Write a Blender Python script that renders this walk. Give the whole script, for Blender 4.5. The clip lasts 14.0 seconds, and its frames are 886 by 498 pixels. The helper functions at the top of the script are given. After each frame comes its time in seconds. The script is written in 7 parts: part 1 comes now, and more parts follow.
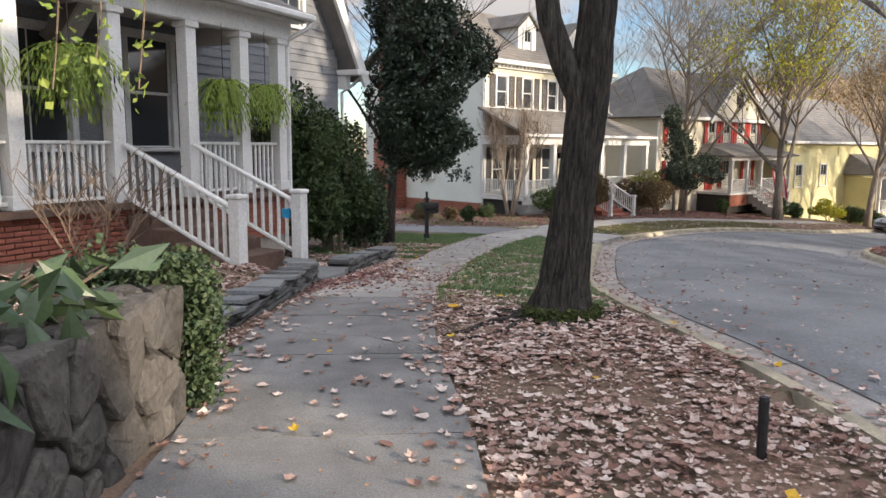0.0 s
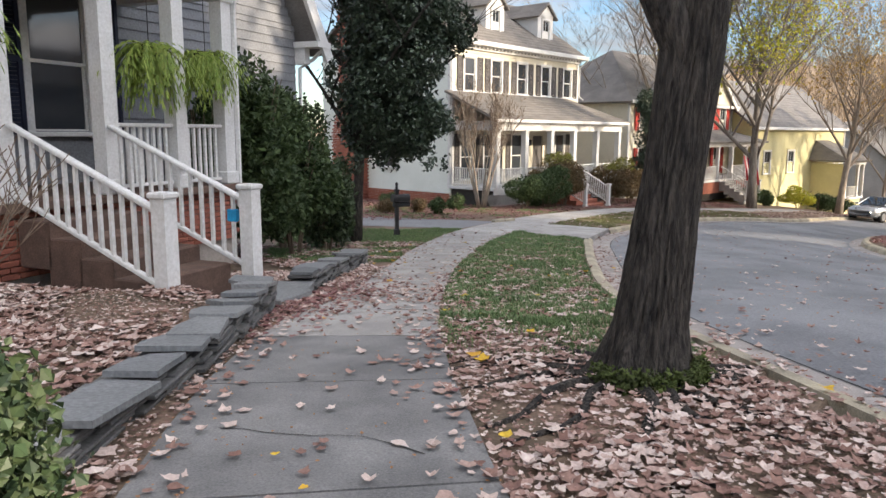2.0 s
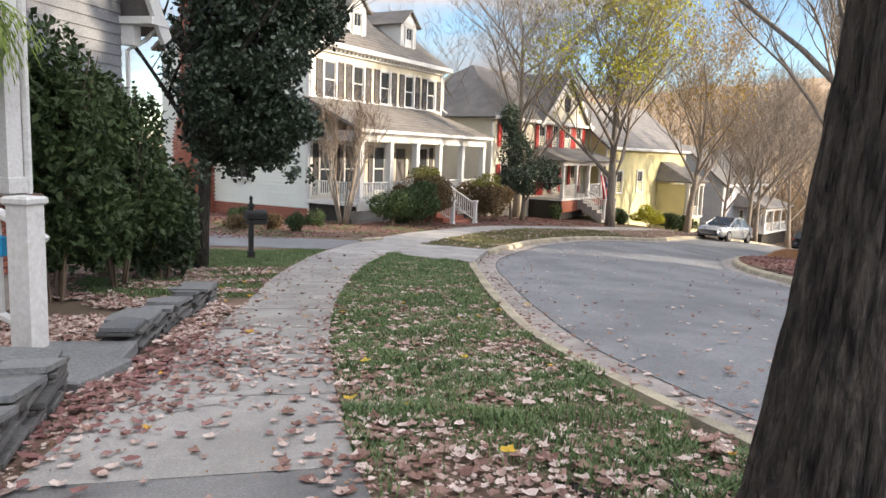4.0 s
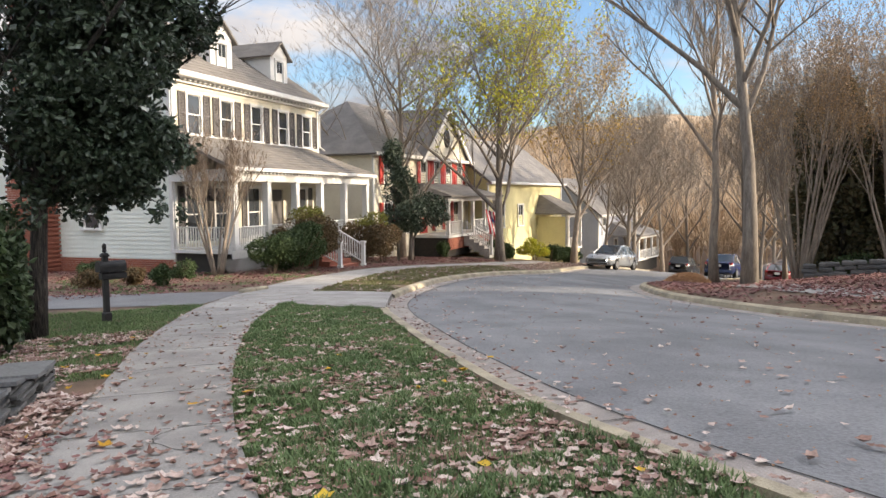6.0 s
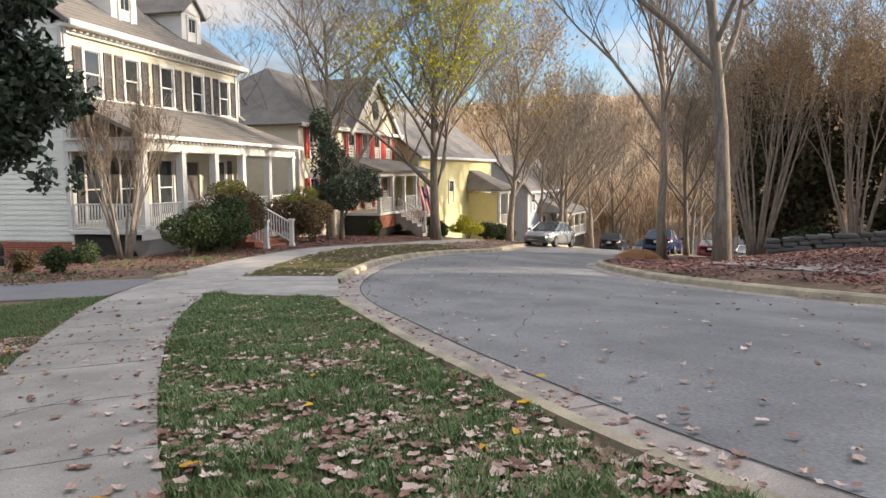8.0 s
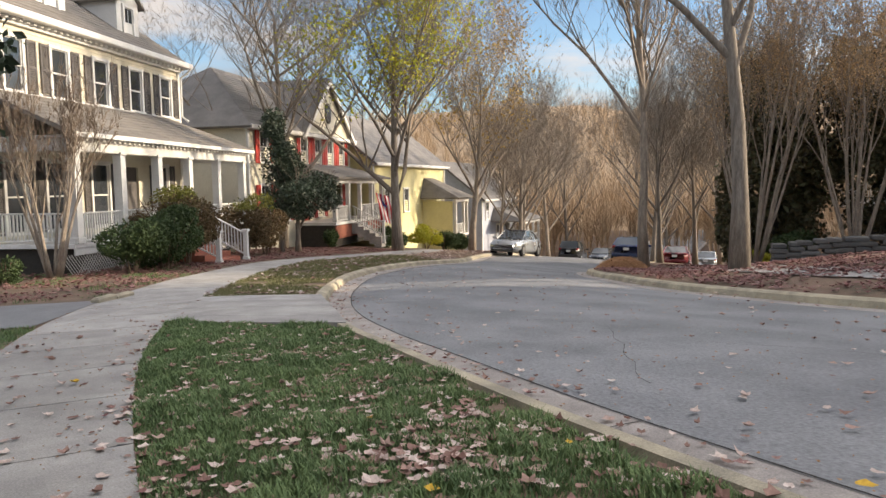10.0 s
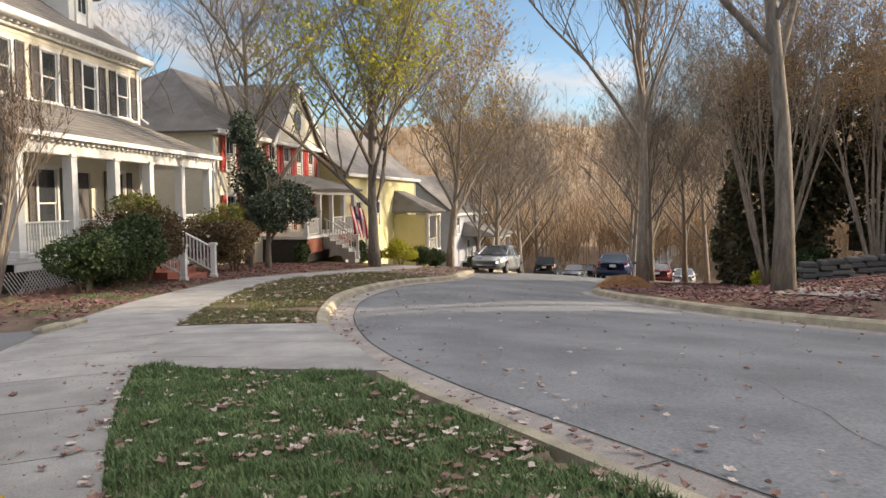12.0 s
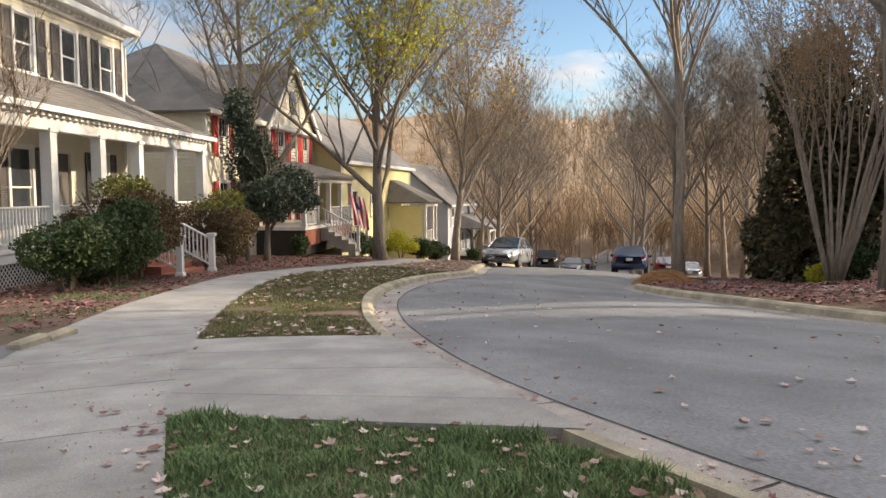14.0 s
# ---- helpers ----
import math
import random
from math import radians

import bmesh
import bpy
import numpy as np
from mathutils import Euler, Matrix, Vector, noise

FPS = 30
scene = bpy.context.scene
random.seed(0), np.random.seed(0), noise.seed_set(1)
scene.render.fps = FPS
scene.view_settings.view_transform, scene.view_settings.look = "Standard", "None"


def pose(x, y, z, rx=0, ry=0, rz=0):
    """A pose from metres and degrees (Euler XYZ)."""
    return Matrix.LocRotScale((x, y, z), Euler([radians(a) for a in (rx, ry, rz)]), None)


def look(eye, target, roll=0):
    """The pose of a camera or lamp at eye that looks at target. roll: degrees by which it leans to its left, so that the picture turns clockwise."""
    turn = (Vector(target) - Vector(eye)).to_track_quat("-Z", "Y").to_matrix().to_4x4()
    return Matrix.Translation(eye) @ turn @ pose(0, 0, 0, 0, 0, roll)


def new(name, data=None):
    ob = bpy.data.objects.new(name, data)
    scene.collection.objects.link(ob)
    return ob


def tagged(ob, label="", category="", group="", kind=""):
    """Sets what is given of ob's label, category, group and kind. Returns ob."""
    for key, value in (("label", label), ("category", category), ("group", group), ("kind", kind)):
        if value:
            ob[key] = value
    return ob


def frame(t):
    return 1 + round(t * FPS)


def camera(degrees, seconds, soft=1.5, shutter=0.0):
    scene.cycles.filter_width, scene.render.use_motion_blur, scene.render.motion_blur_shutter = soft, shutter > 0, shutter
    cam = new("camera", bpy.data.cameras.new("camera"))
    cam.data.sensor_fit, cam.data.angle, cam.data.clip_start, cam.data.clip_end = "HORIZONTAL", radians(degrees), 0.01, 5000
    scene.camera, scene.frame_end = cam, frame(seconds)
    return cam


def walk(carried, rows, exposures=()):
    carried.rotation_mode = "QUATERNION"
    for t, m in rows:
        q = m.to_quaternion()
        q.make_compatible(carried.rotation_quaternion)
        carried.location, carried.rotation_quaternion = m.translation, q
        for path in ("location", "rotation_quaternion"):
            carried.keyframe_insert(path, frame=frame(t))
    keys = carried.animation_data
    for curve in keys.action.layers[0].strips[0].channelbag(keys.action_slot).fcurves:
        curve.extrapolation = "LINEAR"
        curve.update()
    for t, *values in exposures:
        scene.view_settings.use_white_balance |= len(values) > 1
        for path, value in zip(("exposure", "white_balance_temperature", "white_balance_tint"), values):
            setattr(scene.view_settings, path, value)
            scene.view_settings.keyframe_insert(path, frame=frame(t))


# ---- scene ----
cam = camera(62.3, 14.0)

PATH = [
    (0, (0.242, 0.368, 1.505), (0.225, 2.348, 1.223), 0.45),
    (0.5, (0.150, 0.912, 1.494), (0.155, 2.891, 1.207), 0.50),
    (1, (0.039, 1.488, 1.475), (0.063, 3.467, 1.187), 0.43),
    (1.5, (-0.084, 2.110, 1.435), (-0.030, 4.087, 1.138), 0.34),
    (2, (-0.196, 2.694, 1.416), (-0.096, 4.666, 1.104), 0.29),
    (2.5, (-0.274, 3.303, 1.357), (-0.132, 5.268, 1.014), -0.56),
    (3, (-0.311, 3.926, 1.320), (-0.115, 5.886, 0.977), -0.69),
    (3.5, (-0.338, 4.578, 1.258), (0.126, 6.486, 0.878), 1.25),
    (4, (-0.390, 5.208, 1.265), (0.110, 7.126, 1.000), 1.98),
    (4.2, (-0.429, 5.445, 1.237), (0.128, 7.349, 0.986), 1.55),
    (6.3, (-0.320, 8.117, 0.868), (0.547, 9.914, 0.730), -0.55),
    (6.5, (-0.290, 8.377, 0.842), (0.613, 10.154, 0.677), -0.50),
    (7, (-0.187, 8.963, 0.792), (0.784, 10.697, 0.563), -0.44),
    (7.5, (-0.127, 9.616, 0.724), (0.873, 11.331, 0.479), -0.47),
    (8, (-0.056, 10.280, 0.695), (0.967, 11.987, 0.493), -0.54),
    (8.2, (-0.034, 10.536, 0.669), (1.004, 12.235, 0.478), -0.70),
    (10.3, (0.249, 13.433, 0.439), (1.435, 15.034, 0.268), -1.05),
    (10.5, (0.287, 13.693, 0.428), (1.489, 15.283, 0.260), -1.14),
    (11, (0.420, 14.289, 0.408), (1.654, 15.854, 0.245), -0.95),
    (11.5, (0.550, 14.960, 0.365), (1.805, 16.510, 0.215), -0.70),
    (12, (0.689, 15.602, 0.330), (1.948, 17.149, 0.195), -0.41),
    (12.5, (0.784, 16.268, 0.313), (2.047, 17.813, 0.182), -0.31),
    (13, (0.911, 16.937, 0.284), (2.183, 18.475, 0.144), -0.18),
    (13.5, (1.016, 17.648, 0.229), (2.304, 19.171, 0.076), -0.12),
    (14, (1.138, 18.440, 0.140), (2.444, 19.947, -0.015), -0.16),
]
walk(cam, [(t, look(eye, target, roll)) for t, eye, target, roll in PATH], exposures=[(0, 1.8, 6600, 13), (2, 2.02, 6600, 13), (4, 2.2, 6700, 13), (7, 1.98, 6800, 13), (14, 1.84, 7100, 13)])

# ---- light ----
SUN_AZ, SUN_EL = math.atan2(0.86, -0.50), radians(15.5)      # clockwise from +y
to_sun = Vector((math.sin(SUN_AZ) * math.cos(SUN_EL), math.cos(SUN_AZ) * math.cos(SUN_EL), math.sin(SUN_EL)))
CLOUD_LOW, CLOUD_HIGH, CLOUD_SUNWARD = 1.8, 10.5, 3.5
world = bpy.data.worlds.new("sky")
scene.world = world
world.use_nodes = True
wn, wl = world.node_tree.nodes, world.node_tree.links
wn.clear()
w_out = wn.new("ShaderNodeOutputWorld")
w_bg = wn.new("ShaderNodeBackground")
w_sky = wn.new("ShaderNodeTexSky")
w_sky.sky_type, w_sky.sun_disc = "NISHITA", False
w_sky.sun_elevation, w_sky.sun_rotation = SUN_EL, SUN_AZ
w_sky.air_density, w_sky.dust_density, w_sky.ozone_density = 1.0, 0.0, 3.0
w_co = wn.new("ShaderNodeTexCoord")
w_map = wn.new("ShaderNodeMapping")
w_map.inputs["Scale"].default_value = (1.0, 1.0, 3.2)
w_noise = wn.new("ShaderNodeTexNoise")
w_noise.inputs["Scale"].default_value, w_noise.inputs["Detail"].default_value, w_noise.inputs["Roughness"].default_value = 2.6, 9.0, 0.58
w_ramp = wn.new("ShaderNodeValToRGB")
w_ramp.color_ramp.elements[0].position, w_ramp.color_ramp.elements[1].position = 0.44, 0.56
w_mix = wn.new("ShaderNodeMix")
w_mix.data_type = "RGBA"
wl.new(w_co.outputs["Generated"], w_map.inputs["Vector"])
wl.new(w_map.outputs[0], w_noise.inputs["Vector"])
wl.new(w_noise.outputs[0], w_ramp.inputs[0])
wl.new(w_ramp.outputs[0], w_mix.inputs["Factor"])
wl.new(w_sky.outputs[0], w_mix.inputs["A"])
# broken cloud: dimmer at the horizon than overhead, as an overcast sky is, and brighter towards the sun
w_sep = wn.new("ShaderNodeSeparateXYZ")
wl.new(w_co.outputs["Generated"], w_sep.inputs[0])
w_up = wn.new("ShaderNodeMapRange")
w_up.inputs["From Min"].default_value, w_up.inputs["From Max"].default_value = 0.0, 1.0
w_up.inputs["To Min"].default_value, w_up.inputs["To Max"].default_value = CLOUD_LOW, CLOUD_HIGH
wl.new(w_sep.outputs["Z"], w_up.inputs["Value"])
w_dot = wn.new("ShaderNodeVectorMath")
w_dot.operation = "DOT_PRODUCT"
w_dot.inputs[1].default_value = to_sun
wl.new(w_co.outputs["Generated"], w_dot.inputs[0])
w_lobe = wn.new("ShaderNodeMapRange")
w_lobe.interpolation_type = "SMOOTHSTEP"
w_lobe.inputs["From Min"].default_value, w_lobe.inputs["From Max"].default_value = 0.1, 1.0
w_lobe.inputs["To Min"].default_value, w_lobe.inputs["To Max"].default_value = 1.0, CLOUD_SUNWARD
wl.new(w_dot.outputs["Value"], w_lobe.inputs["Value"])
w_lum = wn.new("ShaderNodeMath")
w_lum.operation = "MULTIPLY"
wl.new(w_up.outputs[0], w_lum.inputs[0])
wl.new(w_lobe.outputs[0], w_lum.inputs[1])
# shaded cloud bases
w_base = wn.new("ShaderNodeTexNoise")
w_base.inputs["Scale"].default_value, w_base.inputs["Detail"].default_value = 4.5, 6.0
wl.new(w_map.outputs[0], w_base.inputs["Vector"])
w_tone = wn.new("ShaderNodeValToRGB")
w_tone.color_ramp.elements[0].position, w_tone.color_ramp.elements[1].position = 0.38, 0.62
w_tone.color_ramp.elements[0].color, w_tone.color_ramp.elements[1].color = (0.62, 0.66, 0.75, 1), (1.0, 0.97, 0.95, 1)
wl.new(w_base.outputs[0], w_tone.inputs[0])
w_cloud = wn.new("ShaderNodeVectorMath")
w_cloud.operation = "SCALE"
wl.new(w_tone.outputs[0], w_cloud.inputs[0])
wl.new(w_lum.outputs[0], w_cloud.inputs["Scale"])
wl.new(w_cloud.outputs[0], w_mix.inputs["B"])
wl.new(w_mix.outputs["Result"], w_bg.inputs["Color"])
w_bg.inputs["Strength"].default_value = 0.06
wl.new(w_bg.outputs[0], w_out.inputs["Surface"])
sun = new("sun", bpy.data.lights.new("sun", "SUN"))
sun.data.energy, sun.data.angle, sun.data.color = 2.0, radians(0.6), (1.0, 0.87, 0.68)
sun.matrix_world = look(to_sun * 100, (0, 0, 0))



# ---- materials ----
def material(name, base, alt=None, scale=8.0, rough=0.8, metal=0.0, bump=0.3, fine=60.0, island=0.0, obrand=0.0, third=None, stretch=(1, 1, 1), trans=0.0, spec=0.3, depth=0.01):
    """A surface with broad stains, fine grain and relief; island and obrand vary colour from piece to piece."""
    m = bpy.data.materials.new(name)
    m.use_nodes = True
    n, l = m.node_tree.nodes, m.node_tree.links
    b = n["Principled BSDF"]
    b.inputs["Metallic"].default_value = metal
    b.inputs["Specular IOR Level"].default_value = spec
    alt = alt or tuple(c * 0.75 for c in base)
    co = n.new("ShaderNodeTexCoord")
    mp = n.new("ShaderNodeMapping")
    mp.inputs["Scale"].default_value = stretch
    l.new(co.outputs["Object"], mp.inputs["Vector"])
    n1 = n.new("ShaderNodeTexNoise")
    n1.inputs["Scale"].default_value, n1.inputs["Detail"].default_value, n1.inputs["Roughness"].default_value = scale, 6.0, 0.62
    n2 = n.new("ShaderNodeTexNoise")
    n2.inputs["Scale"].default_value, n2.inputs["Detail"].default_value = fine, 4.0
    l.new(mp.outputs[0], n1.inputs["Vector"])
    l.new(mp.outputs[0], n2.inputs["Vector"])
    r = n.new("ShaderNodeValToRGB")
    r.color_ramp.elements[0].position, r.color_ramp.elements[1].position = 0.36, 0.64
    r.color_ramp.elements[0].color, r.color_ramp.elements[1].color = (*alt, 1), (*base, 1)
    l.new(n1.outputs[0], r.inputs[0])
    col = r.outputs[0]
    if island or obrand:
        src = n.new("ShaderNodeNewGeometry").outputs["Random Per Island"] if island else n.new("ShaderNodeObjectInfo").outputs["Random"]
        r2 = n.new("ShaderNodeValToRGB")
        r2.color_ramp.elements[0].color, r2.color_ramp.elements[1].color = (*alt, 1), (*base, 1)
        if third:
            e = r2.color_ramp.elements.new(0.42)
            e.color = (*third, 1)
        l.new(src, r2.inputs[0])
        mx = n.new("ShaderNodeMix")
        mx.data_type = "RGBA"
        mx.inputs["Factor"].default_value = island or obrand
        l.new(col, mx.inputs["A"])
        l.new(r2.outputs[0], mx.inputs["B"])
        col = mx.outputs["Result"]
    g = n.new("ShaderNodeMix")
    g.data_type, g.blend_type = "RGBA", "OVERLAY"
    g.inputs["Factor"].default_value = 0.5
    l.new(col, g.inputs["A"])
    l.new(n2.outputs[0], g.inputs["B"])
    l.new(g.outputs["Result"], b.inputs["Base Color"])
    mr = n.new("ShaderNodeMapRange")
    mr.inputs["To Min"].default_value, mr.inputs["To Max"].default_value = max(0.03, rough - 0.12), min(1.0, rough + 0.12)
    l.new(n1.outputs[0], mr.inputs[0])
    l.new(mr.outputs[0], b.inputs["Roughness"])
    if bump:
        bp = n.new("ShaderNodeBump")
        bp.inputs["Strength"].default_value, bp.inputs["Distance"].default_value = bump, depth
        l.new(n2.outputs[0], bp.inputs["Height"])
        l.new(bp.outputs[0], b.inputs["Normal"])
    if trans:
        t = n.new("ShaderNodeBsdfTranslucent")
        l.new(col, t.inputs["Color"])
        ms = n.new("ShaderNodeMixShader")
        ms.inputs[0].default_value = trans
        l.new(b.outputs[0], ms.inputs[1])
        l.new(t.outputs[0], ms.inputs[2])
        l.new(ms.outputs[0], n["Material Output"].inputs["Surface"])
    return m


def glassy(name, tint, rough=0.06):
    """Window glass over a dark room: a glossy dark pane."""
    m = bpy.data.materials.new(name)
    m.use_nodes = True
    b = m.node_tree.nodes["Principled BSDF"]
    b.inputs["Base Color"].default_value = (*tint, 1)
    b.inputs["Roughness"].default_value = rough
    b.inputs["Specular IOR Level"].default_value = 0.9
    return m


M_CONC = material("concrete", (0.41, 0.39, 0.36), (0.245, 0.232, 0.215), 1.3, 0.9, bump=0.35, fine=90, obrand=0.25)
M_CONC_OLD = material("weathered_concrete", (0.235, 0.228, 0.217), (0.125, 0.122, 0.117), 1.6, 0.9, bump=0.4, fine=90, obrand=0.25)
M_KERB = material("kerb_concrete", (0.46, 0.40, 0.285), (0.27, 0.24, 0.18), 2.2, 0.9, bump=0.4, fine=80)
M_GUTTER = material("gutter_concrete", (0.40, 0.36, 0.325), (0.26, 0.235, 0.215), 1.8, 0.9, bump=0.35, fine=80)
M_ASPH = material("asphalt", (0.25, 0.252, 0.256), (0.165, 0.167, 0.172), 0.8, 0.9, bump=0.9, fine=55, depth=0.012, stretch=(1.0, 0.55, 1.0))
M_DRIVE = material("drive_asphalt", (0.21, 0.21, 0.212), (0.16, 0.16, 0.162), 0.6, 0.9, bump=0.5, fine=110)
M_SOIL = material("leafy_soil", (0.21, 0.14, 0.10), (0.12, 0.09, 0.06), 0.9, 1.0, bump=0.8, fine=45)
M_GRASS = material("grass_blade", (0.20, 0.275, 0.115), (0.085, 0.14, 0.06), 1.2, 0.7, bump=0, island=0.6, third=(0.145, 0.215, 0.085), trans=0.25)
M_LEAF = material("fallen_leaf", (0.63, 0.53, 0.465), (0.16, 0.08, 0.06), 3, 0.8, bump=0, island=0.94, third=(0.31, 0.19, 0.15))
M_LEAF_Y = material("fallen_yellow_leaf", (0.62, 0.44, 0.05), (0.5, 0.25, 0.03), 3, 0.8, bump=0, island=0.8)
M_BARK = material("bark", (0.088, 0.075, 0.063), (0.02, 0.018, 0.016), 8.0, 0.95, bump=1.0, depth=0.05, fine=17, stretch=(3.6, 3.6, 0.62))
M_BARK_L = material("pale_bark", (0.37, 0.31, 0.245), (0.21, 0.172, 0.138), 5.0, 0.9, bump=0.7, fine=25, stretch=(2, 2, 0.5))
M_BARK_G = material("grey_bark", (0.27, 0.232, 0.19), (0.14, 0.118, 0.098), 5.0, 0.9, bump=0.8, fine=25, stretch=(2.4, 2.4, 0.4))
M_MOSS = material("moss", (0.09, 0.12, 0.03), (0.05, 0.06, 0.02), 9, 1.0, bump=1.0, fine=60)
M_HOLLY = material("holly_leaf", (0.045, 0.068, 0.036), (0.018, 0.032, 0.018), 2, 0.42, bump=0, island=0.75, third=(0.06, 0.085, 0.05), spec=0.5)
M_SHRUB = material("shrub_leaf", (0.075, 0.11, 0.038), (0.025, 0.045, 0.017), 2, 0.6, bump=0, island=0.75, third=(0.05, 0.08, 0.028), trans=0.15)
M_HEDGE = material("hedge_leaf", (0.155, 0.12, 0.055), (0.05, 0.048, 0.024), 1.0, 0.7, bump=0, island=0.6, third=(0.21, 0.115, 0.06), trans=0.15)
M_DRYGRASS = material("dry_grass_blade", (0.24, 0.215, 0.10), (0.12, 0.125, 0.055), 1.0, 0.8, bump=0, island=0.7, third=(0.17, 0.19, 0.08), trans=0.2)
M_LEAF_R = material("fallen_dark_red_leaf", (0.32, 0.19, 0.165), (0.13, 0.055, 0.05), 3, 0.75, bump=0, island=0.85, third=(0.22, 0.10, 0.09))
M_MAGN = material("magnolia_leaf", (0.095, 0.105, 0.05), (0.035, 0.042, 0.022), 2, 0.5, bump=0, island=0.75, third=(0.14, 0.10, 0.05), trans=0.1)
M_SEED = material("tan_seed_head", (0.52, 0.37, 0.21), (0.33, 0.22, 0.12), 1, 0.85, bump=0, island=0.8, trans=0.25)
M_HEDGETOP = material("hedge_top_leaf", (0.31, 0.29, 0.07), (0.13, 0.15, 0.03), 1.0, 0.7, bump=0, island=0.6, trans=0.2)
M_LIME = material("yellow_green_leaf", (0.52, 0.54, 0.06), (0.30, 0.40, 0.05), 0.6, 0.6, bump=0, island=0.8, third=(0.52, 0.40, 0.05), trans=0.4)
M_RUST = material("russet_leaf", (0.42, 0.27, 0.08), (0.25, 0.14, 0.05), 0.6, 0.7, bump=0, island=0.8, third=(0.5, 0.36, 0.1), trans=0.35)
M_FERN = material("fern_frond", (0.25, 0.36, 0.065), (0.11, 0.19, 0.035), 3, 0.5, bump=0, island=0.7, third=(0.38, 0.42, 0.10), trans=0.35)
M_LAUREL = material("laurel_leaf", (0.06, 0.10, 0.045), (0.025, 0.045, 0.022), 3, 0.35, bump=0, island=0.8, third=(0.08, 0.12, 0.05), trans=0.1, spec=0.6)
M_FARTWIG = material("far_twig", (0.52, 0.385, 0.25), (0.34, 0.25, 0.165), 0.05, 1.0, bump=0, island=0.5)
M_IVY = material("ivy_leaf", (0.045, 0.078, 0.032), (0.016, 0.032, 0.014), 3, 0.5, bump=0, island=0.85, third=(0.075, 0.10, 0.045), trans=0.12, spec=0.35)
M_TWIG = material("twig", (0.24, 0.175, 0.125), (0.13, 0.095, 0.07), 3, 0.95, bump=0)
M_WHITE = material("white_paint", (0.72, 0.71, 0.68), (0.60, 0.59, 0.56), 1.5, 0.55, bump=0.08, fine=30)
M_CREAM = material("cream_siding", (0.66, 0.61, 0.49), (0.58, 0.54, 0.43), 0.8, 0.65, bump=0.1, fine=30)
# gable siding: the cool green-white of its shade is put into the colour
M_PALE = material("shade_tinted_siding", (0.74, 0.77, 0.70), (0.68, 0.71, 0.64), 0.8, 0.65, bump=0.1, fine=30)
M_GREY = material("grey_siding", (0.22, 0.225, 0.235), (0.17, 0.175, 0.185), 1.2, 0.7, bump=0.12, fine=30)
M_YELLOW = material("yellow_siding", (0.66, 0.60, 0.33), (0.57, 0.52, 0.28), 0.8, 0.65, bump=0.1, fine=30)
M_BLUEGREY = material("blue_grey_siding", (0.40, 0.42, 0.47), (0.33, 0.35, 0.40), 0.8, 0.65, bump=0.1, fine=30)
M_ROOF = material("shingle_roof", (0.21, 0.19, 0.165), (0.14, 0.128, 0.115), 1.2, 0.95, bump=0.6, fine=40, stretch=(1, 1, 2))
M_ROOF_D = material("dark_shingle_roof", (0.23, 0.215, 0.20), (0.16, 0.15, 0.14), 1.2, 0.95, bump=0.6, fine=40)
M_BRICK = material("brick", (0.33, 0.115, 0.075), (0.22, 0.075, 0.05), 6, 0.9, bump=0.5, fine=60, obrand=0.5)
M_BRICKI = material("brick_course", (0.36, 0.14, 0.09), (0.24, 0.085, 0.06), 6, 0.9, bump=0.5, fine=60, island=0.6)
M_MORTAR = material("mortar", (0.36, 0.32, 0.28), None, 8, 0.95, bump=0.5)
M_STEP = material("brown_step_stone", (0.15, 0.095, 0.072), (0.10, 0.065, 0.05), 5, 0.85, bump=0.4)
M_SLATE = material("slate", (0.20, 0.205, 0.205), (0.115, 0.12, 0.122), 2.5, 0.75, bump=0.5, fine=40, obrand=0.55, third=(0.26, 0.26, 0.25))
M_SLATEI = material("slate_course", (0.17, 0.165, 0.155), (0.085, 0.083, 0.08), 2.5, 0.8, bump=0.6, fine=40, island=0.7)
M_STONE = material("field_stone", (0.105, 0.096, 0.087), (0.038, 0.036, 0.033), 7.0, 0.9, bump=1.0, fine=30, depth=0.02, obrand=0.4, third=(0.15, 0.13, 0.112))
# for joints and cracks; also painted shade under porches and behind panes
M_DARKGAP = material("dark_mortar_and_shade", (0.055, 0.05, 0.043), None, 8, 1.0, bump=0.5)
M_SHUT = material("dark_shutter", (0.115, 0.105, 0.10), (0.09, 0.083, 0.08), 3, 0.6, bump=0.1)
M_REDSH = material("red_shutter", (0.50, 0.055, 0.04), (0.38, 0.04, 0.03), 3, 0.5, bump=0.1)
M_GLASS = glassy("window_glass", (0.035, 0.04, 0.047))
M_CURTAIN = material("white_blind", (0.62, 0.60, 0.56), None, 3, 0.8, bump=0)
M_BLACK = material("black_iron", (0.02, 0.02, 0.022), (0.03, 0.028, 0.026), 12, 0.5, bump=0.2)
M_NAVY = material("navy_shutter", (0.02, 0.024, 0.045), (0.015, 0.018, 0.035), 5, 0.5, bump=0.1)
M_SILVER = material("silver_car_paint", (0.55, 0.57, 0.58), (0.52, 0.54, 0.55), 1, 0.28, metal=0.75, bump=0)
M_CARBLK = material("black_car_paint", (0.018, 0.019, 0.022), None, 1, 0.22, bump=0, spec=0.6)
M_CARBLU = material("blue_car_paint", (0.016, 0.03, 0.10), None, 1, 0.22, bump=0, spec=0.6)
M_CARRED = material("dark_red_car_paint", (0.18, 0.02, 0.025), None, 1, 0.25, bump=0, spec=0.6)
M_CARGRY = material("grey_car_paint", (0.12, 0.13, 0.14), None, 1, 0.25, bump=0, spec=0.6)
M_CARGLS = glassy("car_glass", (0.05, 0.06, 0.065), 0.04)
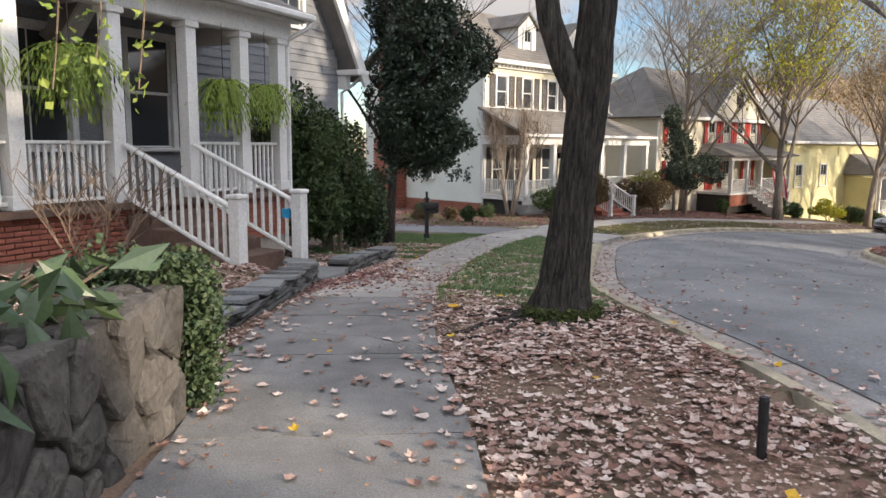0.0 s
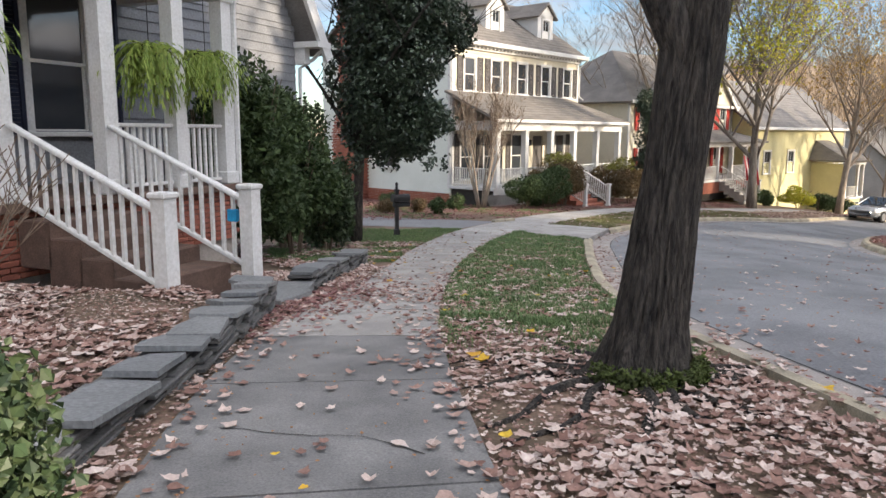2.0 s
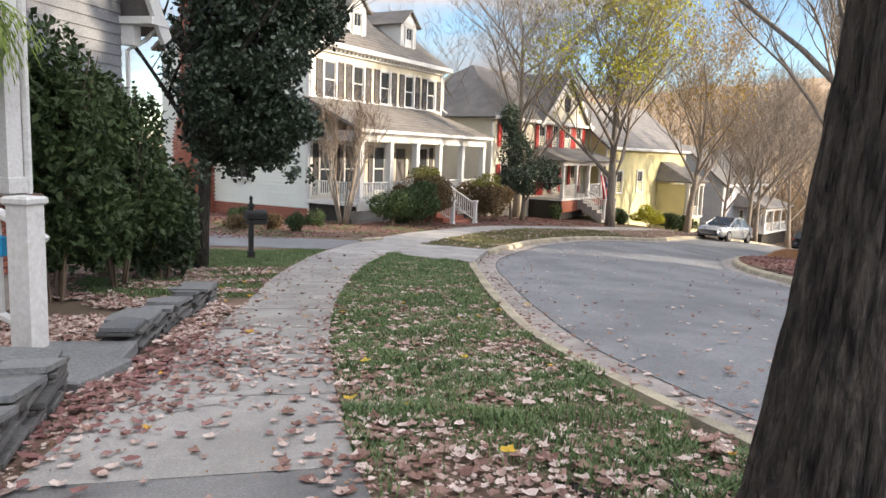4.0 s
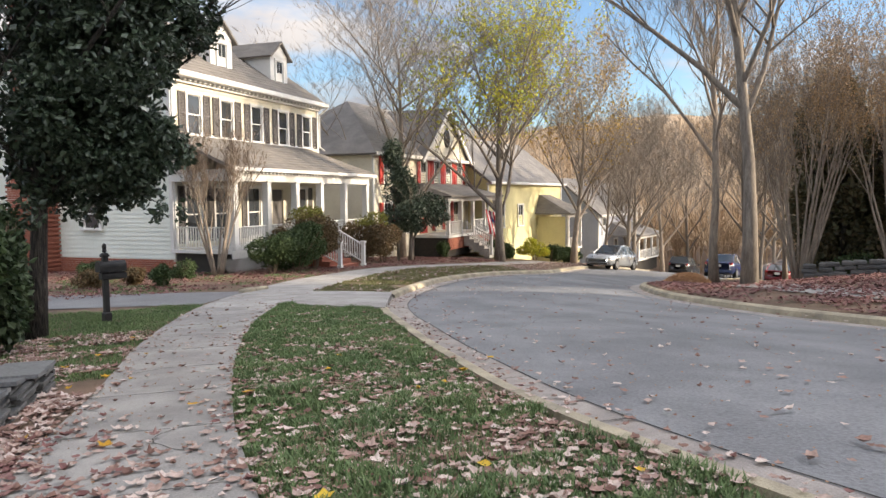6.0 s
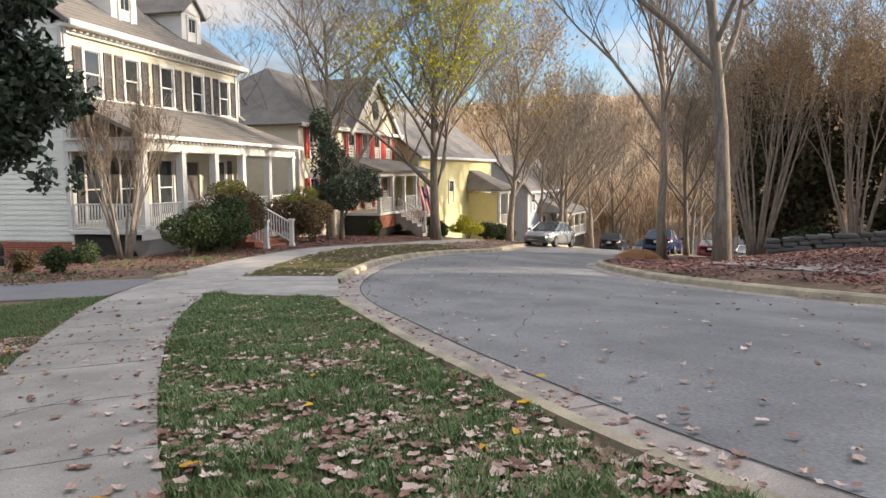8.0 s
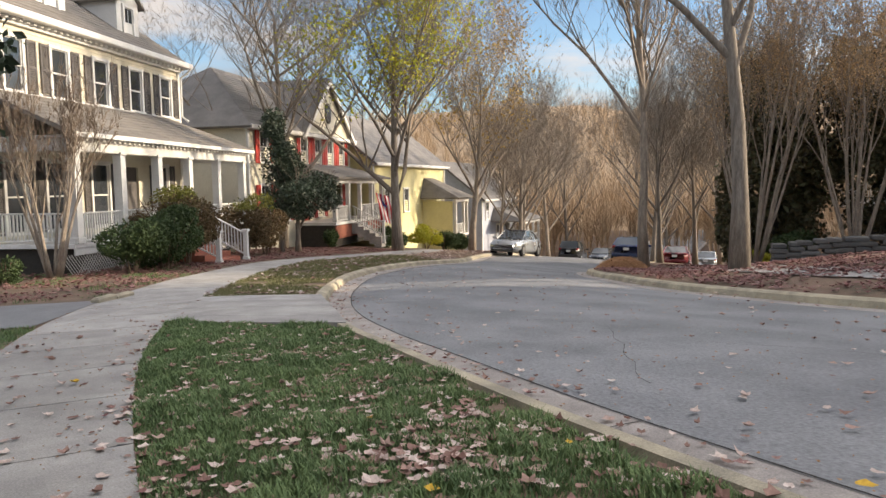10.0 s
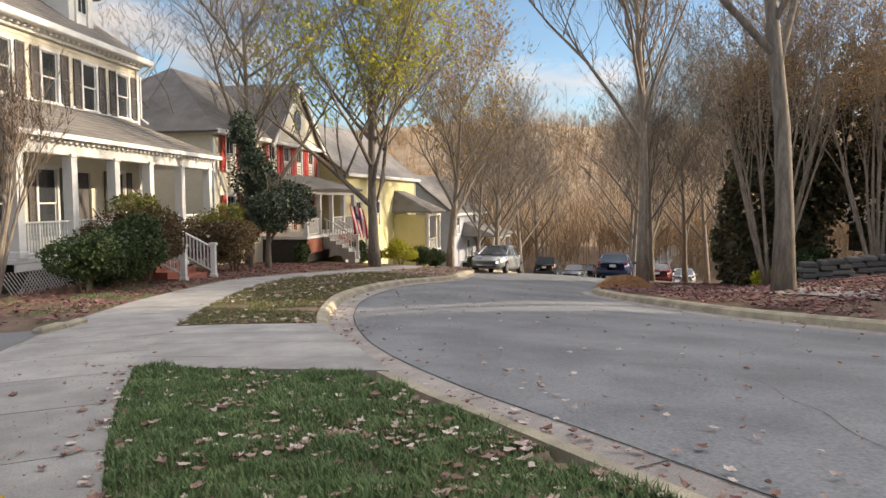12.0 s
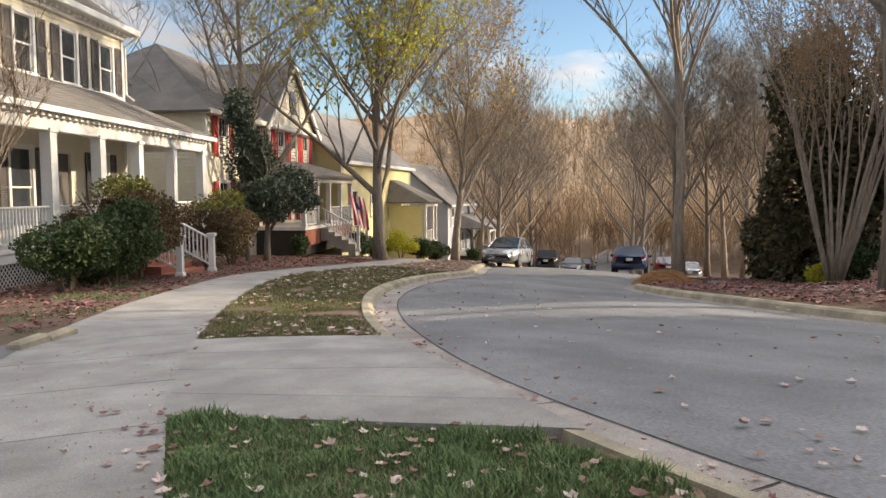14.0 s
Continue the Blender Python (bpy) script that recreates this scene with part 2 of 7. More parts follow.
M_TYRE = material("tyre_rubber", (0.02, 0.02, 0.02), None, 20, 0.85, bump=0.2)
M_RIM = material("alloy_rim", (0.5, 0.5, 0.5), None, 5, 0.35, metal=0.9, bump=0)
M_LAMP = material("headlight_glass", (0.75, 0.77, 0.8), None, 5, 0.15, bump=0, spec=0.8)
M_TAIL = material("tail_light", (0.35, 0.02, 0.02), None, 5, 0.2, bump=0, spec=0.8)
M_PLATE = material("number_plate", (0.7, 0.7, 0.68), None, 5, 0.5, bump=0)
M_FLAGR = material("flag_red", (0.55, 0.04, 0.05), None, 5, 0.8, bump=0)
M_FLAGW = material("flag_white", (0.8, 0.79, 0.77), None, 5, 0.8, bump=0)
M_FLAGB = material("flag_blue", (0.05, 0.07, 0.22), None, 5, 0.8, bump=0)
M_HILL = material("wooded_hillside", (0.46, 0.335, 0.21), (0.30, 0.22, 0.14), 0.09, 1.0, bump=0, fine=0.9)
M_STRAW = material("pine_straw", (0.42, 0.23, 0.11), (0.28, 0.14, 0.07), 3, 1.0, bump=0.8, fine=60, island=0.6)
M_TEAL = material("teal_tape", (0.02, 0.30, 0.55), None, 5, 0.5, bump=0)


# ---- mesh tools ----
class Mesh:
    """Gathers faces of one part."""

    def __init__(self):
        self.v, self.f, self.pieces = [], [], []

    def add(self, vs, fs):
        o = len(self.v)
        self.v += [tuple(p) for p in vs]
        self.f += [tuple(o + i for i in q) for q in fs]
        return self

    def box(self, c, s, rz=0.0, bevel=0.0, m=None):
        hx, hy, hz = s[0] / 2, s[1] / 2, s[2] / 2
        b = min(bevel, hx * 0.6, hy * 0.6, hz * 0.6)
        mm = m or pose(c[0], c[1], c[2], 0, 0, rz)
        if m is not None:
            mm = m @ pose(*c, 0, 0, rz)
        if b <= 0:
            vs = [(x * hx, y * hy, z * hz) for z in (-1, 1) for x, y in ((-1, -1), (1, -1), (1, 1), (-1, 1))]
            fs = [(0, 3, 2, 1), (4, 5, 6, 7), (0, 1, 5, 4), (1, 2, 6, 5), (2, 3, 7, 6), (3, 0, 4, 7)]
        else:
            vs, fs = [], []
            for z, k in ((-hz, b), (-hz + b, 0), (hz - b, 0), (hz, b)):
                vs += [(x * (hx - k), y * (hy - k), z) for x, y in ((-1, -1), (1, -1), (1, 1), (-1, 1))]
            for i in range(3):
                for j in range(4):
                    fs.append((4 * i + j, 4 * i + (j + 1) % 4, 4 * i + 4 + (j + 1) % 4, 4 * i + 4 + j))
            fs += [(3, 2, 1, 0), (12, 13, 14, 15)]
        return self.add([mm @ Vector(p) for p in vs], fs)

    def tube(self, pts, radii, sides=6, cap=True):
        pts = [Vector(p) for p in pts]
        rings, ref = [], Vector((0.31, 0.17, 0.93))
        for i, p in enumerate(pts):
            d = (pts[min(i + 1, len(pts) - 1)] - pts[max(i - 1, 0)])
            d = d.normalized() if d.length > 1e-9 else Vector((0, 0, 1))
            a = d.cross(ref)
            if a.length < 0.1:
                a = d.cross(Vector((1, 0, 0)))
            a.normalize()
            b = d.cross(a)
            rings.append([p + (a * math.cos(t) + b * math.sin(t)) * radii[i] for t in (2 * math.pi * k / sides for k in range(sides))])
        vs = [q for r in rings for q in r]
        fs = [(i * sides + k, i * sides + (k + 1) % sides, (i + 1) * sides + (k + 1) % sides, (i + 1) * sides + k) for i in range(len(pts) - 1) for k in range(sides)]
        if cap:
            fs += [tuple(range(sides - 1, -1, -1)), tuple((len(pts) - 1) * sides + k for k in range(sides))]
        return self.add(vs, fs)

    def prism(self, poly, z0, z1, m=None):
        """A flat outline (x, y) raised from z0 to z1."""
        n = len(poly)
        m = m or Matrix()
        vs = [m @ Vector((x, y, z0)) for x, y in poly] + [m @ Vector((x, y, z1)) for x, y in poly]
        fs = [tuple(range(n - 1, -1, -1)), tuple(range(n, 2 * n))] + [(i, (i + 1) % n, n + (i + 1) % n, n + i) for i in range(n)]
        return self.add(vs, fs)

    def data(self, name, mat, smooth=False):
        me = bpy.data.meshes.new(name)
        me.from_pydata(self.v, [], self.f)
        me.materials.append(mat)
        if smooth:
            me.polygons.foreach_set("use_smooth", [True] * len(me.polygons))
        me.update()
        return me


def part(name, me, mat, parent=None, label="", smooth=False, m=None):
    ob = new(name, me.data(name, mat, smooth) if isinstance(me, Mesh) else me)
    if parent:
        ob.parent = parent
    if m is not None:
        ob.matrix_basis = m
    if label:
        ob["label"] = label
    for piece in (me.pieces if isinstance(me, Mesh) else ()):
        part("shingle_course", piece, mat, ob)
    return ob


def thing(name, label, category, m=None, group="", kind=""):
    ob = new(name)
    if m is not None:
        ob.matrix_basis = m
    return tagged(ob, label, category, group, kind)


def smooth_line(pts, step):
    """Catmull-Rom through the points, resampled at even steps."""
    p = np.array(pts, float)
    q = np.vstack([2 * p[0] - p[1], p, 2 * p[-1] - p[-2]])
    out = []
    for i in range(1, len(q) - 2):
        for t in np.linspace(0, 1, 24, endpoint=False):
            a, b, c, d = q[i - 1:i + 3]
            out.append(0.5 * (2 * b + (c - a) * t + (2 * a - 5 * b + 4 * c - d) * t * t + (3 * b - a - 3 * c + d) * t ** 3))
    out = np.array(out + [p[-1]])
    s = np.r_[0, np.cumsum(np.hypot(*np.diff(out, axis=0).T))]
    k = np.arange(0, s[-1], step)
    return np.stack([np.interp(k, s, out[:, 0]), np.interp(k, s, out[:, 1])], 1)


def offset(line, d):
    """The line moved d to its right."""
    t = np.gradient(line, axis=0)
    t /= np.hypot(t[:, 0], t[:, 1])[:, None]
    return line + d * np.stack([t[:, 1], -t[:, 0]], 1)


# ---- the lie of the land ----
GY = [-40, 0, 3, 6.3, 9, 13, 16, 20.5, 24, 28, 37.5, 43, 50, 60, 90, 160]
GZ = [0.2, 0.05, 0.05, 0.0, -0.27, -0.68, -0.92, -1.22, -1.42, -1.65, -1.9, -2.05, -2.25, -2.6, -3.2, -4.0]


def smooth_gz(y):
    return sum(np.interp(y + d, GY, GZ) for d in (-0.8, -0.4, 0.0, 0.4, 0.8)) / 5


def land(x, y):
    """Height of the pavement-level ground."""
    x, y = np.asarray(x, float), np.asarray(y, float)
    xx = np.minimum(x, 60)
    return smooth_gz(y) - 0.04 * np.maximum(0, xx - 5) - 0.002 * np.maximum(0, np.minimum(xx, 45) - 12) ** 2 - 0.05 * np.maximum(0, np.minimum(xx, 60) - 45) - 0.28 * np.exp(-((x - 23) ** 2 + (y - 33.5) ** 2) / 40)


def lz(x, y):
    return float(land(x, y))


KERB = smooth_line([(2.9, -45), (2.7, -10), (2.5, 0), (2.38, 4), (2.12, 6.5), (2.08, 8.5), (2.22, 11), (2.5, 12.9), (2.85, 14.6), (3.3, 16.7), (3.8, 18.8), (4.3, 20.9), (5.05, 23.1), (6.1, 25.3), (7.7, 28.0), (9.7, 30.7), (12.2, 33.1), (15.2, 35.3), (18.5, 37.4), (22, 40.6), (26, 44.0), (30, 47.0), (43, 56), (60, 66.5), (90, 84), (120, 100)], 0.3)
OPP = smooth_line([(11.2, -45), (10.8, 0), (10.9, 12), (11.4, 17), (12.2, 20), (13.2, 22.8), (15.1, 25.9), (17.6, 29.0), (20.8, 31.6), (27, 35.0), (34.6, 39.4), (48, 48.5), (65, 59), (95, 77), (125, 93)], 0.3)
SW_L = smooth_line([(-1.15, -14), (-1.08, 0), (-1.1, 3.3), (-1.31, 5.2), (-1.42, 7.6), (-1.33, 9.6), (-1.0, 12), (-0.52, 15), (-0.16, 17.8), (0.45, 20.9), (1.56, 24.8), (3.2, 28.4), (5.1, 31.2), (7.7, 34.6), (9.6, 36.8), (11.9, 38.4), (14.2, 39.7), (17, 41.6), (21, 45), (26, 49)], 0.1)
SW_R = smooth_line([(0.5, -14), (0.5, 0), (0.44, 3.3), (0.27, 4.7), (0.13, 6.2), (0.08, 8), (0.14, 9.8), (0.47, 13.5), (1.06, 17), (1.82, 20.2), (2.9, 23.3), (4.5, 26.7), (6.7, 30.5), (9.35, 34.3), (11.5, 36.5), (14.4, 38.3), (17.6, 40.3), (21.7, 43.6), (26.8, 47.5)], 0.1)


def side_of(line, x, y):
    """Signed distance to a line: positive to its right."""
    P = np.stack([np.ravel(x), np.ravel(y)], 1)
    out = np.empty(len(P))
    t = np.gradient(line, axis=0)
    for i in range(0, len(P), 4000):
        d = P[i:i + 4000, None] - line[None]
        d2 = (d ** 2).sum(2)
        k = d2.argmin(1)
        dd = d[np.arange(len(k)), k]
        out[i:i + 4000] = np.sign(dd[:, 0] * t[k, 1] - dd[:, 1] * t[k, 0]) * np.sqrt(d2[np.arange(len(k)), k])
    return out.reshape(np.shape(x))


def axis_steps(lo, a, b, hi, fine, grow=1.18):
    mid = list(np.arange(a, b + 1e-6, fine))
    up, s = [], fine
    while (up[-1] if up else b) < hi:
        s *= grow
        up.append((up[-1] if up else b) + s)
    dn, s = [], fine
    while (dn[-1] if dn else a) > lo:
        s *= grow
        dn.append((dn[-1] if dn else a) - s)
    return np.array(dn[::-1] + mid + up)


gx, gy = axis_steps(-600, -6, 30, 600, 0.22), axis_steps(-600, -1, 48, 600, 0.22)
GX, GYY = np.meshgrid(gx, gy)
inside = np.minimum(side_of(KERB[::2], GX, GYY), -side_of(OPP[::2], GX, GYY))
walk_in = np.minimum(side_of(SW_L[::3], GX, GYY), -side_of(SW_R[::3], GX, GYY))
GZZ = land(GX, GYY) - 0.35 * np.clip((inside - 0.10) / 0.25, 0, 1)
GZZ -= 0.05 * np.clip((walk_in - 0.02) / 0.2, 0, 1)
GZZ += np.where(inside < -0.3, 0.012 * np.sin(GX * 3.1 + 1.3 * np.sin(GYY * 1.7)) * np.cos(GYY * 2.3), 0)
bed = np.clip((-1.75 - GX) / 0.4, 0, 1) * np.clip((GYY - 4.8) / 0.6, 0, 1) * np.clip((10.1 - GYY) / 0.5, 0, 1)
GZZ += np.interp(GYY, [5.0, 7.0, 10.0], [0.12, 0.16, 0.28]) * bed + 0.10 * np.clip((-2.6 - GX) / 3, 0, 1) * np.clip((18 - GYY) / 4, 0, 1) * np.clip((GYY - 4) / 2, 0, 1)
bank = np.clip((-inside - 0.3) / 6, 0, 1) * np.clip((GX - 9) / 3, 0, 1) * np.clip((28 - GYY) / 6, 0, 1)
GZZ += 0.55 * bank
nx, ny = len(gx), len(gy)
me = bpy.data.meshes.new("ground")
idx = np.arange(nx * ny).reshape(ny, nx)
quads = np.stack([idx[:-1, :-1], idx[:-1, 1:], idx[1:, 1:], idx[1:, :-1]], -1).reshape(-1, 4)
me.from_pydata(np.stack([GX.ravel(), GYY.ravel(), GZZ.ravel()], 1).tolist(), [], quads.tolist())
me.materials.append(M_SOIL)
me.polygons.foreach_set("use_smooth", [True] * len(me.polygons))
tagged(new("ground", me), "brown soil and thin lawn strewn with fallen leaves", "ground", kind="structure")


def ground_z(x, y):
    """Height of the ground sheet near a point."""
    i, j = min(max(int(np.searchsorted(gx, x)) - 1, 0), nx - 2), min(max(int(np.searchsorted(gy, y)) - 1, 0), ny - 2)
    fx, fy = (x - gx[i]) / (gx[i + 1] - gx[i]), (y - gy[j]) / (gy[j + 1] - gy[j])
    return float((GZZ[j, i] * (1 - fx) + GZZ[j, i + 1] * fx) * (1 - fy) + (GZZ[j + 1, i] * (1 - fx) + GZZ[j + 1, i + 1] * fx) * fy)


def ribbon(lines, heights):
    """A sheet swept along lines that run side by side; heights are above the land."""
    b = Mesh()
    n = min(len(q) for q in lines)
    vs = [(q[i, 0], q[i, 1], lz(q[i, 0], q[i, 1]) + h) for i in range(n) for q, h in zip(lines, heights)]
    k = len(lines)
    return b.add(vs, [(i * k + j, i * k + j + 1, (i + 1) * k + j + 1, (i + 1) * k + j) for i in range(n - 1) for j in range(k - 1)])


def across(a, b, k):
    """Lines spread evenly between two lines, each sampled at the same count."""
    n = 420
    ra = np.stack([np.interp(np.linspace(0, len(a) - 1, n), np.arange(len(a)), a[:, c]) for c in (0, 1)], 1)
    rb = np.stack([np.interp(np.linspace(0, len(b) - 1, n), np.arange(len(b)), b[:, c]) for c in (0, 1)], 1)
    return [ra + (rb - ra) * t for t in np.linspace(0, 1, k)]


ROAD_A, ROAD_B = offset(KERB, 0.62), offset(OPP, -0.50)
road_lines = across(ROAD_A, ROAD_B, 13)
crown = [-0.135 + 0.09 * math.sin(math.pi * i / 12) for i in range(13)]
road = part("road", ribbon(road_lines, crown), M_ASPH, smooth=True)
tagged(road, "worn grey asphalt street with scattered leaves and thin cracks", "road", kind="structure")
# kerb: open where the drive crosses it
cut = (KERB[:, 1] > 21.3) & (KERB[:, 1] < 25.1) & (KERB[:, 0] < 8)
first, last = np.where(cut)[0][0], np.where(cut)[0][-1]
kerb = tagged(new("kerb"), "pale worn concrete kerb with gutter beside the street", "kerb", kind="structure")


def kerb_run(line, near, sign, length=3.0):
    for i in range(0, len(line) - 1, 10):
        seg = line[i:i + 11]
        if len(seg) < 3:
            continue
        q = [offset(line, sign * d)[i:i + 11] for d in (0.0, 0.02, 0.13, 0.20, 0.235)]
        b = ribbon(q if sign > 0 else q[::-1], [-0.12, 0.02, 0.018, -0.02, -0.135] if sign > 0 else [-0.135, -0.02, 0.018, 0.02, -0.12])
        part("kerb_stone", b, M_KERB, kerb, smooth=False)


near_a, near_b = KERB[:first + 1], KERB[last:]
kerb_run(near_a, True, 1)
kerb_run(near_b[:170], True, 1)
kerb_run(OPP[60:330], False, -1)
tagged(part("road_seam", ribbon([offset(KERB, d) for d in (0.652, 0.660, 0.668)], [-0.116, -0.112, -0.116]), M_DARKGAP), "dark dirt-filled seam between gutter and asphalt", "seam", kind="structure")
gut = tagged(part("gutter", ribbon([offset(KERB, d) for d in (0.10, 0.235, 0.4, 0.66)], [-0.06, -0.125, -0.135, -0.122]), M_GUTTER), "concrete gutter with stains and dead leaves along the kerb", "gutter", kind="structure")
tagged(part("gutter_far", ribbon([offset(OPP, -d) for d in (0.55, 0.4, 0.235, 0.1)], [-0.13, -0.137, -0.125, -0.06]), M_GUTTER), "concrete gutter with stains along the far kerb", "gutter", kind="structure")


gj = offset(KERB, 0.25), offset(KERB, 0.65)
for i in range(8, 260, 7):
    p, q = gj[0][i], gj[1][i]
    t_ = (KERB[i + 1] - KERB[i]) * 0.025
    part("joint", Mesh().add([(v[0], v[1], lz(*v) + h) for v, h in ((p - t_, -0.1225), (q - t_, -0.1185), (q + t_, -0.1185), (p + t_, -0.1225))], [(0, 1, 2, 3)]), M_DARKGAP, gut)


# ---- pavement ----
pavement = tagged(new("pavement"), "grey concrete pavement slabs with dark joints, stains and fallen leaves", "pavement", kind="structure")


def nearest_on(line, x, y):
    return line[((line - (x, y)) ** 2).sum(1).argmin()]


def slab(name, quad, mat, parent, top=0.015, thick=0.12, sub=6):
    """A concrete slab laid on the land: corners a, b, c, d; its edges drop into the joint."""
    b = Mesh()
    a, bb, c, d = [np.array(p, float) for p in quad]
    cen = (a + bb + c + d) / 4
    inner = [p + (cen - p) * 0.012 / max(0.1, np.hypot(*(cen - p))) for p in (a, bb, c, d)]

    def grid(pts, dz):
        return [[(lambda p: (p[0], p[1], lz(*p) + dz))((pts[0] * (1 - u) + pts[1] * u) * (1 - v) + (pts[3] * (1 - u) + pts[2] * u) * v) for u in np.linspace(0, 1, sub)] for v in np.linspace(0, 1, 3)]
    g = grid(inner, top)
    vs = [p for r in g for p in r]
    fs = [(i * sub + j, i * sub + j + 1, (i + 1) * sub + j + 1, (i + 1) * sub + j) for i in range(2) for j in range(sub - 1)]
    rim = list(range(sub)) + [2 * sub - 1, 3 * sub - 1] + list(range(3 * sub - 2, 2 * sub - 1, -1)) + [sub]
    o = len(vs)
    vs += [(vs[i][0], vs[i][1], vs[i][2] - thick) for i in rim]
    fs += [(rim[i], o + i, o + (i + 1) % len(rim), rim[(i + 1) % len(rim)]) for i in range(len(rim))]
    return part(name, b.add(vs, fs), mat, parent)


mid_line = smooth_line([(a + b) / 2 for a, b in ((p, nearest_on(SW_R, *p)) for p in SW_L[::12])], 0.02)
s_mid = np.r_[0, np.cumsum(np.hypot(*np.diff(mid_line, axis=0).T))]
start = s_mid[np.abs(mid_line[:, 1] - 3.87).argmin()] % 1.53
cuts = np.arange(start, s_mid[-1], 1.53)
edges = []
for s in cuts:
    c = np.array([np.interp(s, s_mid, mid_line[:, k]) for k in (0, 1)])
    t = np.array([np.interp(s + 0.2, s_mid, mid_line[:, k]) - np.interp(s - 0.2, s_mid, mid_line[:, k]) for k in (0, 1)])
    t /= np.hypot(*t)
    nrm = np.array([t[1], -t[0]])
    wl_, wr_ = np.abs(((SW_L - c) @ t)).argmin(), np.abs(((SW_R - c) @ t)).argmin()
    da, db = (SW_L[wl_] - c) @ nrm, (SW_R[wr_] - c) @ nrm
    edges.append((c + nrm * da, c + nrm * db))
for (a0, b0), (a1, b1) in zip(edges[:-1], edges[1:]):
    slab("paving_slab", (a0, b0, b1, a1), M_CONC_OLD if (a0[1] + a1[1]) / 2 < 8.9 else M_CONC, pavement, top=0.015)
ap = [nearest_on(SW_R, 2.92, 23.3), nearest_on(KERB, 4.35, 21.05), nearest_on(KERB, 6.05, 25.2), nearest_on(SW_R, 4.45, 26.6)]
ap = [np.array(p) for p in ap]
ap[0], ap[3] = ap[0] + (0.03, -0.01), ap[3] + (0.03, -0.01)
apron = tagged(new("drive_apron"), "concrete drive crossing between pavement and street gutter", "drive", kind="structure")
for u0, u1 in ((0, 0.18), (0.18, 0.46), (0.46, 0.73), (0.73, 1)):
    slab("apron_slab", (nearest_on(SW_R, *(ap[0] + (ap[3] - ap[0]) * u0)) + (-0.03, 0.01), ap[1] + (ap[2] - ap[1]) * u0 + (0.12, -0.03), ap[1] + (ap[2] - ap[1]) * u1 + (0.12, -0.03), nearest_on(SW_R, *(ap[0] + (ap[3] - ap[0]) * u1)) + (-0.03, 0.01)), M_CONC, apron, top=0.03)
drive = Mesh()
d0, d1 = np.array((1.45, 24.75)), np.array((3.02, 28.05))
far0, far1 = np.array((-14.0, 31.6)), np.array((-14.0, 35.6))
rows_ = [(d0 + (far0 - d0) * u, d1 + (far1 - d1) * u) for u in np.linspace(0, 1, 30)]
drive.add([(p[0], p[1], lz(*p) + 0.02) for a, b in rows_ for p in (a, a * 0.5 + b * 0.5, b)], [(3 * i + j, 3 * i + j + 1, 3 * i + 4 + j, 3 * i + 3 + j) for i in range(29) for j in range(2)])
tagged(part("driveway", drive, M_DRIVE), "dark grey asphalt drive leading off the pavement", "drive", kind="structure")


# ---- plants: tools ----
def sticks(b, base, height, radius, rng, levels=4, spread=0.55, lean=(0, 0), first=0.3, kids=(5, 4, 4, 3), sides=(9, 6, 4, 3), tips=None, up=0.25, curl=0.12, shrink=0.62, trunk_flare=1.25):
    """Trunk and limbs of a tree as tapered bent tubes."""
    def grow(p, d, length, r, lev):
        n = 6 if lev == 0 else (4 if lev < 3 else 3)
        pts, rad, q = [p.copy()], [r * (trunk_flare if lev == 0 else 1.0)], p.copy()
        dirn = d.copy()
        for i in range(n):
            dirn = (dirn + Vector((rng.uniform(-1, 1), rng.uniform(-1, 1), rng.uniform(-0.4, 1) * up * 2)) * (curl * 0.35 if lev == 0 else curl * (1 + 0.35 * lev))).normalized()
            q = q + dirn * (length / n)
            pts.append(q.copy())
            rad.append(max(0.0035, r * (1 - 0.72 * (i + 1) / n)))
        b.tube(pts, rad, sides[min(lev, len(sides) - 1)], cap=(lev == 0))
        if lev >= levels - 1:
            if tips is not None:
                tips.append((pts[-1], dirn.copy()))
                tips.append((pts[1], dirn.copy()))
            return
        for k in range(kids[min(lev, len(kids) - 1)]):
            f = first + (1 - first) * (k + rng.uniform(0.2, 1.0)) / kids[min(lev, len(kids) - 1)] if lev == 0 else rng.uniform(0.25, 1.0)
            i = min(int(f * n), n - 1)
            w = pts[i].lerp(pts[i + 1], f * n - i if f * n - i <= 1 else 1)
            az = rng.uniform(0, 2 * math.pi) if lev else k * 2.4 + rng.uniform(-0.5, 0.5)
            side = Vector((math.cos(az), math.sin(az), rng.uniform(0.0, 0.5)))
            nd = (dirn * (1 - spread) + side * spread + Vector((0, 0, up))).normalized()
            grow(w, nd, length * shrink * rng.uniform(0.75, 1.15) * (1.15 - 0.4 * f if lev == 0 else 1), max(0.004, rad[i] * 0.58), lev + 1)
    grow(Vector(base), Vector((lean[0], lean[1], 1)).normalized(), height, radius, 0)


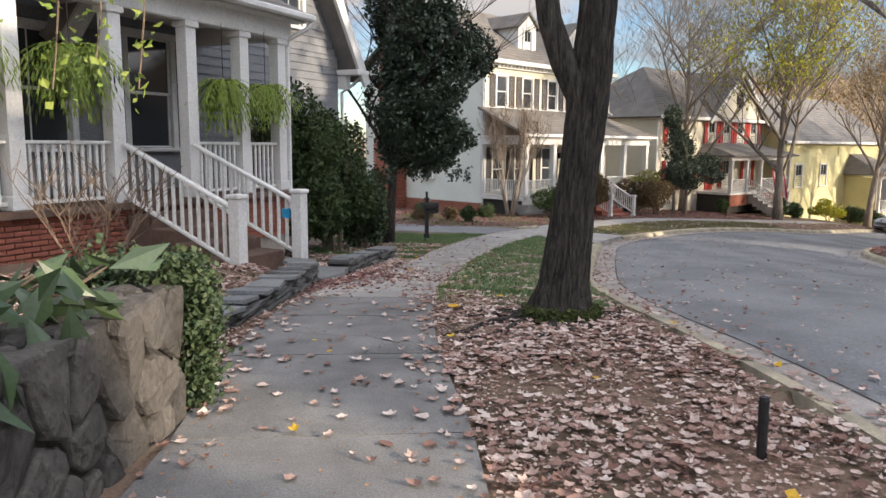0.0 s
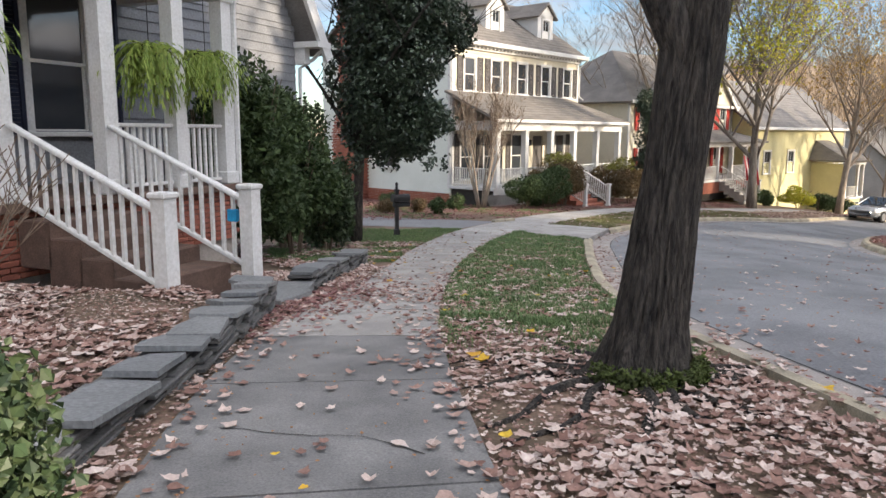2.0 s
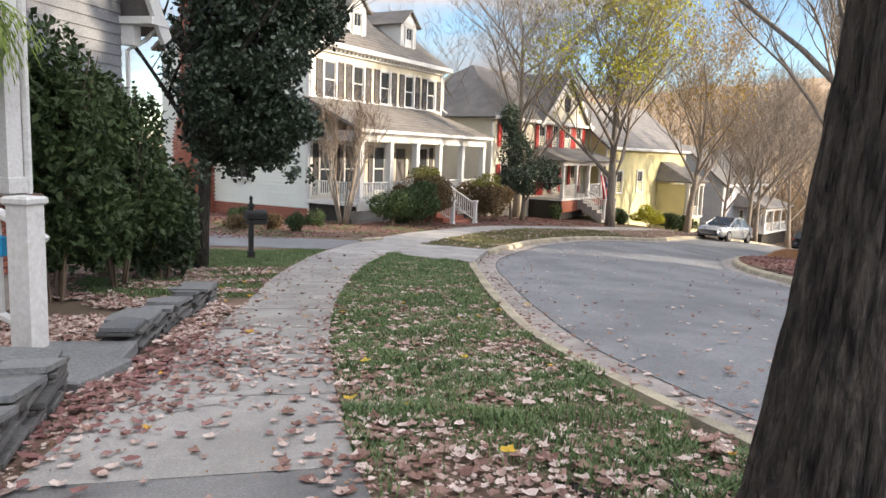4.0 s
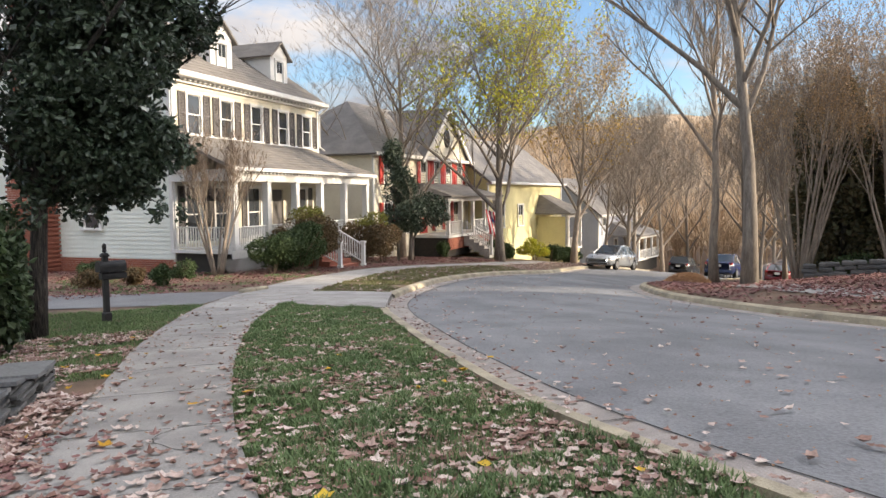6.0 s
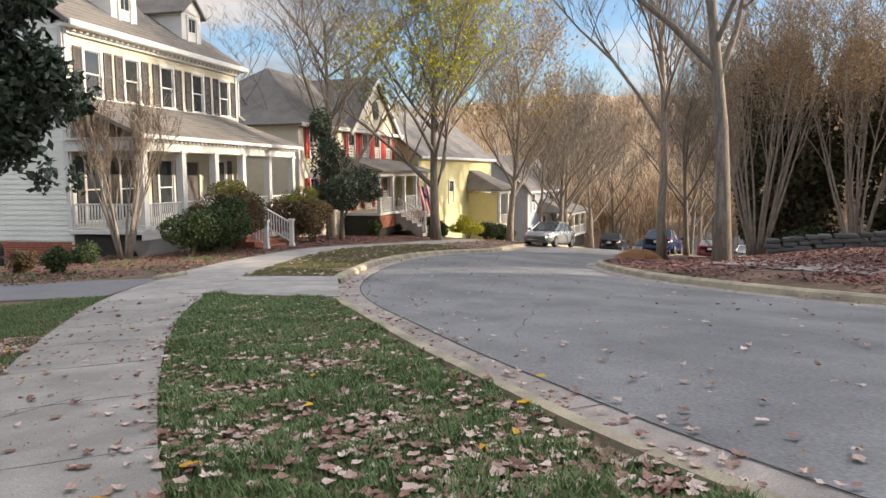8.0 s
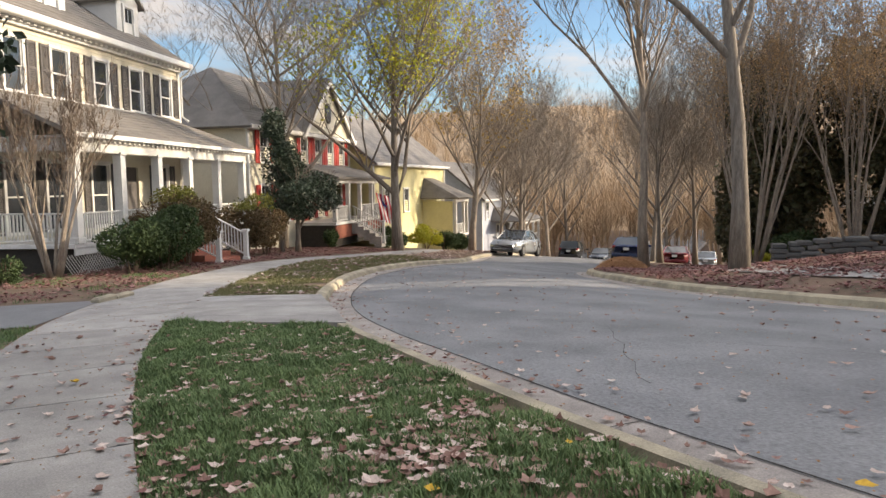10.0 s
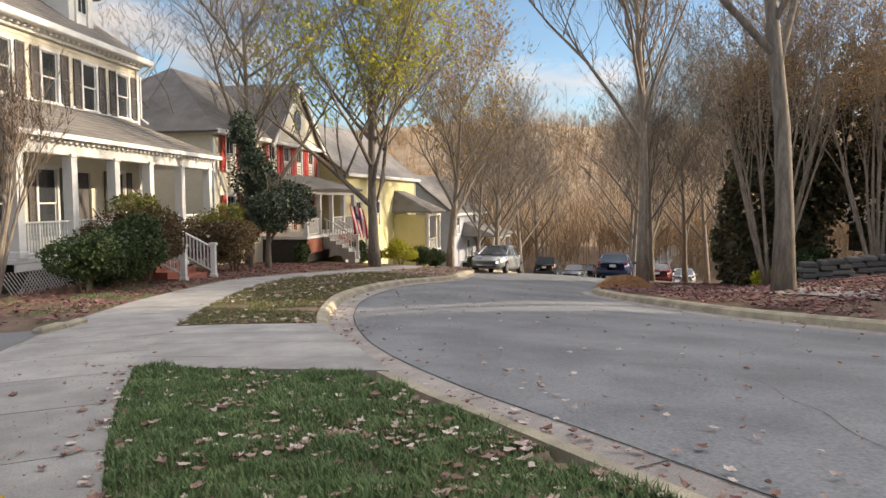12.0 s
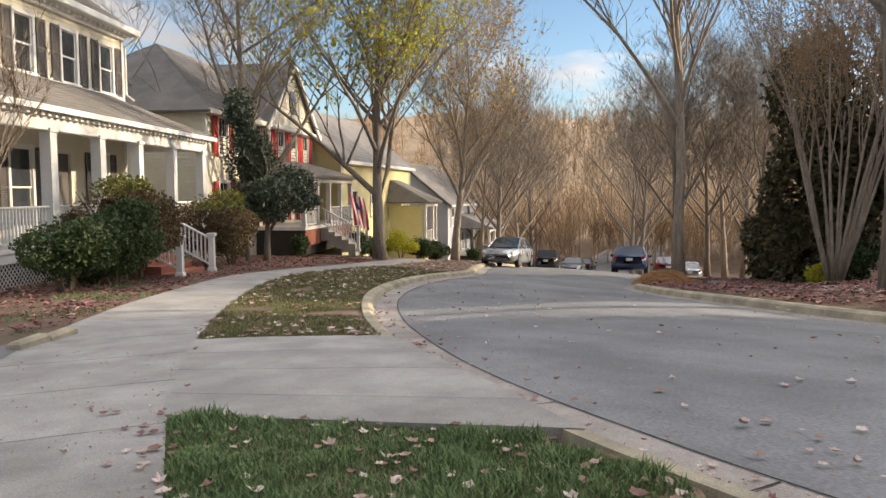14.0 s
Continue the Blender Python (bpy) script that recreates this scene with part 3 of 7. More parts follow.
def leaf_cloud(b, centres, size, rng, per=1, jitter=0.3, long=1.6, flat=0.0):
    """Small bent leaves, two faces each, scattered round points."""
    for c in centres:
        for _ in range(per):
            p = Vector(c) + Vector((rng.gauss(0, jitter), rng.gauss(0, jitter), rng.gauss(0, jitter)))
            a = Vector((rng.uniform(-1, 1), rng.uniform(-1, 1), rng.uniform(-1, 1) * (1 - flat) - 0.25))
            if a.length < 0.05:
                continue
            a.normalize()
            s = a.cross(Vector((rng.uniform(-1, 1), rng.uniform(-1, 1), rng.uniform(0.2, 1)))).normalized()
            k = size * rng.uniform(0.6, 1.35)
            w, h = s * k * 0.5, a * k * long
            n = a.cross(s) * k * 0.18
            b.add([p, p + h * 0.5 + w + n, p + h, p + h * 0.5 - w + n], [(0, 1, 2), (0, 2, 3)])


def crown_points(rng, c, r, count, shell=0.55, lumps=7):
    """Points through an uneven crown: several overlapping lumps with gaps."""
    c, r = Vector(c), Vector(r)
    ls = [(Vector((0, 0, 0)), 0.72)]
    for _ in range(lumps):
        v = Vector((rng.gauss(0, 1), rng.gauss(0, 1), rng.gauss(0, 1))).normalized() * rng.uniform(0.35, 0.68)
        ls.append((v, rng.uniform(0.28, 0.46)))
    out = []
    while len(out) < count:
        o, q = rng.choice(ls)
        v = Vector((rng.gauss(0, 1), rng.gauss(0, 1), rng.gauss(0, 1))).normalized() * q * (shell + (1 - shell) * rng.random()) ** 0.6
        v = v + o
        if noise.noise(v * 4.3 + c) < -0.22:
            continue
        out.append(Vector((c.x + v.x * r.x, c.y + v.y * r.y, c.z + v.z * r.z)))
    return out


def tree(name, label, x, y, height, radius, seed, bark, leaf=None, leaf_n=0, leaf_size=0.09, z=None, twigs=3, **kw):
    rng = random.Random(seed)
    z = ground_z(x, y) - 0.08 if z is None else z
    ob = thing(name, label, "tree", pose(x, y, z))
    b, tips = Mesh(), []
    sticks(b, (0, 0, 0), height, radius, rng, tips=tips, **kw)
    part("trunk", b, bark, ob, smooth=True)
    fine, reach = Mesh(), 0.05 * height + 0.25
    for p, d in tips:
        for _ in range(twigs):
            s = Vector((rng.uniform(-1, 1), rng.uniform(-1, 1), rng.uniform(-0.3, 0.8)))
            v = (d + s * 0.9).normalized()
            q = p + v * rng.uniform(0.4, 1.0) * reach
            w = v.cross(s).normalized() * 0.008
            fine.add([p + w, p - w, q], [(0, 1, 2)])
            for _ in range(2):
                o = p.lerp(q, rng.uniform(0.2, 0.8))
                e_ = o + (v + Vector((rng.uniform(-1, 1), rng.uniform(-1, 1), rng.uniform(-0.4, 0.9)))).normalized() * rng.uniform(0.25, 0.6) * reach
                fine.add([o + w * 0.6, o - w * 0.6, e_], [(0, 1, 2)])
    part("twig_spray", fine, bark, ob)["kind"] = "stuff"
    if leaf:
        cl = Mesh()
        picks = [rng.choice(tips)[0] for _ in range(leaf_n)]
        leaf_cloud(cl, picks, leaf_size, rng, 1, 0.22)
        part("crown", cl, leaf, ob)
    return ob


def shrub(name, label, x, y, r, seed, mat, count, size, z=None, lift=0.0, stems=True, category="shrub", top=None, group=""):
    rng = random.Random(seed)
    z = ground_z(x, y) if z is None else z
    ob = thing(name, label, category, pose(x, y, z), group)
    if stems:
        for _ in range(9):
            a = rng.uniform(0, 6.28)
            part("stem", Mesh().tube([(0.08 * math.cos(a), 0.08 * math.sin(a), -0.05), (r[0] * 0.3 * math.cos(a), r[1] * 0.3 * math.sin(a), r[2] * 0.9 + lift), (r[0] * 0.6 * math.cos(a), r[1] * 0.6 * math.sin(a), r[2] * 1.5 + lift)], [0.022, 0.014, 0.005], 5), M_TWIG, ob)
    c = Mesh()
    pts = crown_points(rng, (0, 0, r[2] + lift), r, count)
    pts = [p for p in pts if p.z > 0.02]
    leaf_cloud(c, pts, size, rng, 1, 0.03)
    part("foliage", c, mat, ob)
    if top:
        c2 = Mesh()
        leaf_cloud(c2, [p for p in crown_points(rng, (0, 0, r[2] + lift), r, count) if p.z > (r[2] + lift) * 1.45][:count // 4], size, rng, 1, 0.04)
        part("new_growth", c2, top, ob)
    return ob


# ---- houses: tools ----
def frame_of(origin, u, z=0.0):
    """Local frame of a facade: x along it, y outwards, z up."""
    ux = Vector((u[0], u[1], 0)).normalized()
    ny = Vector((-ux.y, ux.x, 0))
    return Matrix(((ux.x, ny.x, 0, origin[0]), (ux.y, ny.y, 0, origin[1]), (0, 0, 1, z), (0, 0, 0, 1)))


def siding(x0, x1, z0, z1, y=0.0, lap=0.16, holes=(), gable=None, m=None):
    """Lapped boards over a wall, cut round openings; gable: (apex x, apex z) closes the top."""
    b = Mesh()
    m = m or Matrix()
    z = z0
    while z < (gable[1] if gable else z1) - 0.01:
        zt = min(z + lap, gable[1] if gable else z1)
        a, c = x0, x1
        if gable and zt > z1:
            f = (zt - z1) / (gable[1] - z1)
            a, c = x0 + (gable[0] - x0) * f, x1 + (gable[0] - x1) * f
        spans = [(a, c)]
        for hx0, hx1, hz0, hz1 in holes:
            if zt > hz0 + 0.02 and z < hz1 - 0.02:
                spans = [s for p, q in spans for s in ((p, min(q, hx0)), (max(p, hx1), q)) if s[1] - s[0] > 0.01]
        for p, q in spans:
            vs = [(p, y + 0.025, z), (q, y + 0.025, z), (q, y + 0.004, zt), (p, y + 0.004, zt), (p, y - 0.05, z), (q, y - 0.05, z)]
            b.add([m @ Vector(v) for v in vs], [(0, 1, 2, 3), (4, 5, 1, 0)])
        z += lap
    return b


def solid_wall(x0, x1, z0, z1, y0, y1, holes=()):
    """A thick wall with openings through it."""
    b = Mesh()
    xs = sorted({x0, x1, *[h[0] for h in holes], *[h[1] for h in holes]})
    zs = sorted({z0, z1, *[h[2] for h in holes], *[h[3] for h in holes]})
    for i in range(len(xs) - 1):
        for j in range(len(zs) - 1):
            cx, cz = (xs[i] + xs[i + 1]) / 2, (zs[j] + zs[j + 1]) / 2
            if any(h[0] < cx < h[1] and h[2] < cz < h[3] for h in holes):
                continue
            b.box((cx, (y0 + y1) / 2, cz), (xs[i + 1] - xs[i], y1 - y0, zs[j + 1] - zs[j]))
    return b


def window(parent, x, z, w, h, y=0.0, m=None, shutter=None, blind=True, cols=1, frame_mat=None, sw=0.38):
    """A sash window in its opening: casing, sashes, panes, sill, and shutters where there are any."""
    m = m or Matrix()
    win = part("window", Mesh().box((0, -0.13, 0), (w, 0.02, h)), M_CURTAIN if blind else M_DARKGAP, parent, m=m @ pose(x, y, z))
    f = Mesh()
    for sx in (-1, 1):
        f.box((sx * (w / 2 + 0.045), 0.012, 0), (0.11, 0.07, h + 0.2), bevel=0.01)
    f.box((0, 0.014, h / 2 + 0.06), (w + 0.24, 0.08, 0.12), bevel=0.01)
    part("window_frame", f, frame_mat or M_WHITE, win)
    part("window_sill", Mesh().box((0, 0.035, -h / 2 - 0.045), (w + 0.28, 0.13, 0.07), bevel=0.012), frame_mat or M_WHITE, win)
    s = Mesh()
    for zc, yy in ((h / 4, -0.02), (-h / 4, -0.05)):
        for sx in (-1, 1):
            s.box((sx * (w / 2 - 0.025), yy, zc), (0.05, 0.035, h / 2 + 0.02))
        for dz in (-h / 4, h / 4):
            s.box((0, yy, zc + dz), (w - 0.1, 0.033, 0.05))
        for k in range(1, cols):
            s.box((-w / 2 + w * k / cols, yy, zc), (0.022, 0.02, h / 2 - 0.05))
    part("sash", s, frame_mat or M_WHITE, win)
    for zc, yy in ((h / 4, -0.022), (-h / 4, -0.052)):
        part("pane", Mesh().box((0, yy, zc), (w - 0.1, 0.006, h / 2 - 0.05)), M_GLASS, win)
    if shutter:
        for sx in (-1, 1):
            sh = Mesh()
            cx = sx * (w / 2 + 0.13 + sw / 2)
            for ex in (-1, 1):
                sh.box((cx + ex * (sw / 2 - 0.03), 0.055, 0), (0.06, 0.04, h + 0.1))
            for dz in (-h / 2 - 0.01, 0, h / 2 + 0.01):
                sh.box((cx, 0.054, dz), (sw - 0.12, 0.038, 0.07))
            k = -h / 2 + 0.06
            while k < h / 2 - 0.03:
                sh.add([(cx - sw / 2 + 0.06, 0.072, k), (cx + sw / 2 - 0.06, 0.072, k), (cx + sw / 2 - 0.06, 0.045, k + 0.05), (cx - sw / 2 + 0.06, 0.045, k + 0.05)], [(0, 1, 2, 3)])
                k += 0.055
            part("shutter", sh, shutter, win)
    return win


def rail(parent, a, b, height, gap=0.115, mat=None, lift=0.08, name="railing"):
    """Handrail, bottom rail and each baluster between two points."""
    a, b = Vector(a), Vector(b)
    flat = Vector((b.x - a.x, b.y - a.y, 0))
    L = flat.length
    rz = math.degrees(math.atan2(flat.y, flat.x))
    tilt = -math.degrees(math.atan2(b.z - a.z, L))
    full = (b - a).length
    mid = (a + b) / 2
    mat = mat or M_WHITE
    top = part(name, Mesh().box((0, 0, 0), (full, 0.085, 0.05), bevel=0.012), mat, parent, m=pose(mid.x, mid.y, mid.z + height - 0.025, 0, tilt, rz))
    part("bottom_rail", Mesh().box((0, 0, 0), (full, 0.06, 0.045), bevel=0.008), mat, parent, m=pose(mid.x, mid.y, mid.z + lift, 0, tilt, rz))
    n = max(1, int(round(L / gap)))
    bal = Mesh().box((0, 0, (height + lift) / 2), (0.036, 0.036, height - lift)).data("baluster", mat)
    for i in range(1, n):
        p = a.lerp(b, i / n)
        part("baluster", bal, mat, parent, m=pose(p.x, p.y, p.z, 0, 0, rz))
    return top


def post(parent, x, y, z0, z1, w, rz=0.0, mat=None, name="post", cap=True):
    b = Mesh().box((0, 0, (z1 - z0) / 2), (w, w, z1 - z0), bevel=0.012)
    if cap:
        b.box((0, 0, z1 - z0 - 0.05), (w + 0.07, w + 0.07, 0.1), bevel=0.015)
        b.box((0, 0, 0.09), (w + 0.05, w + 0.05, 0.18), bevel=0.015)
    return part(name, b, mat or M_WHITE, parent, m=pose(x, y, z0, 0, 0, rz))


def roof_plane(b, pts, thick=0.12):
    """A sloping roof slab from its corners (in order)."""
    p = [Vector(q) for q in pts]
    n = (p[1] - p[0]).cross(p[2] - p[0]).normalized()
    if n.z < 0:
        p.reverse()
        n = -n
    k = len(p)
    return b.add([q for q in p] + [q - n * thick for q in p], [tuple(range(k)), tuple(range(2 * k - 1, k - 1, -1))] + [((i + 1) % k, i, k + i, k + (i + 1) % k) for i in range(k)])


def courses(b, pts, step=0.32, lift=0.012, rng=None):
    """Shingle courses over a roof plane: p0-p1 the eave, p3-p2 the ridge."""
    p = [Vector(q) for q in pts]
    n = (p[1] - p[0]).cross(p[3] - p[0]).normalized()
    n = n if n.z > 0 else -n
    run = ((p[3] - p[0]).length + (p[2] - p[1]).length) / 2
    k = max(2, int(run / step))
    for i in range(k):
        f0, f1 = i / k, (i + 1) / k
        a, bq = p[0].lerp(p[3], f0), p[1].lerp(p[2], f0)
        c, d = p[1].lerp(p[2], f1), p[0].lerp(p[3], f1)
        b.pieces.append(Mesh().add([a + n * (lift + 0.012), bq + n * (lift + 0.012), c + n * lift, d + n * lift, a + n * 0.002, bq + n * 0.002], [(0, 1, 2, 3), (4, 5, 1, 0)]))


# ---- the cream house with the long porch ----
W = frame_of((9.75, 45.1), (-0.695, -0.719))
WM = Matrix(W)
house = thing("house", "cream two-storey house with dark shutters and a long white porch", "house", WM)
WL, WD = 11.3, 9.0
up_x = (1.4, 3.57, 5.75, 7.92, 10.0)
low = ((2.0, 0.9), (6.1, 0.95), (8.4, 0.9), (10.2, 0.85))
holes = [(x - 0.4, x + 0.4, 3.42, 4.92) for x in up_x] + [(x - w / 2, x + w / 2, -0.75, 1.35) for x, w in low] + [(3.7, 4.65, -1.0, 1.3)]
WX = 0.3
part("wall", solid_wall(WX, WL, -2.3, 5.7, -0.25, 0, holes), M_CREAM, house)
part("siding", siding(WX, WL, -1.0, 5.6, 0.0, 0.15, holes), M_CREAM, house)
side_holes = [(-5.9, -5.1, 0.25, 1.35)]
sm = Matrix(((0, 1, 0, WL), (1, 0, 0, 0), (0, 0, 1, 0), (0, 0, 0, 1)))
sw_ = Mesh()
sw_.box((WL - 0.12, -WD / 2 - 0.13, 1.6), (0.24, WD - 0.25, 7.8))
sw_.box((WX + 0.12, -WD / 2 - 0.13, 1.6), (0.24, WD - 0.25, 7.8))
sw_.box((WL / 2 + WX / 2, -WD, 1.6), (WL - WX, 0.2, 7.8))
# gable walls in the shade-tinted copy of the cream siding
part("wall", sw_, M_PALE, house)
part("siding", siding(-WD, 0.0, -1.35, 5.5, 0.0, 0.17, [], (-WD / 2, 8.75), m=sm), M_PALE, house, "pale lapped siding of the gable wall with shade's green tint")
part("siding", siding(-WD, 0.0, -1.35, 5.5, 0.0, 0.17, [], (-WD / 2, 8.75), m=Matrix(((0, -1, 0, WX), (1, 0, 0, 0), (0, 0, 1, 0), (0, 0, 0, 1)))), M_CREAM, house)
for x in up_x:
    window(house, x, 4.17, 0.8, 1.5, shutter=M_SHUT, sw=0.42)
for x, w in low:
    window(house, x, 0.3, w, 2.1, shutter=M_SHUT, blind=False, sw=0.36)
window(house, 0, 0, 0.8, 1.15, m=sm @ pose(-3.9, 0.09, 0.35))
door = part("door", Mesh().box((4.175, -0.1, 0.15), (0.95, 0.05, 2.3), bevel=0.01), M_SHUT, house, "dark front door")
part("corner_board", Mesh().box((WX + 0.06, 0.02, 2.3), (0.16, 0.09, 6.6)).box((WL - 0.06, 0.02, 2.2), (0.16, 0.09, 6.6)).box((WL + 0.02, -0.08, 2.2), (0.09, 0.16, 6.6)).box((WL / 2 + WX / 2, 0.03, 3.36), (WL - WX, 0.08, 0.14)), M_WHITE, house)
e = 0.5
rf = Mesh()
for a in ([(0.05, e, 5.62), (WL + 0.3, e, 5.62), (WL + 0.3, -WD / 2, 8.95), (0.05, -WD / 2, 8.95)], [(0.05, -WD - e, 5.62), (WL + 0.3, -WD - e, 5.62), (WL + 0.3, -WD / 2, 8.95), (0.05, -WD / 2, 8.95)]):
    roof_plane(rf, a)
    courses(rf, a)
part("roof", rf, M_ROOF, house)
cor = Mesh().box((WL / 2 + 0.15, 0.28, 5.52), (WL + 0.2, 0.5, 0.10)).box((WL / 2 + 0.15, 0.52, 5.58), (WL + 0.25, 0.08, 0.2), bevel=0.02).box((WL / 2 + 0.15, 0.09, 5.4), (WL - 0.3, 0.14, 0.2))
for i in range(37):
    cor.box((0.4 + i * 0.297, 0.2, 5.44), (0.13, 0.2, 0.12))
part("cornice", cor, M_WHITE, house, "white cornice with small dentils")
part("gutter_pipe", Mesh().tube([(0.06, 0.5, 5.5), (0.12, 0.3, 5.3), (0.24, 0.09, 5.1), (0.24, 0.09, 3.5), (0.1, 0.3, 3.3)], [0.045] * 5, 6), M_WHITE, house)
for dx in (2.35, 6.9):
    d = part("dormer", Mesh().box((dx, -2.2, 6.7), (1.5, 2.6, 2.3)), M_WHITE, house, "white gabled dormer")
    g = Mesh()
    g.add([(dx - 0.85, -0.86, 7.75), (dx + 0.85, -0.86, 7.75), (dx, -0.86, 8.4)], [(0, 1, 2)])
    part("dormer_gable", g, M_WHITE, d)
    r2 = Mesh()
    for s in (-1, 1):
        roof_plane(r2, [(dx + s * 0.98, -0.7, 7.68), (dx + s * 0.98, -3.9, 7.68), (dx, -3.9, 8.5), (dx, -0.7, 8.5)], 0.09)
    part("dormer_roof", r2, M_ROOF, d)
    window(d, dx, 6.95, 0.62, 1.15, y=-0.87, cols=2)
# porch
PF, PD = -1.0, 2.6
pr = Mesh()
for a in ([(-0.5, PD + 0.35, 2.05), (WL + 0.5, PD + 0.35, 2.05), (WL + 0.5, 0.03, 3.35), (1.6, 0.03, 3.35)], [(-0.5, PD + 0.35, 2.05), (-0.5, 0.03, 2.05), (1.6, 0.03, 3.35)]):
    roof_plane(pr, a, 0.1)
courses(pr, [(-0.5, PD + 0.35, 2.05), (WL + 0.5, PD + 0.35, 2.05), (WL + 0.5, 0.03, 3.35), (1.6, 0.03, 3.35)])
part("porch_roof", pr, M_ROOF, house)
part("porch_ceiling", Mesh().box((WL / 2, PD / 2 + 0.1, 1.93), (WL + 0.6, PD + 0.2, 0.06)), M_WHITE, house)
bm_ = Mesh().box((WL / 2, PD - 0.05, 1.72), (WL + 0.3, 0.22, 0.36), bevel=0.02).box((0.0, PD / 2 - 0.1, 1.72), (0.2, PD - 0.2, 0.34)).box((WL + 0.1, PD / 2 - 0.1, 1.72), (0.2, PD - 0.2, 0.34)).box((WL / 2 + 0.07, PD + 0.36, 1.98), (WL + 0.9, 0.09, 0.13))
for i in range(44):
    bm_.box((0.0 + i * 0.26, PD + 0.14, 1.88), (0.11, 0.2, 0.10))
part("porch_beam", bm_, M_WHITE, house, "white porch beam with dentils")
part("porch_floor", Mesh().box((WL / 2, PD / 2, PF - 0.06), (WL + 0.3, PD + 0.1, 0.12), bevel=0.01).box((WL / 2, PD, PF - 0.2), (WL + 0.2, 0.06, 0.22)), M_WHITE, house)
px_ = (0.05, 2.45, 4.75, 6.85, 9.0, 11.2)
for x in px_:
    post(house, x, PD - 0.05, PF, 1.6, 0.26)
for i, (a, b) in enumerate(zip(px_[:-1], px_[1:])):
    if i != 2:
        rail(house, (a + 0.13, PD - 0.05, PF), (b - 0.13, PD - 0.05, PF), 0.86)
rail(house, (WL - 0.05, 0.1, PF), (WL - 0.05, PD - 0.2, PF), 0.86)
lat = Mesh()
for i in range(95):
    for s in (-1, 1):
        x = 0.1 + i * 0.12
        lat.add([(x, PD - 0.02, PF - 0.95), (x + 0.035, PD - 0.02, PF - 0.95), (x + 0.035 + s * 0.62, PD - 0.02, PF - 0.28), (x + s * 0.62, PD - 0.02, PF - 0.28)], [(0, 1, 2, 3)])
part("lattice", lat, M_WHITE, house, "white diagonal lattice skirt under the porch")
# dark fill behind the lattice: under-porch shade put into its colour
part("porch_underside", Mesh().box((WL / 2, PD / 2 - 0.2, PF - 0.75), (WL, PD - 0.5, 1.2)), M_DARKGAP, house)
fb = Mesh()
for k in range(10):
    for i in range(40):
        fb.box((WL + 0.0, -0.1 - i * 0.225 - (k % 2) * 0.11, -2.15 + k * 0.08), (0.06, 0.215, 0.07))
part("brick_base", fb, M_BRICKI, house, "red brick footing under the gable wall")
for x in (4.7, 6.9):
    n0 = (x, PD + 2.0, lz(*(WM @ Vector((x, PD + 2.0, 0))).xy))
    rail(house, (x, PD + 0.1, PF), (x, PD + 1.95, n0[2] + 0.15), 0.86)
    post(house, x, PD + 2.02, n0[2] - 0.05, n0[2] + 1.12, 0.15, name="newel_post")
for i in range(5):
    z = PF - 0.19 * (i + 1)
    part("step", Mesh().box((5.8, PD + 0.2 + i * 0.36, z - 0.3), (2.0, 0.38, 0.6), bevel=0.01), M_BRICKI, house, "red brick step")
chim = Mesh()
for k in range(125):
    w = 2.1 if k < 40 else 2.1 - min(1.1, (k - 40) * 0.06)
    for i in range(int(w / 0.22)):
        chim.box((WL + 0.35, -6.55 - w / 2 + (i + 0.5) * 0.22 + (0.05 if k % 2 else -0.05), -2.1 + k * 0.088), (0.7, 0.21, 0.078))
part("chimney", chim, M_BRICKI, house, "red brick chimney stack on the gable wall")
part("porch_lantern", Mesh().box((5.1, 0.12, 0.95), (0.16, 0.16, 0.32), bevel=0.03).box((5.1, 0.05, 1.05), (0.05, 0.12, 0.05)), M_BLACK, house)


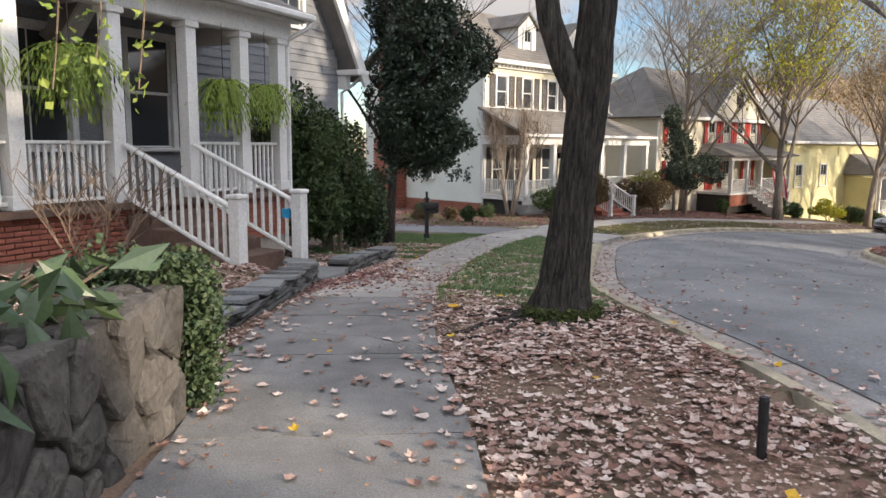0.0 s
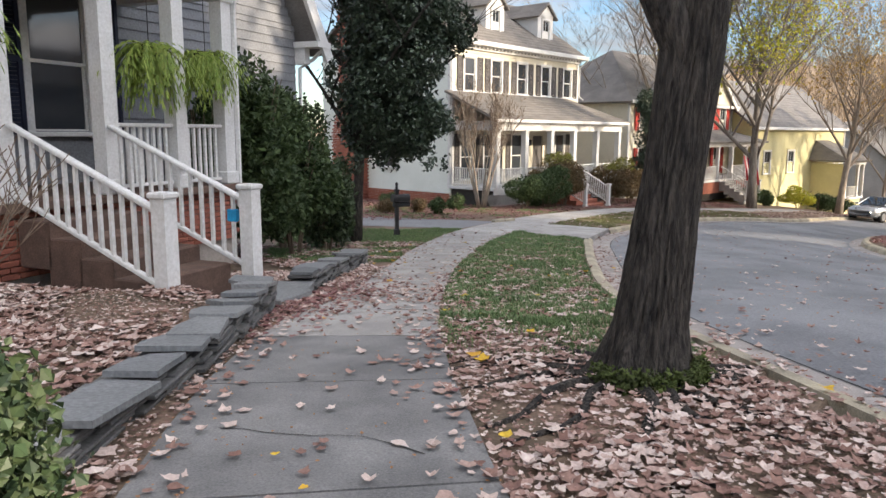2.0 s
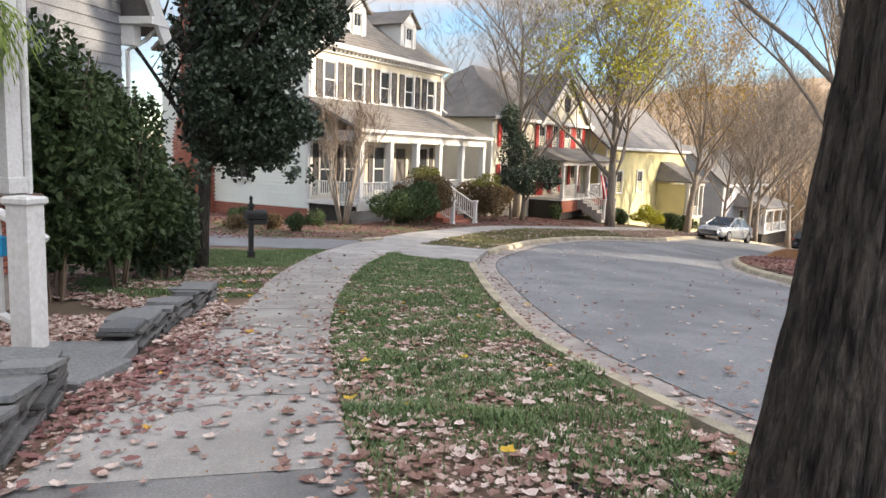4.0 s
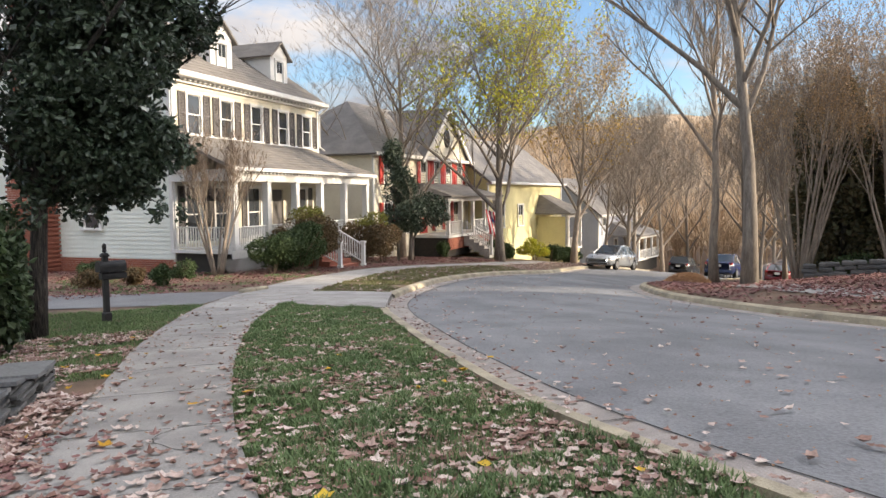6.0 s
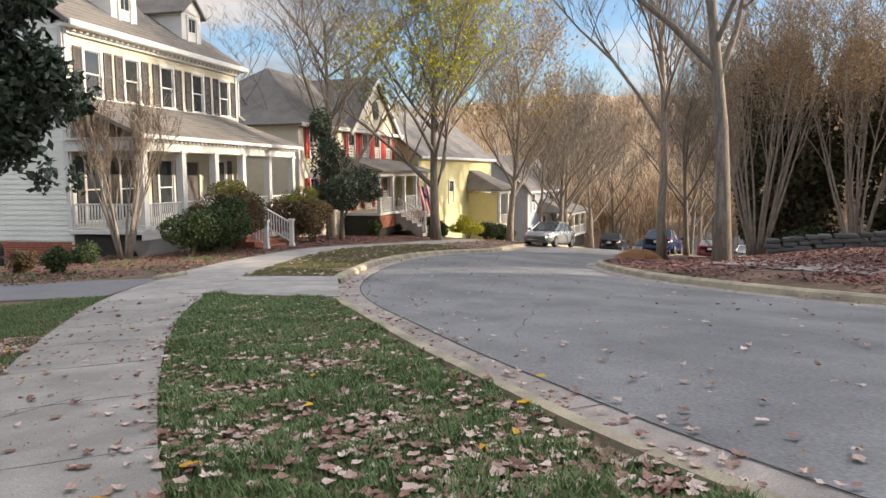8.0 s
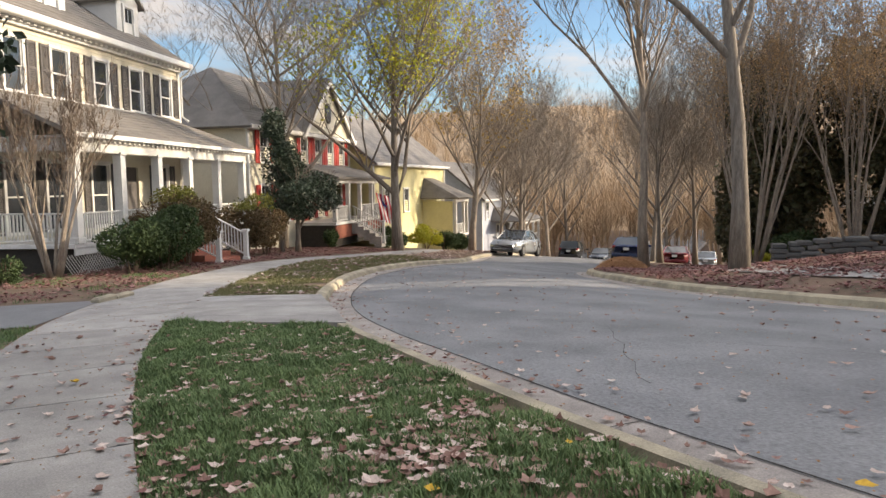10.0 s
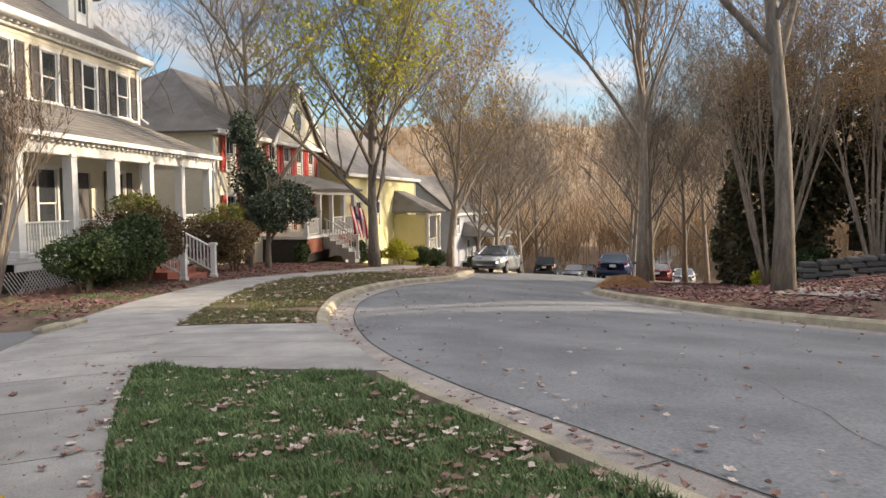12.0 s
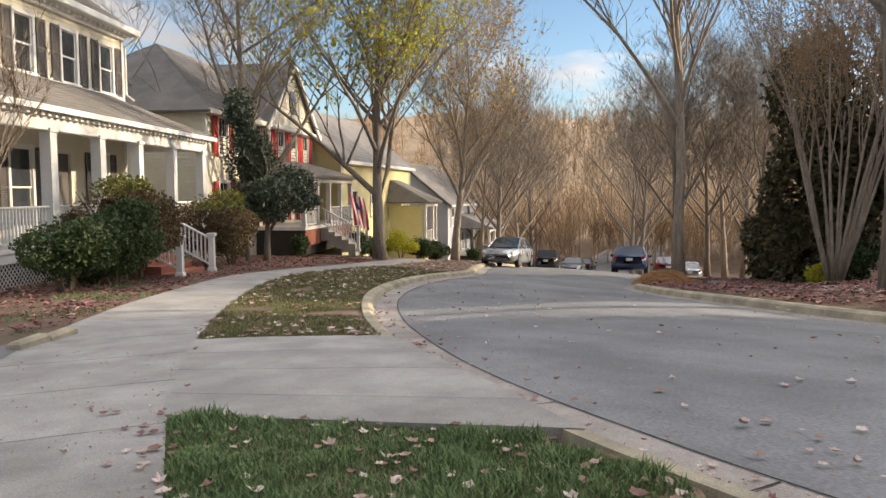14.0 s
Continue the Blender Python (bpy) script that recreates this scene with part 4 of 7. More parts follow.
# ---- plainer houses down the street ----
def street_house(name, label, origin, u, length, depth, zf, eave, ridge, wall_mat, roof_mat, trim=None, lap=0.16, hip=0.0):
    m = frame_of(origin, u)
    ob = thing(name, label, "house", m)
    part("wall", Mesh().box((length / 2, -depth / 2, (zf + eave) / 2 - 0.5), (length, depth, eave - zf + 1.0)), wall_mat, ob)
    part("siding", siding(0, length, zf, eave, 0.003, lap), wall_mat, ob)
    part("siding", siding(-depth, 0, zf, eave, 0.003, lap, (), None if hip else (-depth / 2, ridge - 0.15), m=Matrix(((0, 1, 0, length), (1, 0, 0, 0), (0, 0, 1, 0), (0, 0, 0, 1)))), wall_mat, ob)
    part("siding", siding(-depth, 0, zf, eave, 0.003, lap, (), (-depth / 2, ridge - 0.15), m=Matrix(((0, -1, 0, 0), (1, 0, 0, 0), (0, 0, 1, 0), (0, 0, 0, 1)))), wall_mat, ob)
    r = Mesh()
    if hip:
        h = [(length + 0.35, 0.45, eave - 0.1), (length + 0.35, -depth - 0.45, eave - 0.1), (length + 0.35 - hip, -depth / 2, ridge)]
        roof_plane(r, h)
    for a in ([(-0.35, 0.45, eave - 0.1), (length + 0.35, 0.45, eave - 0.1), (length + 0.35 - hip, -depth / 2, ridge), (-0.35, -depth / 2, ridge)], [(-0.35, -depth - 0.45, eave - 0.1), (length + 0.35, -depth - 0.45, eave - 0.1), (length + 0.35 - hip, -depth / 2, ridge), (-0.35, -depth / 2, ridge)]):
        roof_plane(r, a)
        courses(r, a)
    part("roof", r, roof_mat, ob)
    t = Mesh().box((length / 2, 0.42, eave - 0.13), (length + 0.6, 0.1, 0.2), bevel=0.02).box((length / 2, 0.2, eave - 0.2), (length + 0.5, 0.42, 0.06))
    for x in (0.05, length - 0.05):
        t.box((x, 0.03, (zf + eave) / 2), (0.18, 0.08, eave - zf - 0.2))
    part("trim", t, trim or M_WHITE, ob)
    return ob


def front_porch(ob, x0, x1, zf, zc, depth, posts, roof_mat, roof_top, gaps=(), base_mat=None):
    part("porch_floor", Mesh().box(((x0 + x1) / 2, depth / 2, zf - 0.08), (x1 - x0, depth, 0.16), bevel=0.01), M_WHITE, ob)
    # without base_mat a dark fill, its colour the shade below the floor
    part("porch_underside", Mesh().box(((x0 + x1) / 2, depth / 2 - 0.1, zf - 0.75), (x1 - x0 - 0.2, depth - 0.2, 1.18)), base_mat or M_DARKGAP, ob)
    r = Mesh()
    q = [(x0 - 0.35, depth + 0.35, zc + 0.2), (x1 + 0.35, depth + 0.35, zc + 0.2), (x1 - 0.6, 0.03, roof_top), (x0 + 0.6, 0.03, roof_top)]
    roof_plane(r, q, 0.1)
    roof_plane(r, [q[0], (x0 - 0.35, 0.03, zc + 0.2), q[3]], 0.1)
    roof_plane(r, [q[1], (x1 + 0.35, 0.03, zc + 0.2), q[2]], 0.1)
    courses(r, q)
    part("porch_roof", r, roof_mat, ob)
    part("porch_beam", Mesh().box(((x0 + x1) / 2, depth - 0.1, zc + 0.02), (x1 - x0 + 0.1, 0.2, 0.3), bevel=0.02).box(((x0 + x1) / 2, depth / 2, zc + 0.12), (x1 - x0, depth, 0.05)), M_WHITE, ob)
    for x in posts:
        post(ob, x, depth - 0.12, zf, zc - 0.12, 0.2)
    for i, (a, b) in enumerate(zip(posts[:-1], posts[1:])):
        if i not in gaps:
            rail(ob, (a + 0.1, depth - 0.12, zf), (b - 0.1, depth - 0.12, zf), 0.85, gap=0.13)


# red-shuttered house
RU = (-0.75, -0.66)
red = street_house("house", "white two-storey house with red shutters and a front gable", (23.4, 55.6), RU, 13.8, 9.0, -2.2, 3.45, 7.0, M_CREAM, M_ROOF_D, hip=5.2)
for x in (1.6, 3.5, 5.4, 7.4, 12.2):
    window(red, x, 2.45, 0.85, 1.5, y=0.06, shutter=M_REDSH, sw=0.4, cols=2)
for x in (2.2, 5.2, 10.0, 12.2):
    window(red, x, -0.35, 0.9, 1.8, y=0.06, shutter=M_REDSH, blind=False, sw=0.4, cols=2)
part("door", Mesh().box((7.4, 0.05, -0.35), (1.0, 0.06, 2.1), bevel=0.01), M_REDSH, red, "bright red front door")
gb = Mesh()
gb.add([(0.6, 0.3, 3.35), (8.0, 0.3, 3.35), (4.3, 0.3, 6.5)], [(0, 1, 2)])
part("front_gable", gb, M_CREAM, red)
gr = Mesh()
for s in (-1, 1):
    roof_plane(gr, [(4.3 + s * 4.15, 0.55, 3.2), (4.3 + s * 4.15, -4.4, 3.2), (4.3, -4.4, 6.8), (4.3, 0.55, 6.8)])
part("gable_roof", gr, M_ROOF_D, red)
gt = Mesh()
for s in (-1, 1):
    roof_plane(gt, [(4.3 + s * 4.15, 0.6, 3.16), (4.3 + s * 4.15, 0.5, 3.16), (4.3, 0.5, 6.75), (4.3, 0.6, 6.75)], 0.22)
part("barge_board", gt, M_WHITE, red)
part("gable_window", Mesh().prism([(0.45 * math.cos(t), 0.6 * math.sin(t)) for t in np.linspace(0, 6.28, 16, endpoint=False)], 0, 0.06), M_GLASS, red, m=pose(4.3, 0.31, 4.75, 90, 0, 180))
front_porch(red, 0.2, 8.8, -1.45, 0.75, 2.4, (0.4, 2.5, 4.6, 6.6, 8.6), M_ROOF_D, 1.75, gaps=(2,))
rb = Mesh()
for k in range(9):
    for i in range(38):
        rb.box((0.4 + i * 0.222 + (k % 2) * 0.1, 2.36, -2.3 + k * 0.078), (0.212, 0.06, 0.068))
part("brick_base", rb, M_BRICKI, red, "red brick piers and footing under the porch")
for i in range(5):
    part("step", Mesh().box((5.6, 2.6 + i * 0.34, -1.62 - i * 0.19 - 0.3), (1.7, 0.36, 0.6), bevel=0.01), M_CONC, red)
for x in (4.7, 6.5):
    rail(red, (x, 2.5, -1.45), (x, 4.25, -2.4), 0.85, gap=0.14)
    post(red, x, 4.3, -2.75, -1.45, 0.14, name="newel_post")
# flag beside the porch
flag = thing("flag", "striped red and white flag with blue corner on white pole", "flag", pose(21.3, 48.6, 0))
part("pole", Mesh().tube([(0.25, 0.5, -1.5), (0.0, 0.0, 0.2)], [0.018, 0.015], 8), M_WHITE, flag)
for i in range(7):
    b = Mesh()
    for k in range(8):
        za, zb = 0.1 - k * 0.2, 0.1 - (k + 1) * 0.2
        x0 = 0.02 + i * 0.11
        vs = []
        for z in (za, zb):
            for x in (x0, x0 + 0.11):
                vs.append((x + 0.25 * (0.1 - z) * 0.8 - 0.1, 0.05 * math.sin(x * 9 + z * 3) - x * 0.2, z - 0.35 * x))
        b.add(vs, [(0, 1, 3, 2)])
    part("stripe", b, M_FLAGR if i % 2 == 0 else M_FLAGW, flag)
b = Mesh()
for k in range(4):
    b.add([(x + 0.25 * (0.1 - z) * 0.8 - 0.1, 0.05 * math.sin(x * 9 + z * 3) - x * 0.2 - 0.012, z - 0.35 * x) for z in (0.1 - k * 0.17, 0.1 - (k + 1) * 0.17) for x in (0.30, 0.79)], [(0, 1, 3, 2)])
part("canton", b, M_FLAGB, flag)

# yellow house
yel = street_house("house", "pale yellow house with a small gabled entrance porch", (36.8, 63.6), (-0.80, -0.60), 15.5, 8.5, -4.2, 2.0, 5.6, M_YELLOW, M_ROOF_D)
for x in (1.2, 9.5, 13.2):
    window(yel, x, -0.6, 0.95, 1.6, y=0.06, cols=2)
front_porch(yel, 2.4, 6.0, -3.4, -0.75, 2.8, (2.6, 3.6, 5.8), M_ROOF, 1.0, gaps=(0,), base_mat=M_YELLOW)
part("porch_wall", Mesh().box((5.92, 1.3, -2.1), (0.14, 2.4, 2.6)), M_YELLOW, yel)
part("door", Mesh().box((4.5, 0.08, -2.35), (1.0, 0.06, 2.1)), M_SHUT, yel)
part("lantern", Mesh().box((5.35, 0.2, -1.6), (0.2, 0.2, 0.45), bevel=0.05), M_BLACK, yel)

# houses beyond
blu = street_house("house", "grey-blue house with white porch posts", (50.5, 70.5), (-0.83, -0.55), 10.5, 8, -6.3, -0.9, 2.6, M_BLUEGREY, M_ROOF_D)
front_porch(blu, 0.5, 7.5, -5.3, -3.2, 3.0, (0.7, 2.9, 5.1, 7.3), M_ROOF_D, -1.8)
for x in (2.0, 5.6, 9.0):
    window(blu, x, -2.0 if x > 8 else -4.2, 1.0, 1.5, y=0.06, cols=2)
far1 = street_house("house", "far white house half hidden by bare trees", (63, 84), (-0.8, -0.6), 10, 8, -7.5, -0.8, 2.5, M_WHITE, M_ROOF_D)
for x in (1.8, 4.4, 7.0):
    window(far1, x, -2.0, 1.0, 1.5, y=0.06, cols=2)
    window(far1, x, -5.2, 1.0, 1.6, y=0.06, cols=2)
# dark house among the trees on the far side
dk = street_house("house", "dark brown house with a white-railed porch behind trees", (30.5, 16.5), (0.42, 0.91), 13, 8, -1.6, 4.4, 6.8, M_SHUT, M_ROOF_D)
for x in (3, 6.5, 10):
    window(dk, x, 3.0, 0.9, 1.4, y=0.06, cols=2)
front_porch(dk, 0.5, 12.5, -0.6, 2.1, 2.6, (0.7, 3.6, 6.5, 9.4, 12.3), M_ROOF_D, 3.1, gaps=(2,))
# unseen houses added across the street, behind the walker, to block the low sun
for o, u, ln in (((24.5, -10.0), (-0.1, 1.0), 12.5), ((23.5, -30.0), (-0.05, 1.0), 15)):
    oh = street_house("house", "tall grey house across the street, unseen, added for shade", o, u, ln, 9, -1.5, 7.5, 12.5, M_BLUEGREY, M_ROOF_D)
    for x in (2.5, 5.5, 8.5):
        window(oh, x, 5.0, 0.9, 1.5, y=0.06, cols=2)
        window(oh, x, 1.2, 0.9, 1.6, y=0.06, cols=2)

# ---- the grey house with the raised porch ----
GM = frame_of((-2.8, 13.5), (-0.44, -0.90))
grey = thing("house", "grey lap-sided house with a white-railed brick porch", "house", GM)
gh_ = [(0.55, 1.5, 1.42, 3.3), (2.6, 3.9, 1.42, 3.2)]
part("wall", solid_wall(-4.75, 9.5, -0.6, 3.6, -2.3, -2.03, gh_), M_GREY, grey)
part("siding", siding(-4.75, 9.5, 0.6, 3.6, -2.02, 0.17, gh_), M_GREY, grey)
gm2 = pose(0, 0, 0)
part("siding", siding(-4.75, 2.6, 3.6, 3.61, -2.02, 0.17, [(-3.35, -2.55, 4.1, 5.4)], (-1.1, 9.3)), M_GREY, grey)
part("wall", Mesh().box((-4.62, -5.5, 1.5), (0.24, 6.5, 4.2)).add([(-4.75, -2.06, 3.6), (2.6, -2.06, 3.6), (-1.1, -2.06, 9.2)], [(0, 1, 2)]), M_GREY, grey)
window(grey, -2.95, 4.75, 0.8, 1.3, y=-2.0, cols=2)
window(grey, 1.02, 2.36, 0.95, 1.88, y=-2.0, blind=False, shutter=M_NAVY, sw=0.42)
window(grey, 3.25, 2.3, 1.3, 1.75, y=-2.0, blind=False, cols=2)
gr_ = Mesh()
for s in (-1, 1):
    roof_plane(gr_, [(-1.1 + s * 4.15, -1.5, 3.1), (-1.1 + s * 4.15, -9, 3.1), (-1.1, -9, 9.5), (-1.1, -1.5, 9.5)], 0.16)
part("roof", gr_, M_ROOF_D, grey)
br = Mesh()
for s in (-1, 1):
    roof_plane(br, [(-1.1 + s * 4.2, -1.42, 3.02), (-1.1 + s * 4.2, -1.5, 3.02), (-1.1, -1.5, 9.44), (-1.1, -1.42, 9.44)], 0.26)
br.box((-4.95, -1.75, 3.22), (0.5, 0.7, 0.12)).box((-4.85, -1.9, 3.0), (0.2, 0.25, 0.34))
part("barge_board", br, M_WHITE, grey, "white barge boards and boxed eave")
part("gutter_pipe", Mesh().tube([(-5.1, -1.5, 3.2), (-5.05, -1.75, 2.95), (-4.85, -1.96, 2.75), (-4.85, -1.96, 0.2)], [0.04] * 4, 6), M_WHITE, grey)
# porch
FZ, CZ = 0.68, 3.3
part("porch_floor", Mesh().box((4.35, -0.95, FZ - 0.05), (9.3, 2.2, 0.1), bevel=0.01), M_STEP, grey)
part("porch_core", Mesh().box((4.35, -1.0, FZ - 0.65), (9.0, 1.9, 1.1)), M_MORTAR, grey)
brk = Mesh().box((0, 0, 0), (0.205, 0.06, 0.058), bevel=0.006).data("brick", M_BRICK)
for k in range(10):
    for i in range(41):
        part("brick", brk, M_BRICK, grey, m=pose(-0.12 + i * 0.217 + (0.108 if k % 2 else 0), 0.0, FZ - 0.14 - k * 0.07))
roof_g = Mesh()
q = [(-0.45, 0.42, CZ + 0.42), (9.4, 0.42, CZ + 0.42), (9.4, -2.02, CZ + 1.55), (-0.45, -2.02, CZ + 1.55)]
roof_plane(roof_g, q, 0.1)
courses(roof_g, q)
part("porch_roof", roof_g, M_ROOF_D, grey)
part("porch_beam", Mesh().box((4.4, 0.0, CZ + 0.16), (9.3, 0.24, 0.34), bevel=0.02).box((4.4, 0.2, CZ + 0.33), (9.6, 0.3, 0.06)).box((-0.1, -1.0, CZ + 0.16), (0.22, 1.8, 0.34)), M_WHITE, grey)
part("porch_ceiling", Mesh().box((4.4, -1.0, CZ + 0.3), (9.2, 1.9, 0.05)), M_WHITE, grey)
part("gutter", Mesh().box((4.4, 0.46, CZ + 0.38), (9.7, 0.13, 0.12), bevel=0.03), M_WHITE, grey)
part("downpipe", Mesh().tube([(-0.42, 0.46, CZ + 0.34), (-0.36, 0.40, CZ + 0.2), (-0.2, 0.1, CZ + 0.02), (-0.18, 0.08, CZ - 0.2), (-0.18, 0.08, 0.35), (-0.22, 0.25, 0.2)], [0.045] * 6, 6), M_WHITE, grey)
gp = (0.0, 0.95, 2.1, 3.45, 4.9, 6.4, 7.9)
for x in gp:
    post(grey, x, 0.0, FZ, CZ, 0.2)
for i, (a, b) in enumerate(zip(gp[:-1], gp[1:])):
    if i != 2:
        rail(grey, (a + 0.1, 0, FZ), (b - 0.1, 0, FZ), 0.84, gap=0.105)
NZ = -0.16
for x in (2.15, 3.4):
    rail(grey, (x, 0.12, FZ), (x, 2.0, NZ + 0.06), 0.82, gap=0.14)
    b = Mesh().box((0, 0, 0.5), (0.16, 0.16, 1.0), bevel=0.01).box((0, 0, 1.02), (0.2, 0.2, 0.06), bevel=0.015)
    part("newel_post", b, M_WHITE, grey, m=pose(x, 2.08, NZ - 0.02))
for i in range(4):
    part("step", Mesh().box((2.78, 0.32 + i * 0.42, FZ - 0.17 * (i + 1) - 0.25), (1.2, 0.46, 0.5), bevel=0.015), M_STEP, grey, "brown stone step")
part("stair_tape", Mesh().box((2.15, 1.85, 0.52), (0.05, 0.12, 0.14), bevel=0.01), M_TEAL, grey, "bright blue tape on the stair rail")
# house number
for k, ch in enumerate("112"):
    cu = bpy.data.curves.new("number", "FONT")
    cu.body, cu.size, cu.extrude = ch, 0.16, 0.006
    tx = new("house_number", cu)
    tx.data.materials.append(M_BLACK)
    tx.parent = grey
    tx.matrix_basis = pose(3.45 + 0.085 - k * 0.075, 0.108, 2.28, 90, 0, 180)
# hanging ferns
for fx, fy, r, sd in ((3.0, 0.12, 0.46, 5), (1.5, 0.14, 0.62, 6), (0.5, 0.14, 0.58, 7), (4.2, 0.18, 0.72, 8), (5.6, 0.18, 0.66, 9)):
    rng = random.Random(sd)
    w = GM @ Vector((fx, fy, 2.42 if fx < 2 else 2.62))
    if fx == 3.0:
        continue
    fern = thing("hanging_fern", "full green fern in a hanging basket under the porch beam", "plant", pose(w.x, w.y, w.z), "hanging ferns")
    part("basket", Mesh().prism([(0.16 * math.cos(t), 0.16 * math.sin(t)) for t in np.linspace(0, 6.28, 12, endpoint=False)], -0.12, 0.03), M_BARK, fern)
    part("wire", Mesh().tube([(0, 0, 0.0), (0, 0, CZ + 0.05 - w.z)], [0.005, 0.005], 4), M_BLACK, fern)
    rest = Mesh()
    for fi in range(300):
        a, L = rng.uniform(0, 6.28), r * rng.uniform(0.6, 1.35)
        el = rng.uniform(0.1, 0.95)
        pts = [Vector((math.cos(a) * L * s * (0.35 + el * 0.65), math.sin(a) * L * s * (0.35 + el * 0.65), L * (0.75 * el * s - 1.15 * s * s))) for s in np.linspace(0, 1, 10)]
        sidev = Vector((-math.sin(a), math.cos(a), 0))
        b = Mesh() if fi < 150 else rest
        for i in range(9):
            wd = 0.07 * (1 - 0.75 * i / 9)
            for s in (-1, 1):
                b.add([pts[i], pts[i] * 0.4 + pts[i + 1] * 0.6, pts[i] * 0.2 + pts[i + 1] * 0.8 + sidev * wd * s + Vector((0, 0, -0.022))], [(0, 1, 2)])
        if fi < 150:
            part("frond", b, M_FERN, fern)
    part("frond_mass", rest, M_FERN, fern)["kind"] = "stuff"

# ---- front garden: field-stone wall, slate walls ----
stone_wall = thing("stone_wall", "field-stone retaining wall with deep dark joints", "wall", kind="structure")
SX, SZ0, SZ1 = -1.18, -0.15, 0.76
part("core", Mesh().box((SX - 0.24, -1.51, 0.25), (0.36, 11.38, 0.96)), M_DARKGAP, stone_wall)
rng = random.Random(12)


def clip_cell(cell, p, q, gap):
    """The part of a cell nearer to p than to q, less half a joint."""
    m, d = ((p[0] + q[0]) / 2, (p[1] + q[1]) / 2), (q[0] - p[0], q[1] - p[1])
    L = math.hypot(*d)
    d = (d[0] / L, d[1] / L)
    side = [(v[0] - m[0]) * d[0] + (v[1] - m[1]) * d[1] + gap for v in cell]
    out = []
    for i in range(len(cell)):
        j = (i + 1) % len(cell)
        if side[i] <= 0:
            out.append(cell[i])
        if side[i] * side[j] < 0:
            f = side[i] / (side[i] - side[j])
            out.append((cell[i][0] + (cell[j][0] - cell[i][0]) * f, cell[i][1] + (cell[j][1] - cell[i][1]) * f))
    return out


def stones(parent, y0, y1, z0, z1, place, seed):
    """Angular field stones that fill a wall face, each a bulging many-sided piece."""
    rg_ = random.Random(seed)
    seeds, ny_ = [], max(1, int((y1 - y0) / 0.235))
    for i in range(ny_):
        nz_ = rg_.choice((2, 3, 3))
        for k in range(nz_):
            seeds.append((y0 + (i + 0.5 + rg_.uniform(-0.36, 0.36)) * (y1 - y0) / ny_, z0 + (k + 0.5 + rg_.uniform(-0.33, 0.33)) * (z1 - z0) / nz_))
    for p in seeds:
        cell = [(max(y0, p[0] - 0.6), z0), (min(y1, p[0] + 0.6), z0), (min(y1, p[0] + 0.6), z1), (max(y0, p[0] - 0.6), z1)]
        for q in seeds:
            if q != p and abs(q[0] - p[0]) < 1.0 and cell:
                cell = clip_cell(cell, p, q, 0.011)
        if len(cell) < 3:
            continue
        c = (sum(v[0] for v in cell) / len(cell), sum(v[1] for v in cell) / len(cell))
        ring = []
        for i in range(len(cell)):
            a, b = cell[i], cell[(i + 1) % len(cell)]
            ring += [(a[0] * 0.82 + b[0] * 0.18, a[1] * 0.82 + b[1] * 0.18), (a[0] * 0.5 + b[0] * 0.5 + rg_.uniform(-0.006, 0.006), a[1] * 0.5 + b[1] * 0.5), (a[0] * 0.18 + b[0] * 0.82, a[1] * 0.18 + b[1] * 0.82)]
        n, out = len(ring), rg_.uniform(0.03, 0.075)
        tilt = (rg_.uniform(-0.12, 0.12), rg_.uniform(-0.12, 0.12))
        vs = []
        for sc, d in ((1.0, -0.06), (0.99, out * 0.55), (0.90, out * 0.92), (0.5, out * 1.05)):
            for v in ring:
                e_ = (c[0] + (v[0] - c[0]) * sc, c[1] + (v[1] - c[1]) * sc)
                vs.append(place(e_[0], e_[1], d + (tilt[0] * (e_[0] - c[0]) + tilt[1] * (e_[1] - c[1]) + rg_.uniform(-0.006, 0.006) if d > 0 else 0)))
        vs.append(place(c[0], c[1], out * 1.06))
        fs = [(i * n + k, i * n + (k + 1) % n, (i + 1) * n + (k + 1) % n, (i + 1) * n + k) for i in range(3) for k in range(n)] + [(3 * n + k, 3 * n + (k + 1) % n, 4 * n) for k in range(n)]
        part("stone", Mesh().add(vs, fs), M_STONE, parent)


stones(stone_wall, -1.5, 4.2, SZ0, SZ1, lambda y, z, d: (SX - 0.06 + d, y, z), 12)
stones(stone_wall, SX - 0.44, SX - 0.04, SZ0, SZ1, lambda x, z, d: (x, 4.19 + d, z), 13)
stones(stone_wall, 1.2, 4.2, SX - 0.44, SX - 0.02, lambda y, x, d: (x, y, SZ1 - 0.03 + d * 0.6), 14)

W1 = smooth_line([(-1.62, 4.5), (-1.56, 5.8), (-1.48, 7.0), (-1.47, 8.5), (-1.52, 10.15)], 0.1)
W2 = smooth_line([(-1.32, 11.55), (-1.22, 12.8), (-1.05, 14.2), (-0.86, 15.6)], 0.1)


